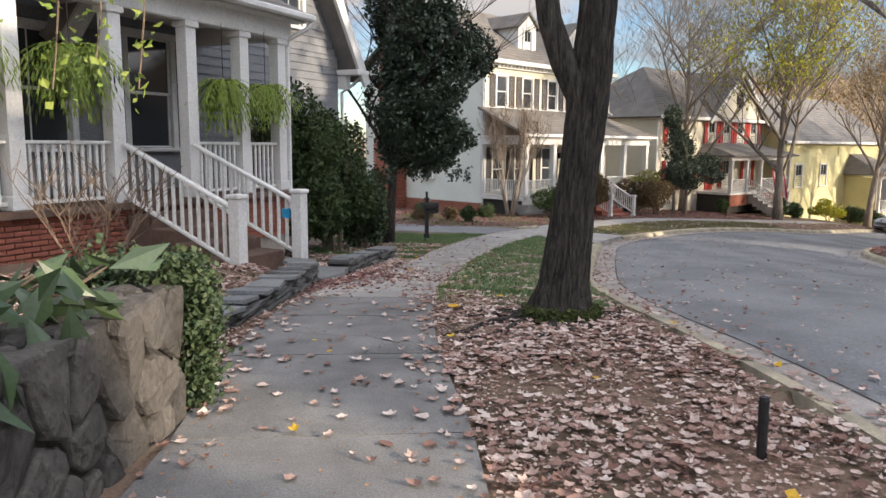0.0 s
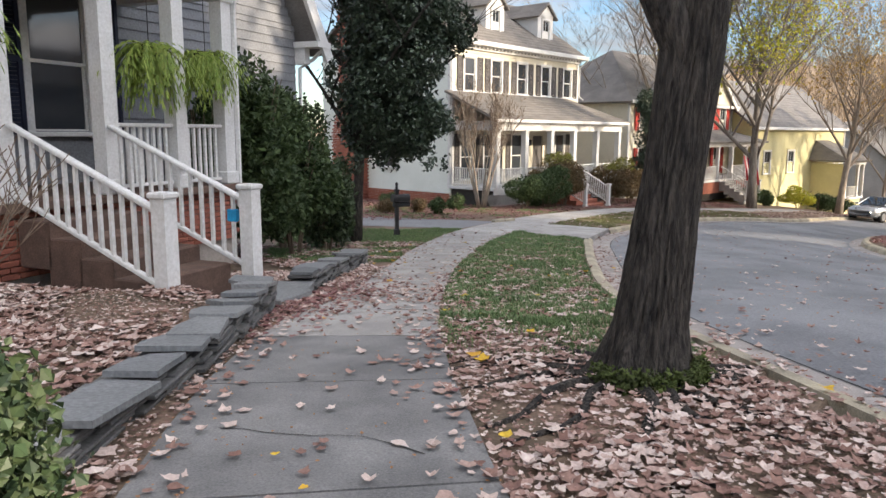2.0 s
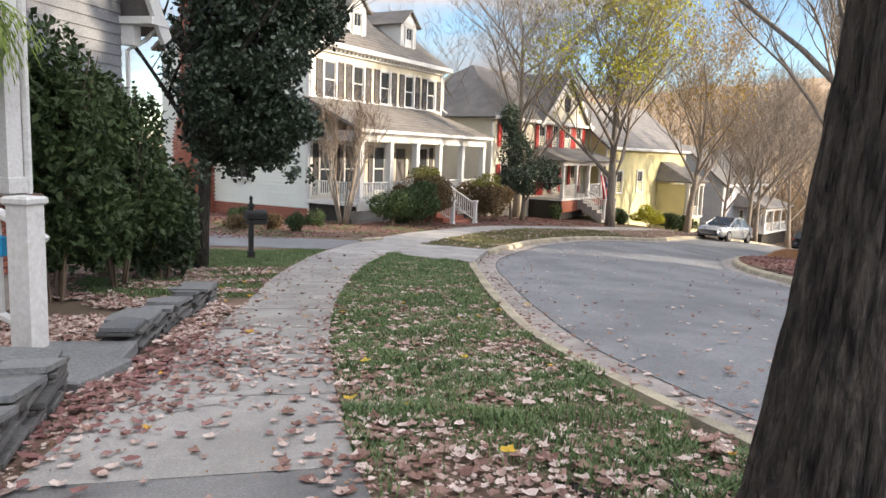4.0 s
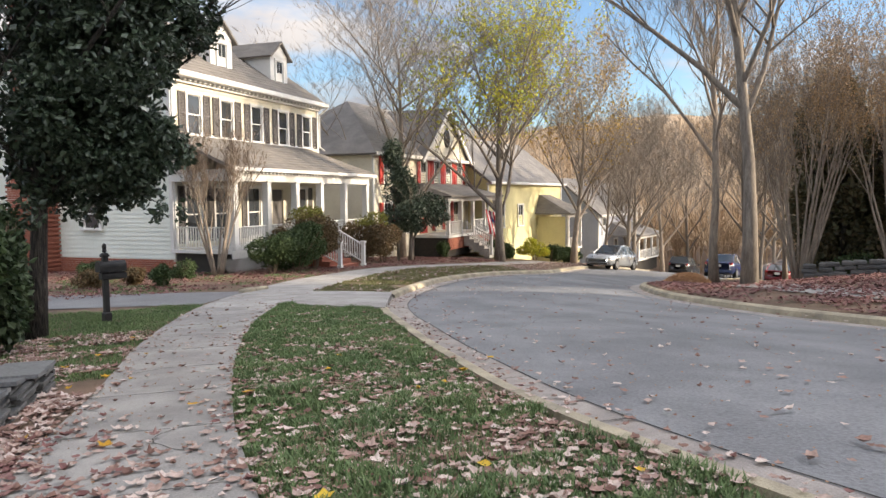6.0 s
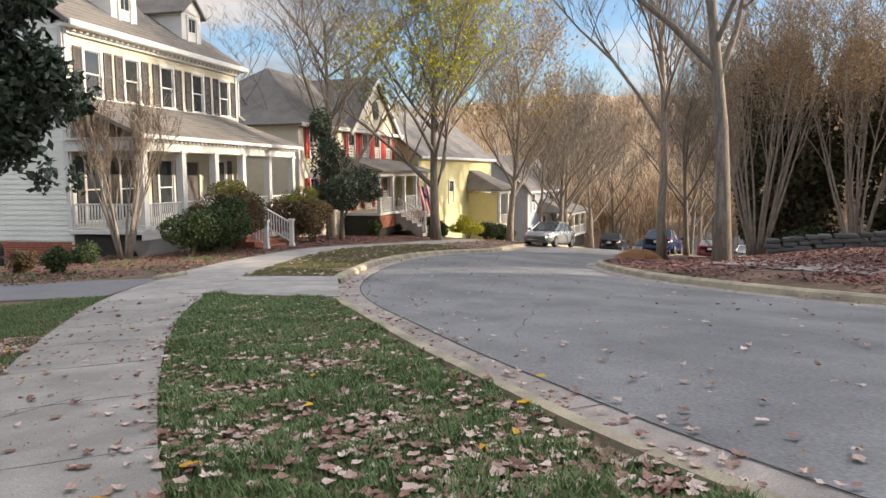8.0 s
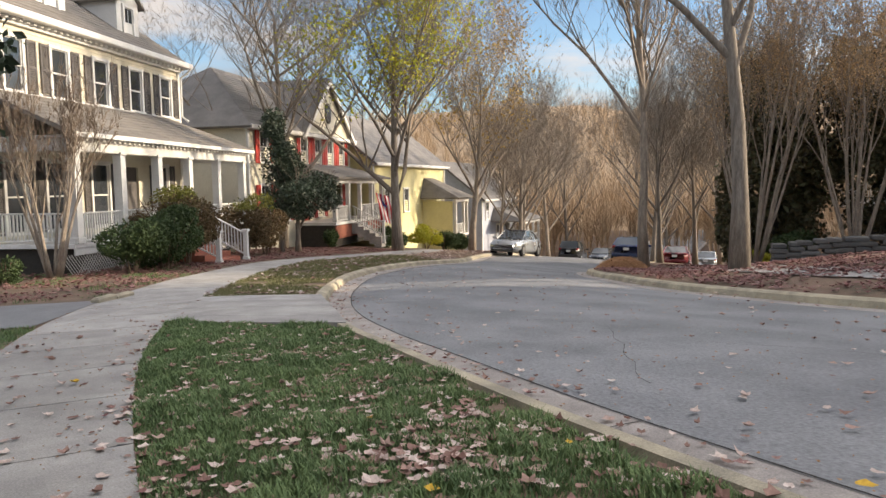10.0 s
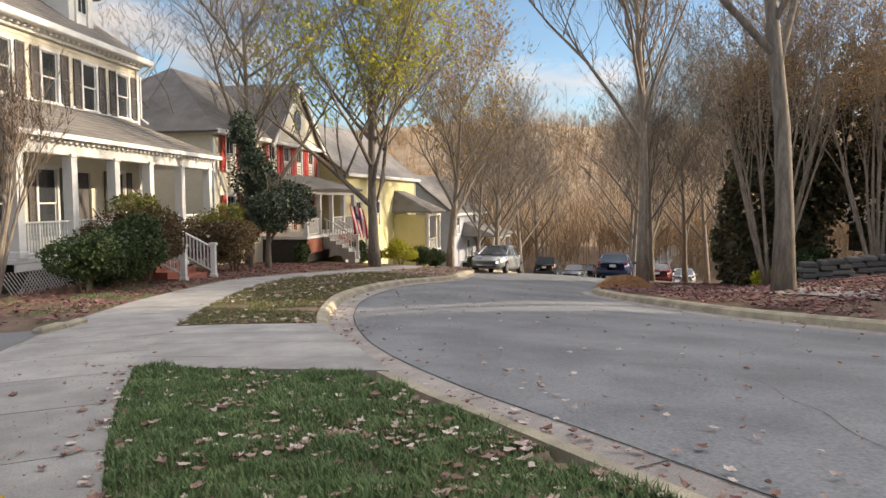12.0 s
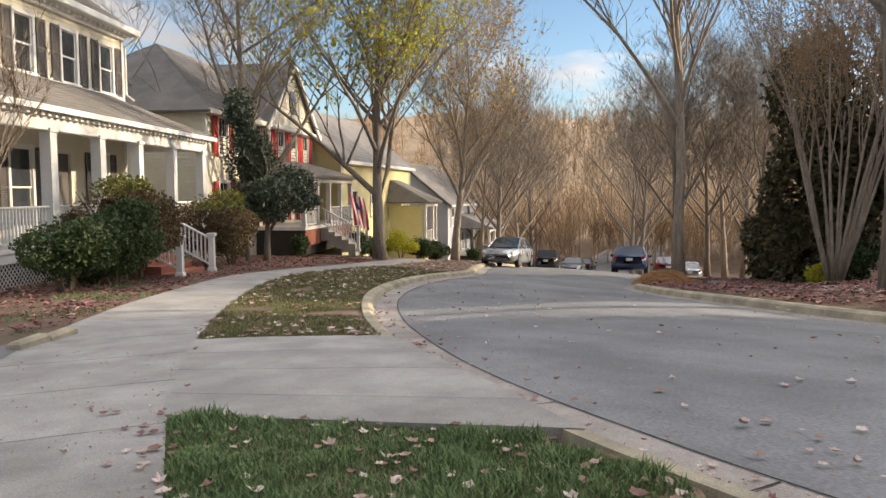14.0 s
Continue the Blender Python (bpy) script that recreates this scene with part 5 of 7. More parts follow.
def slate_wall(line, heights, label):
    ob = thing("slate_wall", label, "wall", kind="structure")
    b = Mesh()
    L = len(line)
    for k in range(7):
        i = rng.randint(0, 2)
        while i < L - 1:
            n = rng.randint(2, 6)
            j = min(i + n, L - 1)
            a, c = line[i], line[j]
            t = (c - a) / max(1e-6, np.hypot(*(c - a)))
            nr = np.array([t[1], -t[0]])
            mid = (a + c) / 2
            h = heights(mid[1])
            zc = lz(*mid) - 0.04 + (k + 0.5) * (h / 7)
            inset = rng.uniform(-0.06, 0.03)
            p = mid - nr * (0.16 - inset)
            b.box((p[0], p[1], zc), (np.hypot(*(c - a)) * rng.uniform(0.9, 0.99), 0.3, h / 7 * rng.uniform(0.7, 0.95)), math.degrees(math.atan2(t[1], t[0])), bevel=0.006)
            i = j
    part("coursed_slate", b, M_SLATEI, ob, "thin dark slate courses laid dry")
    i = 0
    while i < L - 2:
        j = min(i + rng.randint(3, 7), L - 1)
        a, c = line[i], line[j]
        t = (c - a) / np.hypot(*(c - a))
        nr = np.array([t[1], -t[0]])
        g = 0.012
        d0, d1 = rng.uniform(0.2, 0.44), rng.uniform(0.2, 0.44)
        ov = rng.uniform(-0.03, 0.06)
        poly = [a + t * g + nr * ov, c - t * g + nr * rng.uniform(-0.05, 0.06), c - t * g - nr * d1 + t * rng.uniform(-0.12, 0.12), (a + c) / 2 - nr * max(d0, d1) * 1.08, a + t * g - nr * d0]
        z = lz(*((a + c) / 2)) + heights((a[1] + c[1]) / 2) - 0.035
        slope = (lz(*c) - lz(*a))
        tilt = rng.uniform(-0.022, 0.022)
        pm = Mesh()
        vs = []
        for dz in (0, 0.035):
            for q in poly:
                f = ((q - (a + c) / 2) @ t) / max(0.1, np.hypot(*(c - a)))
                vs.append((q[0], q[1], z + dz + slope * f + tilt * 2 * f))
        pm.add(vs, [(4, 3, 2, 1, 0), (5, 6, 7, 8, 9)] + [(k, (k + 1) % 5, 5 + (k + 1) % 5, 5 + k) for k in range(5)])
        part("cap_slab", pm, M_SLATE, ob)
        i = j
    return ob


slate_wall(W1, lambda y: float(np.interp(y, [4.5, 5.8, 7.0, 10.15], [0.15, 0.18, 0.21, 0.34])), "low dry-laid slate wall with broad grey cap slabs")
slate_wall(W2, lambda y: 0.27, "low dry-laid slate wall ending beside the garden steps")
lp = thing("landing_slab", "flat grey slate landing stones at the stair foot", "paving", kind="structure")
for k, (x, y, w, d) in enumerate(((-1.75, 10.75, 0.8, 0.6), (-1.7, 11.35, 0.7, 0.55), (-2.2, 10.9, 0.6, 0.9))):
    part("slab", Mesh().box((x, y, ground_z(x, y) + 0.06), (w, d, 0.12), 20 * k - 25, bevel=0.015), M_SLATE, lp)


# ---- trees ----
# street oak beside the pavement, with roots
OX, OY = 1.25, 6.95
oak_z = ground_z(OX, OY)
oak = thing("tree", "large oak with dark furrowed bark and mossy spreading roots", "tree", pose(OX, OY, oak_z))
rng = random.Random(3)
b = Mesh()
n, levels_ = 150, 110
ridge_ph = [rng.uniform(0.85, 1.15) for _ in range(n)]
prof = [(-0.12, 0.40), (0.0, 0.345), (0.12, 0.30), (0.3, 0.275), (0.6, 0.243), (1.0, 0.218), (1.5, 0.203), (1.9, 0.208), (2.2, 0.218), (2.6, 0.19), (3.3, 0.185), (3.9, 0.17), (5.0, 0.15)]
vs = []
for zz in np.linspace(-0.12, 5.0, levels_):
    r = 0.84 * np.interp(zz, [p[0] for p in prof], [p[1] for p in prof])
    cx, cy = 0.112 * max(0, zz) - 0.006 * max(0, zz) ** 2, 0.01 * zz
    for k in range(n):
        t = 2 * math.pi * k / n
        root = 1 + max(0, 0.35 - zz) * 0.9 * max(0, math.sin(5 * t + 0.6))
        q = r * root * (1 + 0.03 * math.sin(5 * t + zz * 1.1)) + 0.016 * noise.noise(Vector((math.cos(t) * 5.5, math.sin(t) * 5.5, zz * 1.3))) + 0.011 * noise.noise(Vector((math.cos(t) * 13, math.sin(t) * 13, zz * 2.6))) - 0.02 * max(0.0, 1 - abs(noise.noise(Vector((math.cos(t) * 10, math.sin(t) * 10, zz * 2.4)))) / 0.2)
        vs.append((cx + q * math.cos(t), cy + q * math.sin(t), zz))
b.add(vs, [(i * n + k, i * n + (k + 1) % n, (i + 1) * n + (k + 1) % n, (i + 1) * n + k) for i in range(levels_ - 1) for k in range(n)])
b.tube([(0.24, 0, 1.75), (0.12, -0.01, 2.02), (-0.03, -0.02, 2.3), (-0.16, -0.03, 2.65), (-0.24, 0, 3.2), (-0.32, 0.02, 4.6), (-0.5, 0.1, 6.5)], [0.13, 0.125, 0.115, 0.105, 0.1, 0.09, 0.07], 12)
part("trunk", b, M_BARK, oak, smooth=True)
b = Mesh()
for base, hd in (((-0.5, 0.1, 6.4), (-0.5, 0.3)), ((0.40, 0.05, 4.9), (0.35, -0.1)), ((0.35, 0.05, 4.6), (0.1, 0.5))):
    sticks(b, base, 4.5, 0.085, rng, 4, lean=hd, kids=(6, 4, 3))
part("limb", b, M_BARK, oak, smooth=True)
b = Mesh()
for k in range(17):
    a = k * 0.37 + rng.uniform(-0.2, 0.2)
    L = rng.uniform(0.8, 1.7)
    pts = []
    for s in np.linspace(0.2, 1, 7):
        x, y = math.cos(a + 0.35 * s + 0.12 * math.sin(7 * s + k)) * L * s, math.sin(a + 0.35 * s + 0.12 * math.sin(7 * s + k)) * L * s
        pts.append((x, y, ground_z(OX + x, OY + y) - oak_z + 0.035 * (1 - s) - 0.002))
    b.tube(pts, [0.034 * (1 - 0.85 * s) + 0.007 for s in np.linspace(0.1, 1, 7)], 6)
part("root", b, M_BARK, oak, "exposed spreading roots")
b = Mesh()
leaf_cloud(b, [(0.31 * math.cos(t) * rng.uniform(0.95, 1.25), 0.31 * math.sin(t) * rng.uniform(0.95, 1.25), rng.uniform(0.0, 0.22) ** 1.3) for t in (rng.uniform(3.4, 6.4) for _ in range(2600))], 0.022, rng, 1, 0.015)
part("moss", b, M_MOSS, oak, "green moss on the root flare")

tree("tree", "slender street tree with sparse yellow-green autumn leaves", 19.9, 44.3, 9.6, 0.27, 21, M_BARK_G, M_LIME, 7500, 0.12, levels=5, kids=(12, 7, 5, 3), first=0.2, spread=0.6, up=0.3, shrink=0.66, twigs=2)
tree("tree", "street tree with thin russet and yellow leaves", 26.9, 47.2, 9.0, 0.22, 22, M_BARK_L, M_RUST, 3800, 0.11, levels=5, kids=(11, 7, 5, 4), first=0.25, spread=0.55, twigs=2)
tree("tree", "tall bare tree with pale branches behind the evergreen", 15.2, 47.6, 11.5, 0.22, 23, M_BARK_L, levels=5, kids=(12, 7, 5, 4), first=0.16, spread=0.72, up=0.3, shrink=0.68)
tree("tree", "tall bare tree with forked pale trunk", 24.1, 32.3, 11.5, 0.21, 24, M_BARK_L, levels=5, kids=(11, 7, 5, 4), first=0.38, spread=0.42, up=0.4, curl=0.2, lean=(-0.03, 0.0))
tree("tree", "large bare tree with spreading grey limbs on the leafy bank", 16.4, 23.2, 11.0, 0.22, 25, M_BARK_G, levels=5, kids=(12, 7, 6, 4), first=0.40, spread=0.6, up=0.25, curl=0.13, twigs=4, lean=(0.03, -0.02))
for x, y, h, r, s, mt in ((30.2, 36.2, 7, 0.15, 31, M_BARK_G), (33.5, 36.5, 7, 0.14, 32, M_BARK_G), (31.5, 33.0, 6.5, 0.12, 33, M_BARK_G), (38.5, 55.5, 8, 0.2, 34, M_BARK_G), (35.5, 52.5, 8.5, 0.2, 35, M_BARK_G), (45.5, 60.0, 9, 0.2, 36, M_BARK_L), (42.0, 46.0, 9, 0.18, 37, M_BARK_G), (52.0, 53.5, 9, 0.2, 38, M_BARK_G), (56.0, 68.0, 9, 0.22, 39, M_BARK_G), (38, 38, 8, 0.16, 40, M_BARK_L), (44, 40, 10, 0.2, 41, M_BARK_G), (31.5, 50.0, 6.5, 0.13, 42, M_BARK_L), (48, 68, 10, .2, 43, M_BARK_G), (62, 60, 10, .2, 44, M_BARK_G)):
    tree("tree", "bare brown street tree in winter", x, y, h, r, s, mt, levels=5, kids=(9, 6, 5, 3), first=0.2, spread=0.58, lean=(random.Random(s).uniform(-0.08, 0.08), 0))
# multi-stemmed crape myrtles
for x, y, h, seed, n, lab in ((3.1, 34.6, 3.0, 51, 9, "multi-stemmed crape myrtle with smooth pale stems"), (22.6, 26.6, 6.0, 52, 14, "tall multi-stemmed crape myrtle with brown seed heads"), (24.8, 24.4, 5.6, 53, 11, "tall multi-stemmed crape myrtle with brown seed heads")):
    rng = random.Random(seed)
    ob = thing("crape_myrtle", lab, "tree", pose(x, y, ground_z(x, y) - 0.05))
    b, tips = Mesh(), []
    for k in range(n):
        a = 6.28 * k / n + rng.uniform(-0.3, 0.3)
        sticks(b, (0.12 * math.cos(a), 0.12 * math.sin(a), 0), h * rng.uniform(0.85, 1.15), 0.05 if h < 3 else 0.06, rng, 4, lean=(0.26 * math.cos(a), 0.26 * math.sin(a)), first=0.5, kids=(4, 4, 3), spread=0.3, up=0.35, sides=(7, 5, 3), tips=tips, trunk_flare=1.1)
    part("trunk", b, M_BARK_L, ob, smooth=True)
    fine = Mesh()
    for p, d in tips:
        for _ in range(4):
            v = (d + Vector((rng.uniform(-1, 1), rng.uniform(-1, 1), rng.uniform(-0.2, 1))) * 0.8).normalized()
            w = v.cross(Vector((0.3, 0.5, 0.8))).normalized() * 0.006
            fine.add([p + w, p - w, p + v * rng.uniform(0.2, 0.55)], [(0, 1, 2)])
    part("twig_spray", fine, M_TWIG if h < 4 else M_BARK_L, ob)["kind"] = "stuff"
    if h > 4:
        c = Mesh()
        leaf_cloud(c, [rng.choice(tips)[0] for _ in range(13000)], 0.045, rng, 1, 0.2)
        part("seed_spray", c, M_SEED, ob)
# holly by the pavement
hz = ground_z(-1.45, 20.4)
holly = thing("holly_tree", "dense dark green holly with a clipped hanging crown", "tree", pose(-1.45, 20.4, hz))
rng = random.Random(61)
b = Mesh()
sticks(b, (0, 0, -0.05), 6.0, 0.15, rng, 4, lean=(0.08, 0), first=0.3, kids=(10, 5, 4), spread=0.6)
part("trunk", b, M_BARK, holly, smooth=True)
c = Mesh()
pts = []
for cc, rr, k in (((0.8, 0.1, 3.3), (1.75, 1.7, 1.75), 15000), ((1.05, 0.0, 4.9), (1.95, 1.8, 1.75), 15000), ((0.8, 0.1, 6.5), (1.75, 1.6, 1.7), 10000), ((1.35, -0.2, 2.9), (1.05, 1.1, 0.8), 5000), ((0.15, 0.1, 4.2), (1.2, 1.3, 1.9), 5000)):
    pts += crown_points(rng, cc, rr, k, 0.7, 9)
leaf_cloud(c, pts, 0.075, rng, 1, 0.05)
part("crown", c, M_HOLLY, holly)
for _ in range(9):
    a = rng.uniform(0, 6.28)
    p0 = Vector((0.9 + 1.3 * math.cos(a), 1.3 * math.sin(a), 2.1))
    c = Mesh()
    leaf_cloud(c, [p0 + Vector((0, 0, -0.07 * j)) for j in range(5) for _ in range(8)], 0.07, rng, 1, 0.05)
    part("hanging_spray", c, M_HOLLY, holly)
# small evergreen before the red-shuttered house
ez = ground_z(14.0, 43.3)
ev = thing("evergreen_tree", "small dark evergreen with an open uneven crown", "tree", pose(14.0, 43.3, ez))
rng = random.Random(62)
b = Mesh()
sticks(b, (0, 0, 0), 3.6, 0.13, rng, 4, first=0.25, kids=(8, 4, 3), spread=0.5)
sticks(b, (-0.5, 0.5, 0), 2.6, 0.09, rng, 3, first=0.3, kids=(5, 4), spread=0.5)
part("trunk", b, M_BARK_G, ev, smooth=True)
c = Mesh()
pts = crown_points(rng, (0.2, -0.1, 2.5), (2.2, 2.0, 1.25), 9500, 0.5, 9) + crown_points(rng, (-0.5, 0.2, 3.9), (1.35, 1.3, 1.7), 7500, 0.5, 7) + crown_points(rng, (-0.8, 0.2, 5.6), (0.7, 0.7, 1.2), 2600, 0.5, 5)
leaf_cloud(c, pts, 0.085, rng, 1, 0.06)
part("crown", c, M_HOLLY, ev)
# dark evergreens on the far side
for x, y, r, zc, s in ((28.0, 29.0, (2.7, 2.7, 5.2), 4.6, 63), (30.0, 25.5, (3.2, 3.2, 5.7), 5.1, 64), (31.5, 31.5, (2.2, 2.2, 2.4), 1.4, 65)):
    ob = thing("magnolia_tree", "large dark broadleaf evergreen beside the house", "tree", pose(x, y, ground_z(x, y)))
    rng = random.Random(s)
    b = Mesh()
    sticks(b, (0, 0, -0.1), zc * 1.9, 0.16, rng, 3, first=0.1, kids=(10, 5), spread=0.6)
    part("trunk", b, M_BARK, ob, smooth=True)
    c = Mesh()
    leaf_cloud(c, crown_points(rng, (0, 0, zc), r, 14000, 0.6, 14), 0.15, rng, 1, 0.1)
    part("crown", c, M_MAGN, ob)
# evergreens added out of view behind the walker, to keep the foreground in shade
for x, y, s in ((22, 6.5, 71), (20.5, 1.5, 72), (21, 11.0, 73), (20.5, -4, 74), (23.5, 15.0, 75), (27.5, 11.5, 76)):
    ob = thing("evergreen_tree", "tall dense evergreen added out of view to shade the foreground", "tree", pose(x, y, ground_z(x, y)))
    rng = random.Random(s)
    b = Mesh()
    sticks(b, (0, 0, -0.1), 12, 0.2, rng, 3, first=0.1, kids=(12, 5), spread=0.6)
    part("trunk", b, M_BARK, ob, smooth=True)
    c = Mesh()
    leaf_cloud(c, crown_points(rng, (0, 0, 7.5), (3.0, 3.0, 7.0), 9000, 0.4, 12), 0.34, rng, 1, 0.2)
    part("crown", c, M_HOLLY, ob)

# ---- shrubs and hedges ----
def at_house(x, y):
    p = WM @ Vector((x, y, 0))
    return p.x, p.y


for x, y, r, mt, n, s, top, lab in ((8.5, 3.9, (1.55, 1.2, 1.4), M_HEDGE, 13000, 81, M_HEDGETOP, "tall hedge with yellow-green tops and bronze sides"), (7.5, 3.8, (0.95, 1.0, 1.3), M_HEDGE, 9000, 82, M_HEDGETOP, "bronze-tinged hedge beside the porch steps"), (3.1, 3.9, (1.45, 1.1, 1.3), M_HEDGE, 9500, 83, M_HEDGETOP, "bronze-tinged hedge beside the porch steps"), (1.0, 3.9, (1.2, 1.0, 1.1), M_HEDGE, 7500, 84, None, "dull green hedge below the porch"), (9.9, 4.4, (1.5, 1.2, 1.0), M_SHRUB, 13000, 85, None, "low dark green rounded shrub"), (11.3, 4.2, (1.15, 1.0, 0.85), M_SHRUB, 8000, 86, None, "low dark green rounded shrub")):
    p = at_house(x, y)
    shrub("hedge", lab, p[0], p[1], r, s, mt, n, 0.055, top=top)
for x, y, r, s, mt in ((1.9, 33.6, (0.4, 0.4, 0.38), 91, M_SHRUB), (-0.9, 33.5, (0.5, 0.5, 0.4), 92, M_SHRUB), (0.2, 32.2, (0.5, 0.45, 0.32), 93, M_HEDGE), (1.0, 31.0, (0.42, 0.4, 0.34), 94, M_SHRUB), (-1.0, 31.6, (0.55, 0.5, 0.3), 95, M_HEDGE)):
    shrub("shrub", "small clipped round shrub in the leafy bed", x, y, r, s, mt, 2600, 0.045)
for x, y, r, lift, n, s, mt, lab in ((-2.9, 15.6, (1.05, 1.2, 2.05), 0.1, 19000, 101, M_SHRUB, "tall green laurel against the porch end"), (-2.4, 17.2, (1.1, 1.2, 1.6), 0.1, 15000, 102, M_SHRUB, "dense green shrub beside the grey house"), (-1.9, 18.3, (0.8, 0.9, 1.1), 0.0, 9000, 103, M_IVY, "ivy-covered mound by the holly trunk"), (-3.4, 14.6, (0.55, 0.6, 1.5), 0.3, 5000, 104, M_SHRUB, "upright laurel by the downpipe"), (-2.9, 18.6, (1.1, 1.1, 2.0), 0.2, 12000, 105, M_SHRUB, "dense green shrub beside the grey house"), (-1.75, 19.9, (0.4, 0.4, 1.2), 0.0, 5000, 106, M_IVY, "ivy climbing the holly trunk")):
    shrub("shrub", lab, x, y, r, s, mt, n, 0.07, lift=lift)
for x, y, r, s, mt in ((22.3, 49.4, (1.0, 0.9, 0.75), 111, M_SHRUB), (23.6, 50.2, (0.8, 0.8, 0.6), 112, M_SHRUB), (26.6, 51.5, (1.5, 1.2, 0.85), 113, M_LIME), (28.6, 52.4, (1.2, 1.1, 0.75), 114, M_SHRUB), (30.5, 53, (1.0, 1.0, 0.65), 115, M_SHRUB), (36.5, 55.5, (1.2, 1.0, 0.7), 116, M_SHRUB), (26.5, 27.6, (1.4, 1.2, 0.8), 117, M_SHRUB), (24.2, 27.5, (0.6, 0.6, 0.4), 118, M_LIME), (17.6, 47.2, (0.45, 0.45, 0.6), 119, M_SHRUB)):
    shrub("shrub", "leafy garden shrub in a front bed", x, y, r, s, mt, 3500, 0.075)
# ivy and laurel over the stone wall
rng = random.Random(120)
ivy = thing("ivy", "glossy variegated ivy hanging over the stone wall end", "plant", pose(-1.24, 4.36, 0))
c = Mesh()
pts = []
for _ in range(5200):
    a = rng.random()
    pts.append((rng.gauss(0.0, 0.055) + 0.07 * math.sin(a * 3.1), rng.uniform(-0.16, 0.14) + 0.05 * a, -0.12 + 0.98 * a ** 0.8 + rng.gauss(0, 0.02)))
for _ in range(1800):
    pts.append((rng.uniform(-0.55, 0.06), rng.uniform(-0.3, 0.14), 0.78 + rng.gauss(0.04, 0.05)))
leaf_cloud(c, pts, 0.034, rng, 1, 0.02, 1.1)
part("foliage", c, M_IVY, ivy)
for k in range(7):
    y0 = -0.12 + 0.04 * k
    part("stem", Mesh().tube([(0.0, y0, -0.1), (0.03 + 0.02 * math.sin(k), y0 + 0.03, 0.25), (0.04, y0 - 0.02, 0.55), (-0.05, y0, 0.8)], [0.009, 0.008, 0.007, 0.004], 5), M_TWIG, ivy)
lau = thing("laurel_plant", "large drooping dark green leaves above the stone wall", "plant", pose(-1.45, 2.9, 0.74))
c = Mesh()
for _ in range(150):
    p = Vector((rng.uniform(-0.5, 0.25), rng.uniform(-1.2, 1.0), rng.uniform(0.0, 0.24)))
    leaf_cloud(c, [p], 0.10, rng, 1, 0.02, 2.2)
part("foliage", c, M_LAUREL, lau)
b = Mesh()
for _ in range(14):
    p = (rng.uniform(-0.4, 0.0), rng.uniform(-1.0, 0.9))
    b.tube([(p[0], p[1], -0.1), (p[0] + 0.05, p[1], 0.12), (p[0] + 0.2, p[1] + 0.05, 0.22)], [0.012, 0.009, 0.005], 5)
part("stem_cluster", b, M_TWIG, lau)
# vine hanging near the porch
rng = random.Random(121)
vine = thing("vine", "trailing yellow-green vine with hanging leaves by the porch", "plant", pose(-2.15, 5.2, 0.5))
b, c = Mesh(), Mesh()
for k in range(4):
    x0, y0 = -0.55 + 0.32 * k, rng.uniform(-0.1, 0.2)
    pts = [(x0 + 0.05 * math.sin(i), y0 + 0.04 * math.cos(i * 1.7), 2.75 - i * (0.25 + 0.03 * (k % 2))) for i in range(6)]
    b.tube(pts, [0.006] * 6, 4)
    leaf_cloud(c, [p for p in pts for _ in range(9)], 0.05, rng, 1, 0.06, 1.4)
part("stem_cluster", b, M_TWIG, vine)
part("foliage", c, M_FERN, vine)
# bare twigs of a shrub by the porch rail
tw = thing("shrub", "bare twiggy shrub in front of the porch rail", "shrub", pose(-3.3, 7.6, ground_z(-3.3, 7.6)))
b = Mesh()
for k in range(7):
    a = k * 0.9
    sticks(b, (0.1 * math.cos(a), 0.1 * math.sin(a), 0), 1.0, 0.014, rng, 3, lean=(0.5 * math.cos(a), 0.5 * math.sin(a)), kids=(5, 4), spread=0.6)
part("stem_cluster", b, M_TWIG, tw)


# ---- small fixtures ----
mx, my = -0.45, 22.45
mail = thing("mailbox", "black post-mounted mailbox with a ball finial", "mailbox", pose(mx, my, ground_z(mx, my), 0, 0, 25))
part("post", Mesh().box((0, 0, 0.62), (0.09, 0.09, 1.3), bevel=0.01).box((0, 0, 0.08), (0.13, 0.13, 0.2), bevel=0.02).box((0, 0, 1.22), (0.13, 0.13, 0.05), bevel=0.01), M_BLACK, mail)
b = Mesh()
b.tube([(0, 0, 1.27), (0, 0, 1.30), (0, 0, 1.34), (0, 0, 1.38), (0, 0, 1.42), (0, 0, 1.45)], [0.02, 0.045, 0.028, 0.045, 0.03, 0.006], 10)
part("finial", b, M_BLACK, mail)
box_ = [(0.1 * math.cos(t), 0.1 * math.sin(t) + 0.1) for t in np.linspace(0, math.pi, 9)] + [(-0.1, 0.0), (0.1, 0.0)]
part("box", Mesh().prism(box_, -0.16, 0.34), M_BLACK, mail, m=pose(0.02, 0.0, 0.92, 90, 0, 90))
part("newspaper_holder", Mesh().box((0.14, 0.0, 0.84), (0.46, 0.14, 0.13), bevel=0.02), M_BLACK, mail)
part("flag", Mesh().box((0.1, 0.12, 1.02), (0.03, 0.01, 0.12)), M_REDSH, mail)
stake = tagged(part("stake", Mesh().tube([(0, 0, -0.08), (0, 0, 0.30), (0, 0, 0.315)], [0.024, 0.024, 0.020], 10), M_BLACK, m=pose(1.72, 3.66, ground_z(1.72, 3.66), 2, -2, 0)), "short black metal stake standing in the leaves", "stake")
dk_ = tagged(new("drive_edging"), "short pale kerb stone at the drive edge", "kerb", kind="structure")
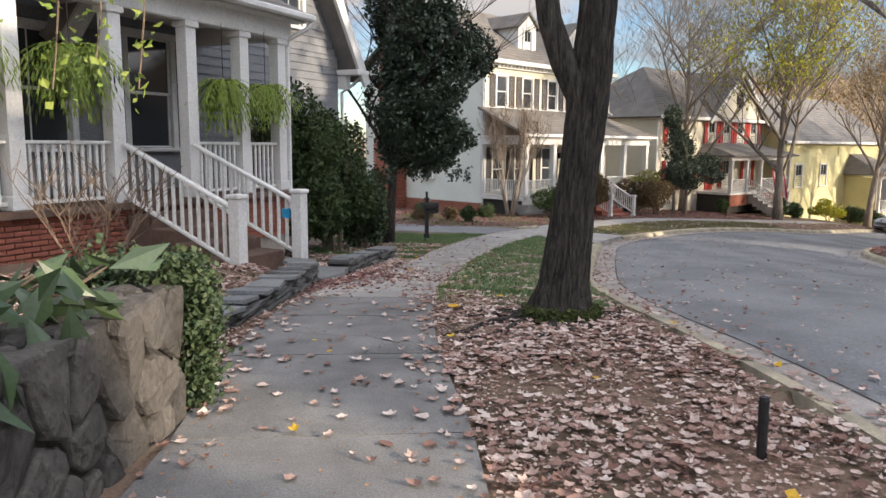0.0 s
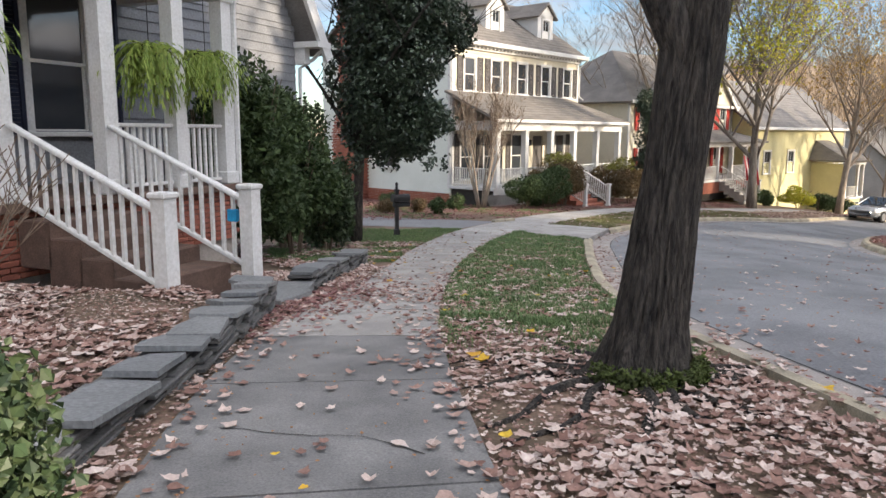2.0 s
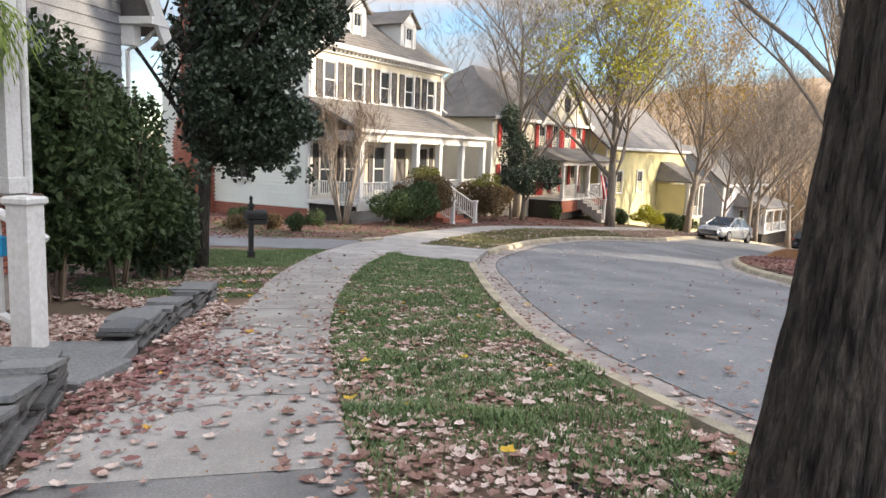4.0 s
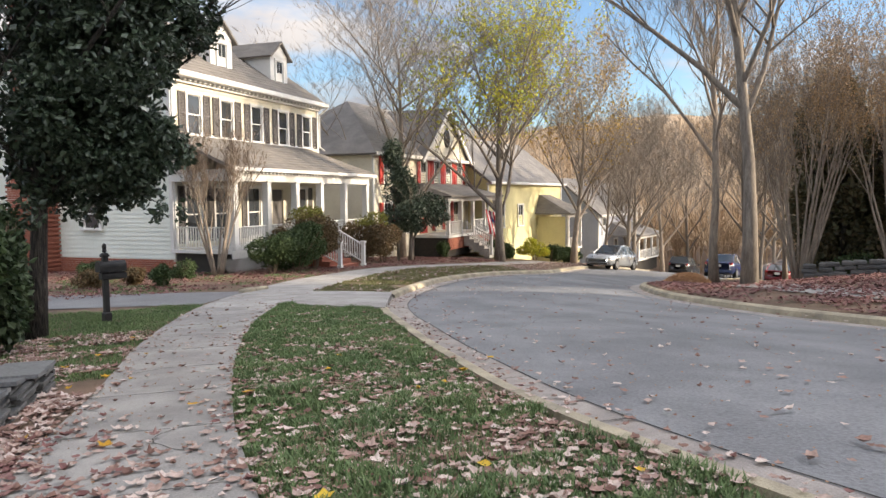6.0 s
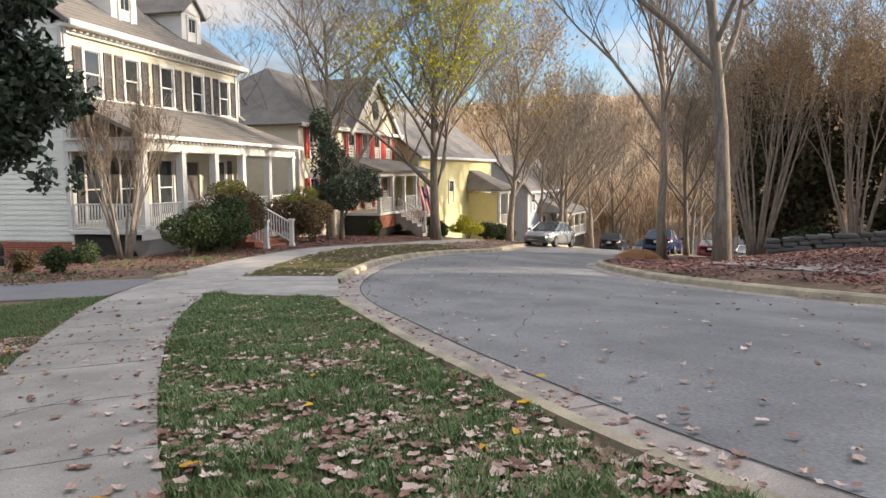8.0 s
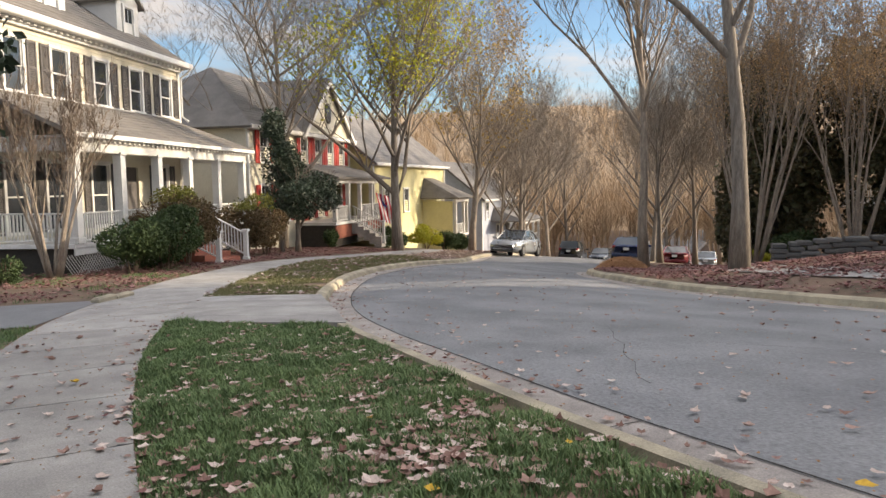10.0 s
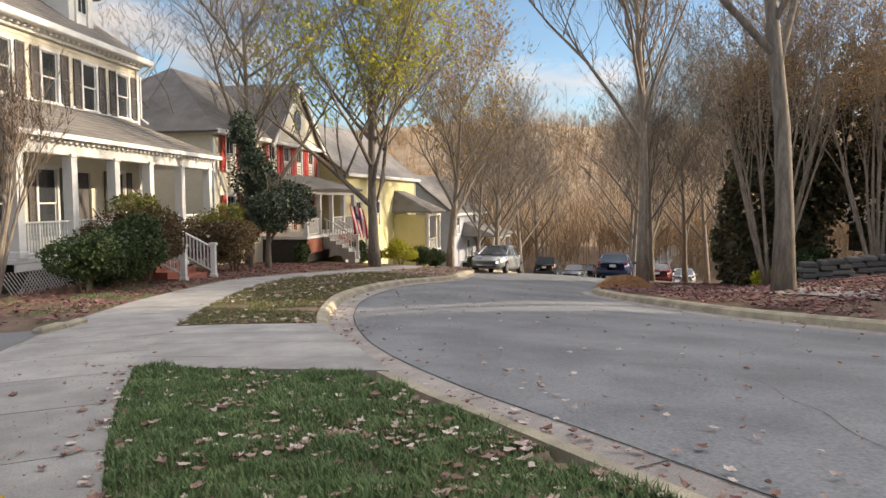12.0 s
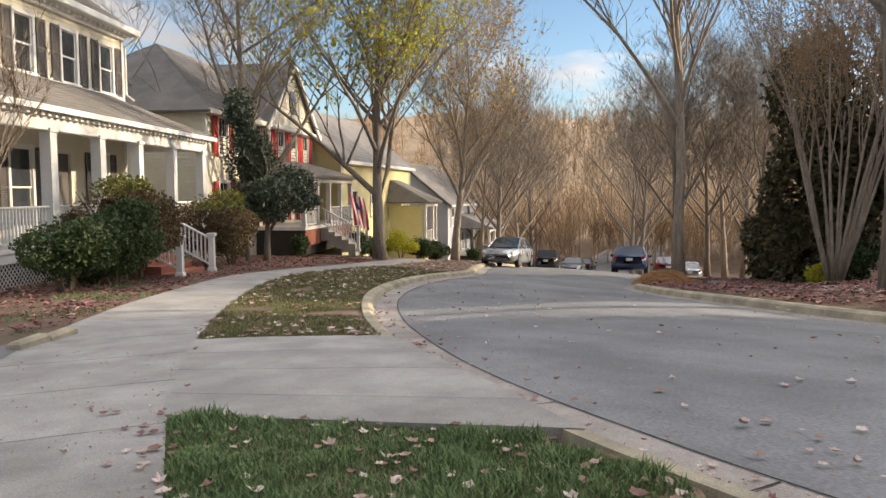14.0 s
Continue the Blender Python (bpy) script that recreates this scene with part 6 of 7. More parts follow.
for x, y in ((3.0, 27.9), (3.42, 28.35)):
    part("edging_stone", Mesh().box((x, y, ground_z(x, y) + 0.06), (0.6, 0.16, 0.16), 48, bevel=0.03), M_KERB, dk_)
# low dry-stone wall and walk on the far bank
fw = thing("stone_wall", "low grey dry-stone wall on the far bank", "wall", kind="structure")
rng = random.Random(130)
b = Mesh()
for k in range(4):
    s = 0.0
    while s < 9.0:
        w = rng.uniform(0.25, 0.55)
        x, y = 20.6 + 0.62 * s, 24.6 - 0.78 * s
        b.box((x, y, ground_z(x, y) + 0.08 + k * 0.15), (w * 0.95, 0.4, 0.14), -51.5, bevel=0.03)
        s += w
part("coursed_stone", b, M_SLATEI, fw)
fwalk = Mesh()
fl = offset(OPP, 1.9)[180:290]
fr = offset(OPP, 3.2)[180:290]
fwalk.add([(p[0], p[1], ground_z(*p) + 0.03) for a, c in zip(fl, fr) for p in (a, (a + c) / 2, c)], [(3 * i + j, 3 * i + j + 1, 3 * i + 4 + j, 3 * i + 3 + j) for i in range(len(fl) - 1) for j in range(2)])
tagged(part("pavement_far", fwalk, M_CONC), "narrow concrete pavement across the leafy bank", "pavement", kind="structure")


# ---- cars ----
def car(name, label, x, y, yaw, paint, suv=False, rear=False):
    """A parked car: x forwards in its own frame."""
    z = lz(x, y) - 0.12
    sx, sy = math.cos(radians(yaw)), math.sin(radians(yaw))
    pitch = -math.degrees(math.atan2(lz(x + sx, y + sy) - lz(x - sx, y - sy), 2))
    ob = thing(name, label, "car", pose(x, y, z, 0, pitch, yaw))
    k = 1.16 if suv else 1.0
    # stations: x, half width, sill, shoulder
    st = [(-2.22, 0.62, 0.42, 0.86), (-2.12, 0.78, 0.30, 0.95), (-1.6, 0.87, 0.26, 0.97), (-0.8, 0.89, 0.22, 0.95), (0.3, 0.89, 0.22, 0.93), (1.1, 0.88, 0.24, 0.90), (1.7, 0.86, 0.26, 0.82), (2.1, 0.76, 0.28, 0.72), (2.25, 0.58, 0.36, 0.60)]
    b, vs = Mesh(), []
    for X, hw, zs, zt in st:
        zs, zt = zs * (1.15 if suv else 1), zt * (1.14 if suv else 1)
        vs += [(X, -hw * 0.9, zs), (X, -hw, zs + 0.12), (X, -hw, zt - 0.22), (X, -hw * 0.965, zt - 0.06), (X, -hw * 0.86, zt), (X, hw * 0.86, zt), (X, hw * 0.965, zt - 0.06), (X, hw, zt - 0.22), (X, hw, zs + 0.12), (X, hw * 0.9, zs)]
    n = 10
    fs = [(i * n + j, i * n + (j + 1) % n, (i + 1) * n + (j + 1) % n, (i + 1) * n + j) for i in range(len(st) - 1) for j in range(n)]
    fs += [tuple(range(n)), tuple((len(st) - 1) * n + j for j in range(n - 1, -1, -1))]
    body = part("body", b.add(vs, fs), paint, ob, smooth=True)
    H = 1.68 if suv else 1.46
    base = 0.94 * (1.12 if suv else 1)
    roof_s = [(-2.0 if suv else -1.85, 0.74, base), (-1.75 if suv else -1.05, 0.60, H - 0.06), (-0.5, 0.60, H), (0.15, 0.59, H - 0.03), (1.1, 0.72, base)]
    g = Mesh()
    vs = []
    for X, hw, zz in roof_s:
        vs += [(X, -hw, zz), (X, hw, zz)]
    lower = [(X, s * 0.80, base - 0.04) for X in (-1.75, -1.05, -0.5, 0.15, 0.85) for s in (-1, 1)]
    g.add(vs + lower, [(0, 1, 3, 2), (6, 7, 9, 8), (0, 2, 12, 10), (2, 4, 14, 12), (4, 6, 16, 14), (6, 8, 18, 16), (1, 11, 13, 3), (3, 13, 15, 5), (5, 15, 17, 7), (7, 17, 19, 9)])
    part("glasshouse", g, M_CARGLS, ob, "tinted car windows")
    t = Mesh()
    r_ = [(X, hw, zz + 0.012) for X, hw, zz in roof_s[1:4]]
    t.add([(X, s * (hw + 0.015), zz) for X, hw, zz in r_ for s in (-1, 1)] + [(X, s * (hw + 0.03), zz - 0.06) for X, hw, zz in r_ for s in (-1, 1)], [(0, 1, 3, 2), (2, 3, 5, 4), (0, 2, 8, 6), (2, 4, 10, 8), (1, 7, 9, 3), (3, 9, 11, 5)])
    for s in (-1, 1):
        part("pillar", Mesh().tube([(roof_s[0][0] - 0.02, s * 0.75, base), (roof_s[1][0], s * 0.61, H - 0.07)], [0.045, 0.035], 5), paint, ob)
        part("pillar", Mesh().tube([(roof_s[4][0] + 0.02, s * 0.74, base), (roof_s[3][0], s * 0.61, H - 0.05)], [0.035, 0.03], 5), paint, ob)
        part("pillar", Mesh().tube([(-0.38, s * 0.81, base), (-0.42, s * 0.61, H - 0.02)], [0.035, 0.03], 5), paint, ob)
    part("roof", t, paint, ob)
    for X in (-1.35, 1.37):
        for s in (-1, 1):
            wh = part("wheel", Mesh().tube([(0, -0.1, 0), (0, -0.085, 0), (0, 0.085, 0), (0, 0.1, 0)], [0.27, 0.325, 0.325, 0.27], 20), M_TYRE, ob, m=pose(X, s * 0.80, 0.325))
            rm = Mesh().tube([(0, s * 0.09, 0), (0, s * 0.108, 0)], [0.21, 0.2], 16)
            for q in range(5):
                a = q * 1.2566
                rm.box((0, 0, 0), (0.05, 0.02, 0.17), m=Matrix.Translation((0.1 * math.sin(a), s * 0.112, 0.1 * math.cos(a))) @ pose(0, 0, 0, 0, math.degrees(a), 0))
            part("rim", rm, M_RIM, wh)
    up = 1.14 if suv else 1.0
    for s in (-1, 1):
        part("headlight", Mesh().box((2.02, s * 0.62, 0.66 * up), (0.22, 0.30, 0.13), s * -22, bevel=0.03), M_LAMP, ob)
        part("tail_light", Mesh().box((-2.13, s * 0.64, 0.84 * up), (0.14, 0.26, 0.14), s * 18, bevel=0.02), M_TAIL, ob)
        part("mirror", Mesh().box((0.78, s * 0.98, 1.0 * up), (0.12, 0.2, 0.13), bevel=0.03), paint, ob)
        part("door_handle", Mesh().box((-0.35, s * 0.895, 0.80 * up), (0.16, 0.025, 0.03), bevel=0.006), M_RIM, ob)
    part("grille", Mesh().box((2.2, 0, 0.56 * up), (0.08, 0.95, 0.10), bevel=0.01).box((2.19, 0, 0.36 * up), (0.08, 1.2, 0.12), bevel=0.01), M_BLACK, ob)
    part("number_plate", Mesh().box((-2.235, 0, 0.72 * up), (0.02, 0.32, 0.15)), M_PLATE, ob)
    part("bumper", Mesh().box((-2.14, 0, 0.40 * up), (0.2, 1.5, 0.18), bevel=0.04), paint if not suv else M_BLACK, ob)
    return ob


car("car", "silver saloon car parked at the kerb", 27.1, 43.5, 210, M_SILVER)
car("car", "black sport utility car parked facing away", 43.0, 54.6, 34, M_CARBLK, suv=True)
car("car", "dark grey saloon car parked down the street", 50.8, 58.6, 212, M_CARGRY)
car("car", "dark saloon car far down the street", 57.5, 62.6, 32, M_CARBLK)
car("car", "dark blue saloon car parked facing away", 33.6, 40.9, 33, M_CARBLU)
car("car", "dark red saloon car beyond the trees", 41.5, 43.6, 33, M_CARRED)
car("car", "pale saloon car half hidden beyond the trees", 50.5, 47.5, 33, M_SILVER)

# ---- distance ----
hill = Mesh()
nA, nR = 90, 7
vs = []
for i in range(nA + 1):
    a = radians(-75 + 200 * i / nA)          # clockwise from +y
    for j in range(nR):
        d = 135 + 42 * j
        h = -9 + 58 * (j / (nR - 1)) ** 0.8 * (0.70 + 0.12 * math.sin(a * 3.0 - 1.0) + 0.05 * math.sin(a * 11)) if a > 0.2 else -9 + 13 * j / (nR - 1)
        vs.append((d * math.sin(a), 18 + d * math.cos(a), h + random.Random(i * 31 + j).uniform(-1.2, 1.2)))
hill.add(vs, [(i * nR + j, (i + 1) * nR + j, (i + 1) * nR + j + 1, i * nR + j + 1) for i in range(nA) for j in range(nR - 1)])
tagged(part("backdrop_hill", hill, M_HILL, smooth=True), "brown wooded hillside behind the houses", "hill", kind="structure")
rw = np.random.default_rng(140)
NT = 2500
a_ = np.radians(rw.uniform(6, 84, NT))
d_ = np.where(rw.random(NT) < 0.75, rw.uniform(78, 330, NT), rw.uniform(72, 130, NT))
tx_, ty_ = d_ * np.sin(a_), 18 + d_ * np.cos(a_)
tz_ = np.where(d_ < 135, land(np.minimum(tx_, 60), ty_) - 1.0, -9 + 58 * np.clip((d_ - 135) / 252, 0, 1) ** 0.8 * (0.70 + 0.12 * np.sin(a_ * 3.0 - 1.0)) - 1.5)
th_ = rw.uniform(7, 14, NT)


def twig_faces(p, q, w):
    """Slim triangles from points p to points q."""
    v = q - p
    s_ = np.stack([-v[..., 1], v[..., 0], 0 * v[..., 0]], -1)
    s_ /= np.linalg.norm(s_, axis=-1, keepdims=True) + 1e-6
    return np.stack([p + s_ * w, p - s_ * w, q], -2).reshape(-1, 3, 3)


foot = np.stack([tx_, ty_, tz_], -1)
top = foot + np.stack([rw.normal(0, 0.6, NT), rw.normal(0, 0.6, NT), th_ * 0.8], -1)
tris = [twig_faces(foot, top, 0.08)]
K = 36
u_ = rw.normal(0, 1, (NT, K, 3))
u_ /= np.linalg.norm(u_, axis=-1, keepdims=True)
u_[..., 2] = np.abs(u_[..., 2]) * 1.15 - 0.25
rad_ = rw.uniform(0.7, 1.0, (NT, K, 1))
tip_ = foot[:, None] + np.stack([0 * th_, 0 * th_, 0.56 * th_], -1)[:, None] + u_ * rad_ * np.stack([0.27 * th_, 0.27 * th_, 0.40 * th_], -1)[:, None]
root_ = foot[:, None] + (top - foot)[:, None] * rw.uniform(0.3, 0.85, (NT, K, 1))
root_[..., 2] = np.minimum(root_[..., 2], tip_[..., 2] - 0.1)
tris.append(twig_faces(root_, tip_, 0.045))
for _ in range(4):
    m_ = root_ + (tip_ - root_) * rw.uniform(0.25, 0.9, (NT, K, 1))
    n_ = m_ + (tip_ - root_) * 0.3 + rw.normal(0, 1, (NT, K, 3)) * (0.085 * th_)[:, None, None]
    tris.append(twig_faces(m_, n_, 0.03))
V = np.concatenate(tris)
me = bpy.data.meshes.new("far_woods")
me.from_pydata(V.reshape(-1, 3).tolist(), [], np.arange(len(V) * 3).reshape(-1, 3).tolist())
me.materials.append(M_FARTWIG)
tagged(new("far_woods", me), "bare brown winter woods on the hillside", "woods", kind="stuff")

# ---- grass and fallen leaves ----
def region_random(rng, count, keep, x0, x1, y0, y1):
    P = np.stack([rng.uniform(x0, x1, count), rng.uniform(y0, y1, count)], 1)
    return P[keep(P)]


def dist(line, P):
    return side_of(line[::3], P[:, 0], P[:, 1])


def heights(P):
    i = np.clip(np.searchsorted(gx, P[:, 0]) - 1, 0, nx - 2)
    j = np.clip(np.searchsorted(gy, P[:, 1]) - 1, 0, ny - 2)
    fx, fy = (P[:, 0] - gx[i]) / (gx[i + 1] - gx[i]), (P[:, 1] - gy[j]) / (gy[j + 1] - gy[j])
    return (GZZ[j, i] * (1 - fx) + GZZ[j, i + 1] * fx) * (1 - fy) + (GZZ[j + 1, i] * (1 - fx) + GZZ[j + 1, i + 1] * fx) * fy


def blades(name, P, h, label, mat, seed):
    rg = np.random.default_rng(seed)
    n = len(P)
    z = heights(P)
    a, ln = rg.uniform(0, 6.28, n), h * rg.uniform(0.5, 1.3, n) * np.clip(1 + 1.1 * patch(P, 3.5, 5.0), 0.45, 1.9)
    dx, dy = np.cos(a), np.sin(a)
    w = 0.0032 + 0.002 * rg.random(n)
    bend = ln * rg.uniform(0.2, 0.9, n)
    V = np.empty((n, 5, 3))
    V[:, 0] = np.stack([P[:, 0] - dy * w, P[:, 1] + dx * w, z - 0.01], 1)
    V[:, 1] = np.stack([P[:, 0] + dy * w, P[:, 1] - dx * w, z - 0.01], 1)
    V[:, 2] = np.stack([P[:, 0] + dx * bend * 0.3 + dy * w, P[:, 1] + dy * bend * 0.3 - dx * w, z + ln * 0.6], 1)
    V[:, 3] = np.stack([P[:, 0] + dx * bend * 0.3 - dy * w, P[:, 1] + dy * bend * 0.3 + dx * w, z + ln * 0.6], 1)
    V[:, 4] = np.stack([P[:, 0] + dx * bend, P[:, 1] + dy * bend, z + ln], 1)
    o = np.arange(n)[:, None] * 5
    F = np.concatenate([o + [0, 1, 2], o + [0, 2, 3], o + [3, 2, 4]])
    me = bpy.data.meshes.new(name)
    me.from_pydata(V.reshape(-1, 3).tolist(), [], F.tolist())
    me.materials.append(mat)
    tagged(new(name, me), label, "grass", kind="stuff")


def fallen(name, P, z, size, label, mat, seed):
    """Curled lobed leaves lying flat."""
    rg = np.random.default_rng(seed)
    n = len(P)
    a = rg.uniform(0, 6.28, n)
    s = size * rg.uniform(0.55, 1.35, n)
    lobes = np.array([(0, 1.0), (0.5, 0.66), (1.15, 0.9), (1.8, 0.62), (2.5, 0.72), (3.14, 0.62), (3.78, 0.72), (4.48, 0.62), (5.13, 0.9), (5.78, 0.66)])
    k = len(lobes)
    V = np.empty((n, k + 1, 3))
    tx, ty = rg.normal(0, 0.22, n), rg.normal(0, 0.22, n)
    curl = rg.uniform(-0.1, 0.55, n)
    V[:, 0] = np.stack([P[:, 0], P[:, 1], z + 0.006], 1)
    wide = rg.uniform(0.6, 1.0, n)
    for i, (t, r) in enumerate(lobes):
        rr = r * rg.uniform(0.8, 1.15, n)
        lx, ly = s * rr * math.cos(t), s * rr * math.sin(t) * wide
        x, y = lx * np.cos(a) - ly * np.sin(a), lx * np.sin(a) + ly * np.cos(a)
        V[:, i + 1] = np.stack([P[:, 0] + x, P[:, 1] + y, z + 0.008 + np.abs(tx * x + ty * y) + curl * (x * x + y * y) / s], 1)
    o = np.arange(n)[:, None] * (k + 1)
    F = np.concatenate([o + [0, 1 + i, 1 + (i + 1) % k] for i in range(k)])
    me = bpy.data.meshes.new(name)
    me.from_pydata(V.reshape(-1, 3).tolist(), [], F.tolist())
    me.materials.append(mat)
    tagged(new(name, me), label, "leaves", kind="stuff")


rg = np.random.default_rng(7)


def patch(P, s=1.0, o=0.0):
    return np.array([noise.noise(Vector((p[0] * s + o, p[1] * s, 0.3))) for p in P])


def verge(P):
    return (dist(SW_R, P) > 0.03) & (dist(KERB, P) < -0.02)


apron_c = np.mean(ap, axis=0)


def off_apron(P):
    return ~((P[:, 1] > 23.38 - 1.573 * (P[:, 0] - 2.92)) & (P[:, 1] < 26.6 - 0.875 * (P[:, 0] - 4.45)))


P = region_random(rg, 420000, lambda P: verge(P) & off_apron(P), 0, 5.6, 7.6, 24)
P = P[patch(P, 1.1) * 0.5 + rg.normal(0, 0.12, len(P)) + 0.07 * (P[:, 1] - 9.8) > -0.16]
blades("grass", P, 0.055, "short green lawn grass on the verge", M_GRASS, 1)
P = region_random(rg, 260000, lambda P: verge(P) & off_apron(P) & (P[:, 1] > 24.6), 4.2, 17, 24.6, 39)
blades("grass", P[patch(P, 0.8) > -0.42], 0.05, "thin dry grass on the far verge", M_DRYGRASS, 2)
P = region_random(rg, 60000, lambda P: (dist(SW_L, P) < -0.03) & (P[:, 0] > -3.2), -3.2, 1.6, 15.8, 24.6)
blades("grass", P, 0.05, "short lawn beside the drive", M_GRASS, 3)
P = region_random(rg, 30000, lambda P: (dist(SW_L, P) < -0.1) & (patch(P, 0.9) > 0.1), -2, 7, 29, 36)
blades("grass", P, 0.06, "tufts of green ground cover in the bed", M_GRASS, 4)

P = region_random(rg, 110000, lambda P: verge(P) & off_apron(P), 0, 8, 0.5, 26)
fade = np.interp(P[:, 1], [7.0, 9.0, 14.0, 17.5, 20.5], [0.62, 0.60, 0.56, 0.32, 0.08])
P = P[(rg.random(len(P)) < fade * (0.6 + 1.3 * (patch(P, 1.4) + 0.12)))]
fallen("fallen_leaves", P, heights(P) + 0.012 + 0.02 * rg.random(len(P)), 0.043, "brown and pink fallen leaves over the verge", M_LEAF, 11)
P = region_random(rg, 22000, lambda P: (dist(SW_L, P) > 0) & (dist(SW_R, P) < 0), -2, 3, 0.5, 24)
d = np.minimum(dist(SW_L, P), -dist(SW_R, P))
P = P[rg.random(len(P)) < np.clip(0.9 * np.exp(-d / 0.12) + 0.08 + 0.75 * np.exp(-((P[:, 1] - 11.2) / 1.3) ** 2) * (d < 0.7), 0, 1) * np.clip(1.2 - P[:, 1] / 26, 0.15, 1)]
fallen("fallen_leaves", P, land(P[:, 0], P[:, 1]) + 0.018, 0.045, "scattered fallen leaves on the pavement", M_LEAF, 12)
P = region_random(rg, 60000, lambda P: (dist(SW_L, P) < 0.02) & (P[:, 0] > -4.3) & (P[:, 1] < 20), -4.3, 0.3, 4.7, 20)
near_wall = (np.abs(side_of(W1, P[:, 0], P[:, 1]) + 0.18) < 0.24) | (np.abs(side_of(W2, P[:, 0], P[:, 1]) + 0.18) < 0.22)
P = P[~near_wall & (rg.random(len(P)) < 0.38 + 1.2 * patch(P, 1.2))]
fallen("fallen_leaves", P, heights(P) + 0.012 + 0.02 * rg.random(len(P)), 0.05, "brown fallen leaves in the garden beds", M_LEAF, 13)
P = region_random(rg, 60000, lambda P: (dist(KERB, P) > 0.2) & (dist(OPP, P) < 0), 2, 16, 0, 34)
d = dist(KERB, P)
P = P[rg.random(len(P)) < np.clip(1.1 * np.exp(-(d - 0.2) / 0.38) * np.clip(1.35 - P[:, 1] / 18, 0.12, 1) + 0.03 * np.clip(1.3 - P[:, 1] / 40, 0, 1), 0, 1)]
dd = np.clip((dist(KERB, P) - 0.62) / 8.0, 0, 1)
fallen("fallen_leaves", P, land(P[:, 0], P[:, 1]) - 0.118 + 0.09 * np.sin(np.pi * dd), 0.045, "fallen leaves along the gutter and street", M_LEAF, 14)
P = region_random(rg, 50000, lambda P: dist(OPP, P) > 0.25, 11, 32, 13, 34)
P = P[rg.random(len(P)) < 0.6 + patch(P, 0.7)]
fallen("fallen_leaves", P, heights(P) + 0.015 + 0.03 * rg.random(len(P)), 0.075, "deep russet leaf litter on the far bank", M_LEAF_R, 15)
P = region_random(rg, 40000, lambda P: (dist(SW_L, P) < -0.05) & (P[:, 1] > 28.6 + 0.2 * P[:, 0]), -4, 20, 28.5, 48)
P = P[rg.random(len(P)) < 0.6 + patch(P, 0.8)]
fallen("fallen_leaves", P, heights(P) + 0.012 + 0.02 * rg.random(len(P)), 0.07, "reddish brown leaf litter in the beds before the house", M_LEAF_R, 16)
P = region_random(rg, 30000, lambda P: verge(P) & off_apron(P) & (P[:, 1] > 24.6), 4.2, 32, 24.6, 50)
P = P[rg.random(len(P)) < 0.35 + patch(P, 0.8) + 0.02 * (P[:, 1] - 30)]
fallen("fallen_leaves", P, heights(P) + 0.012 + 0.02 * rg.random(len(P)), 0.07, "leaf litter under the street trees", M_LEAF, 17)
P = region_random(rg, 60, lambda P: (dist(KERB, P) < 0.4) & (P[:, 0] > -1.3), -1.3, 5, 2, 20)
fallen("yellow_leaves", P, np.maximum(heights(P), land(P[:, 0], P[:, 1])) + 0.03, 0.055, "bright yellow fallen leaves", M_LEAF_Y, 18)
P = region_random(rg, 26000, lambda P: (dist(SW_L, P) > 0) & (dist(SW_R, P) < 0), -2, 4, 0.5, 27)
d = np.minimum(dist(SW_L, P), -dist(SW_R, P))
P = P[rg.random(len(P)) < 0.12 + 0.8 * np.exp(-d / 0.1)]
fallen("leaf_crumbs", P, land(P[:, 0], P[:, 1]) + 0.016, 0.012, "crumbled leaf bits and grit on the pavement", M_STRAW, 19)
P = region_random(rg, 26000, lambda P: (dist(KERB, P) > 0.24) & (dist(OPP, P) < -0.3), 2, 14, 3, 30)
dd = np.clip((dist(KERB, P) - 0.62) / 8.0, 0, 1)
P2 = rg.random(len(P)) < 0.10 + 0.8 * np.exp(-dist(KERB, P) / 0.3)
fallen("leaf_crumbs", P[P2], (land(P[:, 0], P[:, 1]) - 0.116 + 0.09 * np.sin(np.pi * dd))[P2], 0.014, "leaf crumbs and grit on the street", M_STRAW, 20)
P = region_random(rg, 60000, lambda P: verge(P) | ((dist(SW_L, P) < 0.0) & (P[:, 0] < -1.2) & (P[:, 1] > 4.8)), -3.8, 3, 0.5, 12)
fallen("leaf_crumbs", P, heights(P) + 0.008, 0.018, "broken leaf bits over the soil", M_LEAF, 21)
P = region_random(rg, 5000, lambda P: (dist(KERB, P) < 0.24) & (dist(KERB, P) > -0.1), 1.5, 3.2, 0.5, 16)
P = P[rg.random(len(P)) < np.interp(P[:, 1], [3, 9, 14], [1.0, 0.5, 0.12])]
fallen("fallen_leaves", P, land(P[:, 0], P[:, 1]) + 0.02, 0.042, "fallen leaves lying over the kerb", M_LEAF, 22)
# dark red leaves drifted against the pavement edge, the apron and the kerb
P = region_random(rg, 9000, lambda P: (dist(SW_L, P) > -0.25) & (dist(SW_R, P) < 0), -2, 1, 7.5, 14)
d = dist(SW_L, P)
P = P[rg.random(len(P)) < 0.95 * np.exp(-np.maximum(d, 0) / 0.24) * np.exp(-((P[:, 1] - 10.8) / 1.7) ** 2)]
fallen("fallen_leaves", P, np.maximum(heights(P), land(P[:, 0], P[:, 1]) + 0.012) + 0.01 + 0.02 * rg.random(len(P)), 0.042, "dark red leaves drifted beside the slate wall", M_LEAF_R, 23)
P = region_random(rg, 30000, lambda P: (np.abs(dist(SW_R, P)) < 0.3) & (P[:, 1] > 5) | ((dist(KERB, P) > 0.22) & (dist(KERB, P) < 0.8)), -1, 9, 5, 30)
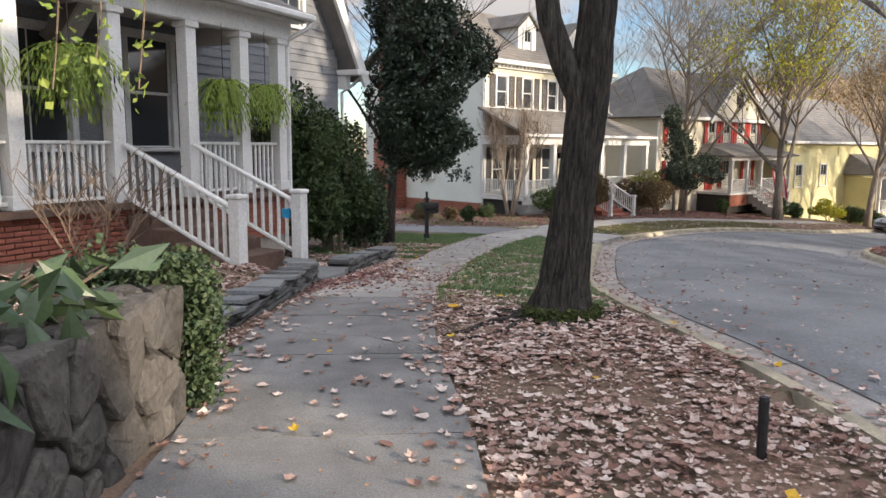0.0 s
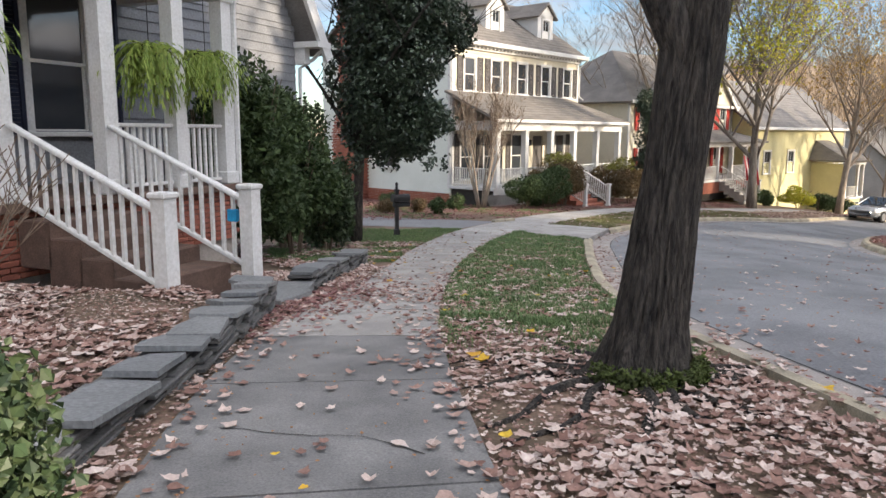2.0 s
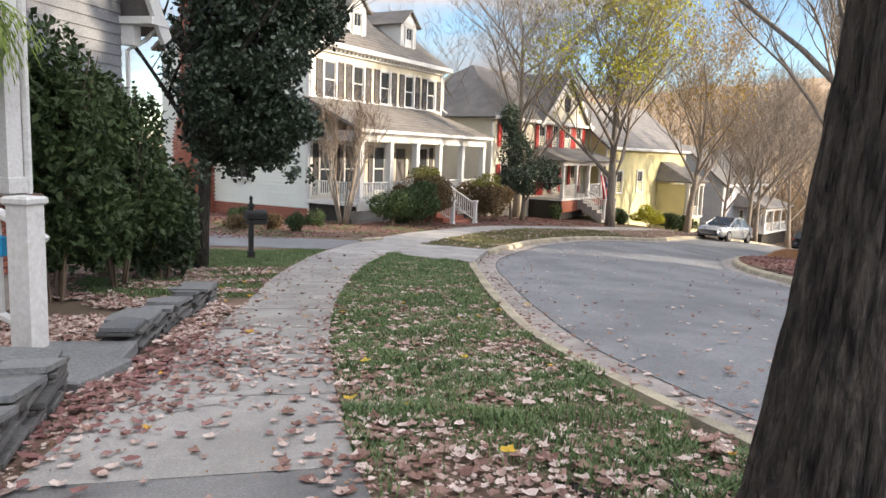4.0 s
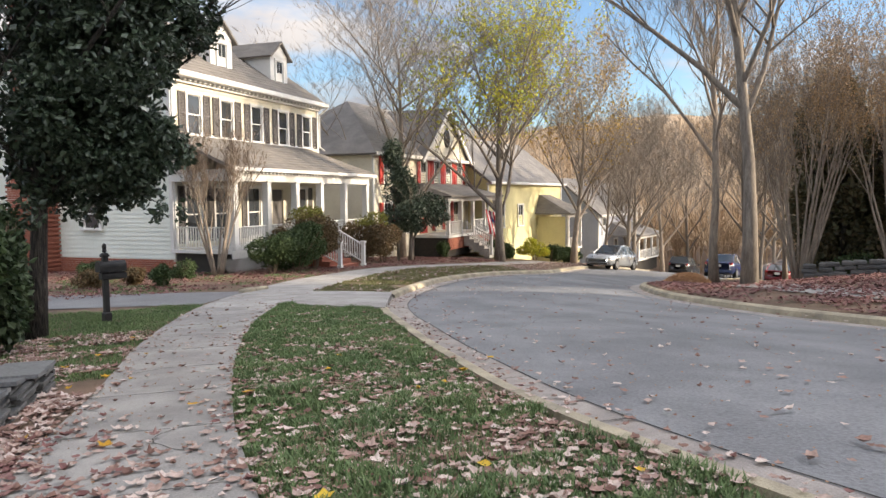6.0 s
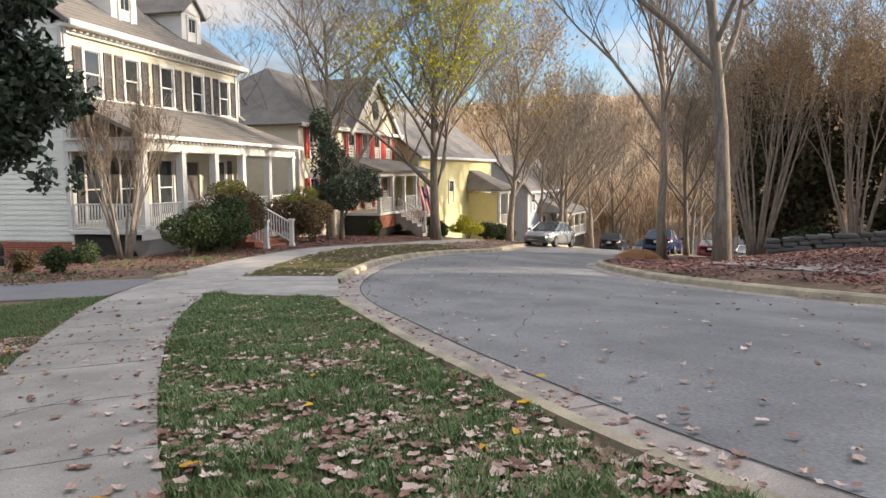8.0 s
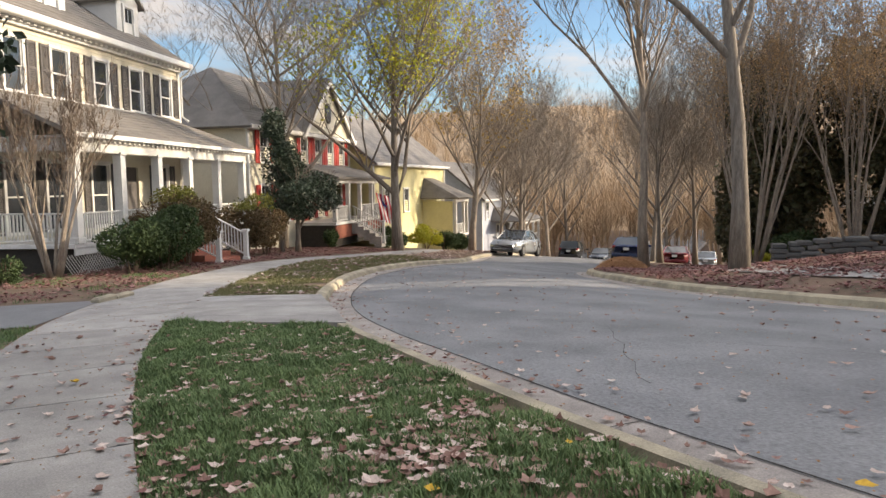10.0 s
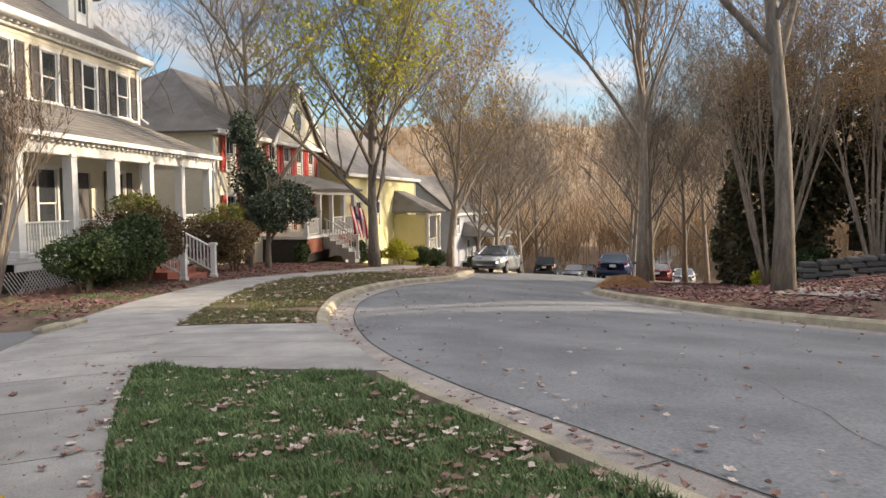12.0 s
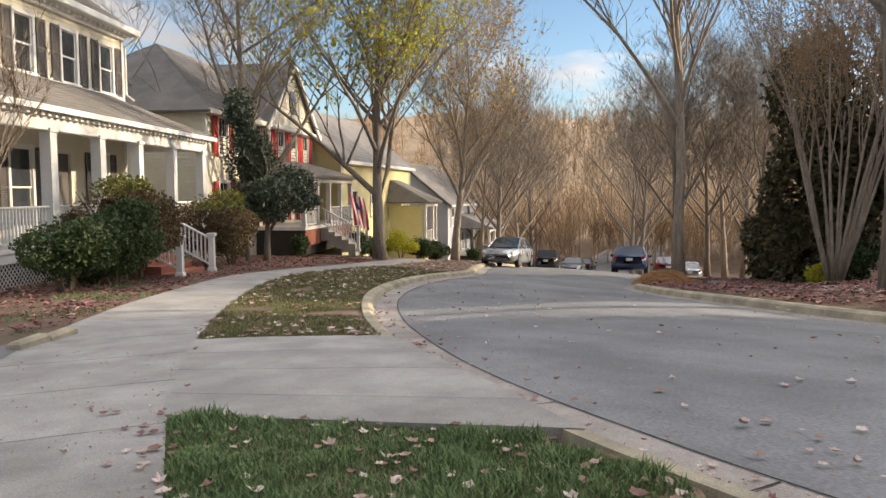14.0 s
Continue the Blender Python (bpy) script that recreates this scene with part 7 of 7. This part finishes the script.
d = np.minimum(np.abs(dist(SW_R, P)) / 0.07, np.abs(dist(KERB, P) - 0.26) / 0.2)
P = P[rg.random(len(P)) < 0.7 * np.exp(-d) * np.clip(0.55 + 1.6 * patch(P, 0.9, 3.0), 0.05, 1)]
on_kerb = dist(KERB, P) > 0.2
fallen("fallen_leaves", P, np.where(on_kerb, land(P[:, 0], P[:, 1]) - 0.11, np.maximum(heights(P), land(P[:, 0], P[:, 1]) + 0.016) + 0.006), 0.036, "dark red leaves along the pavement edge and gutter", M_LEAF_R, 24)
# hairline cracks in the pavement
rng = random.Random(160)
crk = Mesh()
for x, y, a, n in ((-1.1, 6.1, 0.2, 9), (-0.9, 9.6, 0.1, 8), (-0.6, 10.6, -0.2, 10), (0.1, 12.2, 2.9, 8), (0.2, 5.2, 2.6, 6), (0.5, 16.2, 2.8, 7), (-0.2, 7.4, 0.6, 6)):
    p = np.array((x, y))
    for k in range(n):
        a += rng.uniform(-0.45, 0.45)
        q = p + np.array((math.cos(a), math.sin(a))) * 0.12
        w = np.array((-math.sin(a), math.cos(a))) * rng.uniform(0.002, 0.005)
        crk.add([(v[0], v[1], lz(*v) + 0.0175) for v in (p - w, q - w, q + w, p + w)], [(0, 1, 2, 3)])
        p = q
tagged(part("pavement_crack", crk, M_DARKGAP), "thin dark cracks across the pavement slabs", "crack", kind="stuff")
road_crk = Mesh()
for x, y, a, n in ((6.0, 27.2, 0.45, 26), (4.6, 16.5, 0.9, 22), (7.8, 19.5, 0.2, 24), (6.0, 12.5, 1.4, 26), (9.5, 27.5, 0.7, 18)):
    p = np.array((x, y))
    for k in range(n):
        a += rng.uniform(-0.3, 0.3)
        q = p + np.array((math.cos(a), math.sin(a))) * 0.2
        w = np.array((-math.sin(a), math.cos(a))) * rng.uniform(0.0015, 0.004)
        hz_ = [-0.135 + 0.09 * math.sin(math.pi * min(1, max(0, (side_of(KERB[::3], np.array([v[0]]), np.array([v[1]]))[0] - 0.62) / 7.6))) + 0.012 for v in (p, q)]
        road_crk.add([(v[0], v[1], lz(*v) + h) for v, h in ((p - w, hz_[0]), (q - w, hz_[1]), (q + w, hz_[1]), (p + w, hz_[0]))], [(0, 1, 2, 3)])
        p = q
tagged(part("road_crack", road_crk, M_DARKGAP), "thin dark cracks wandering over the asphalt", "crack", kind="stuff")
# heap of pine straw and leaves at the far corner
b = Mesh()
rng = random.Random(150)
for _ in range(9000):
    a, r = rng.uniform(0, 6.28), rng.random() ** 0.6
    x, y = 1.5 * r * math.cos(a), 0.9 * r * math.sin(a)
    z = 0.42 * (1 - r * r) + rng.uniform(-0.02, 0.05)
    t, L = rng.uniform(0, 6.28), rng.uniform(0.1, 0.25)
    b.add([(x, y, z), (x + math.cos(t) * L, y + math.sin(t) * L, z + rng.uniform(-0.05, 0.05)), (x + 0.02, y + 0.02, z + 0.012)], [(0, 1, 2)])
tagged(part("leaf_heap", b, M_STRAW, m=pose(21.6, 31.3, ground_z(21.6, 31.3) - 0.02, 0, 0, 35)), "heap of orange pine straw and raked leaves by the kerb", "leaf heap", kind="stuff")
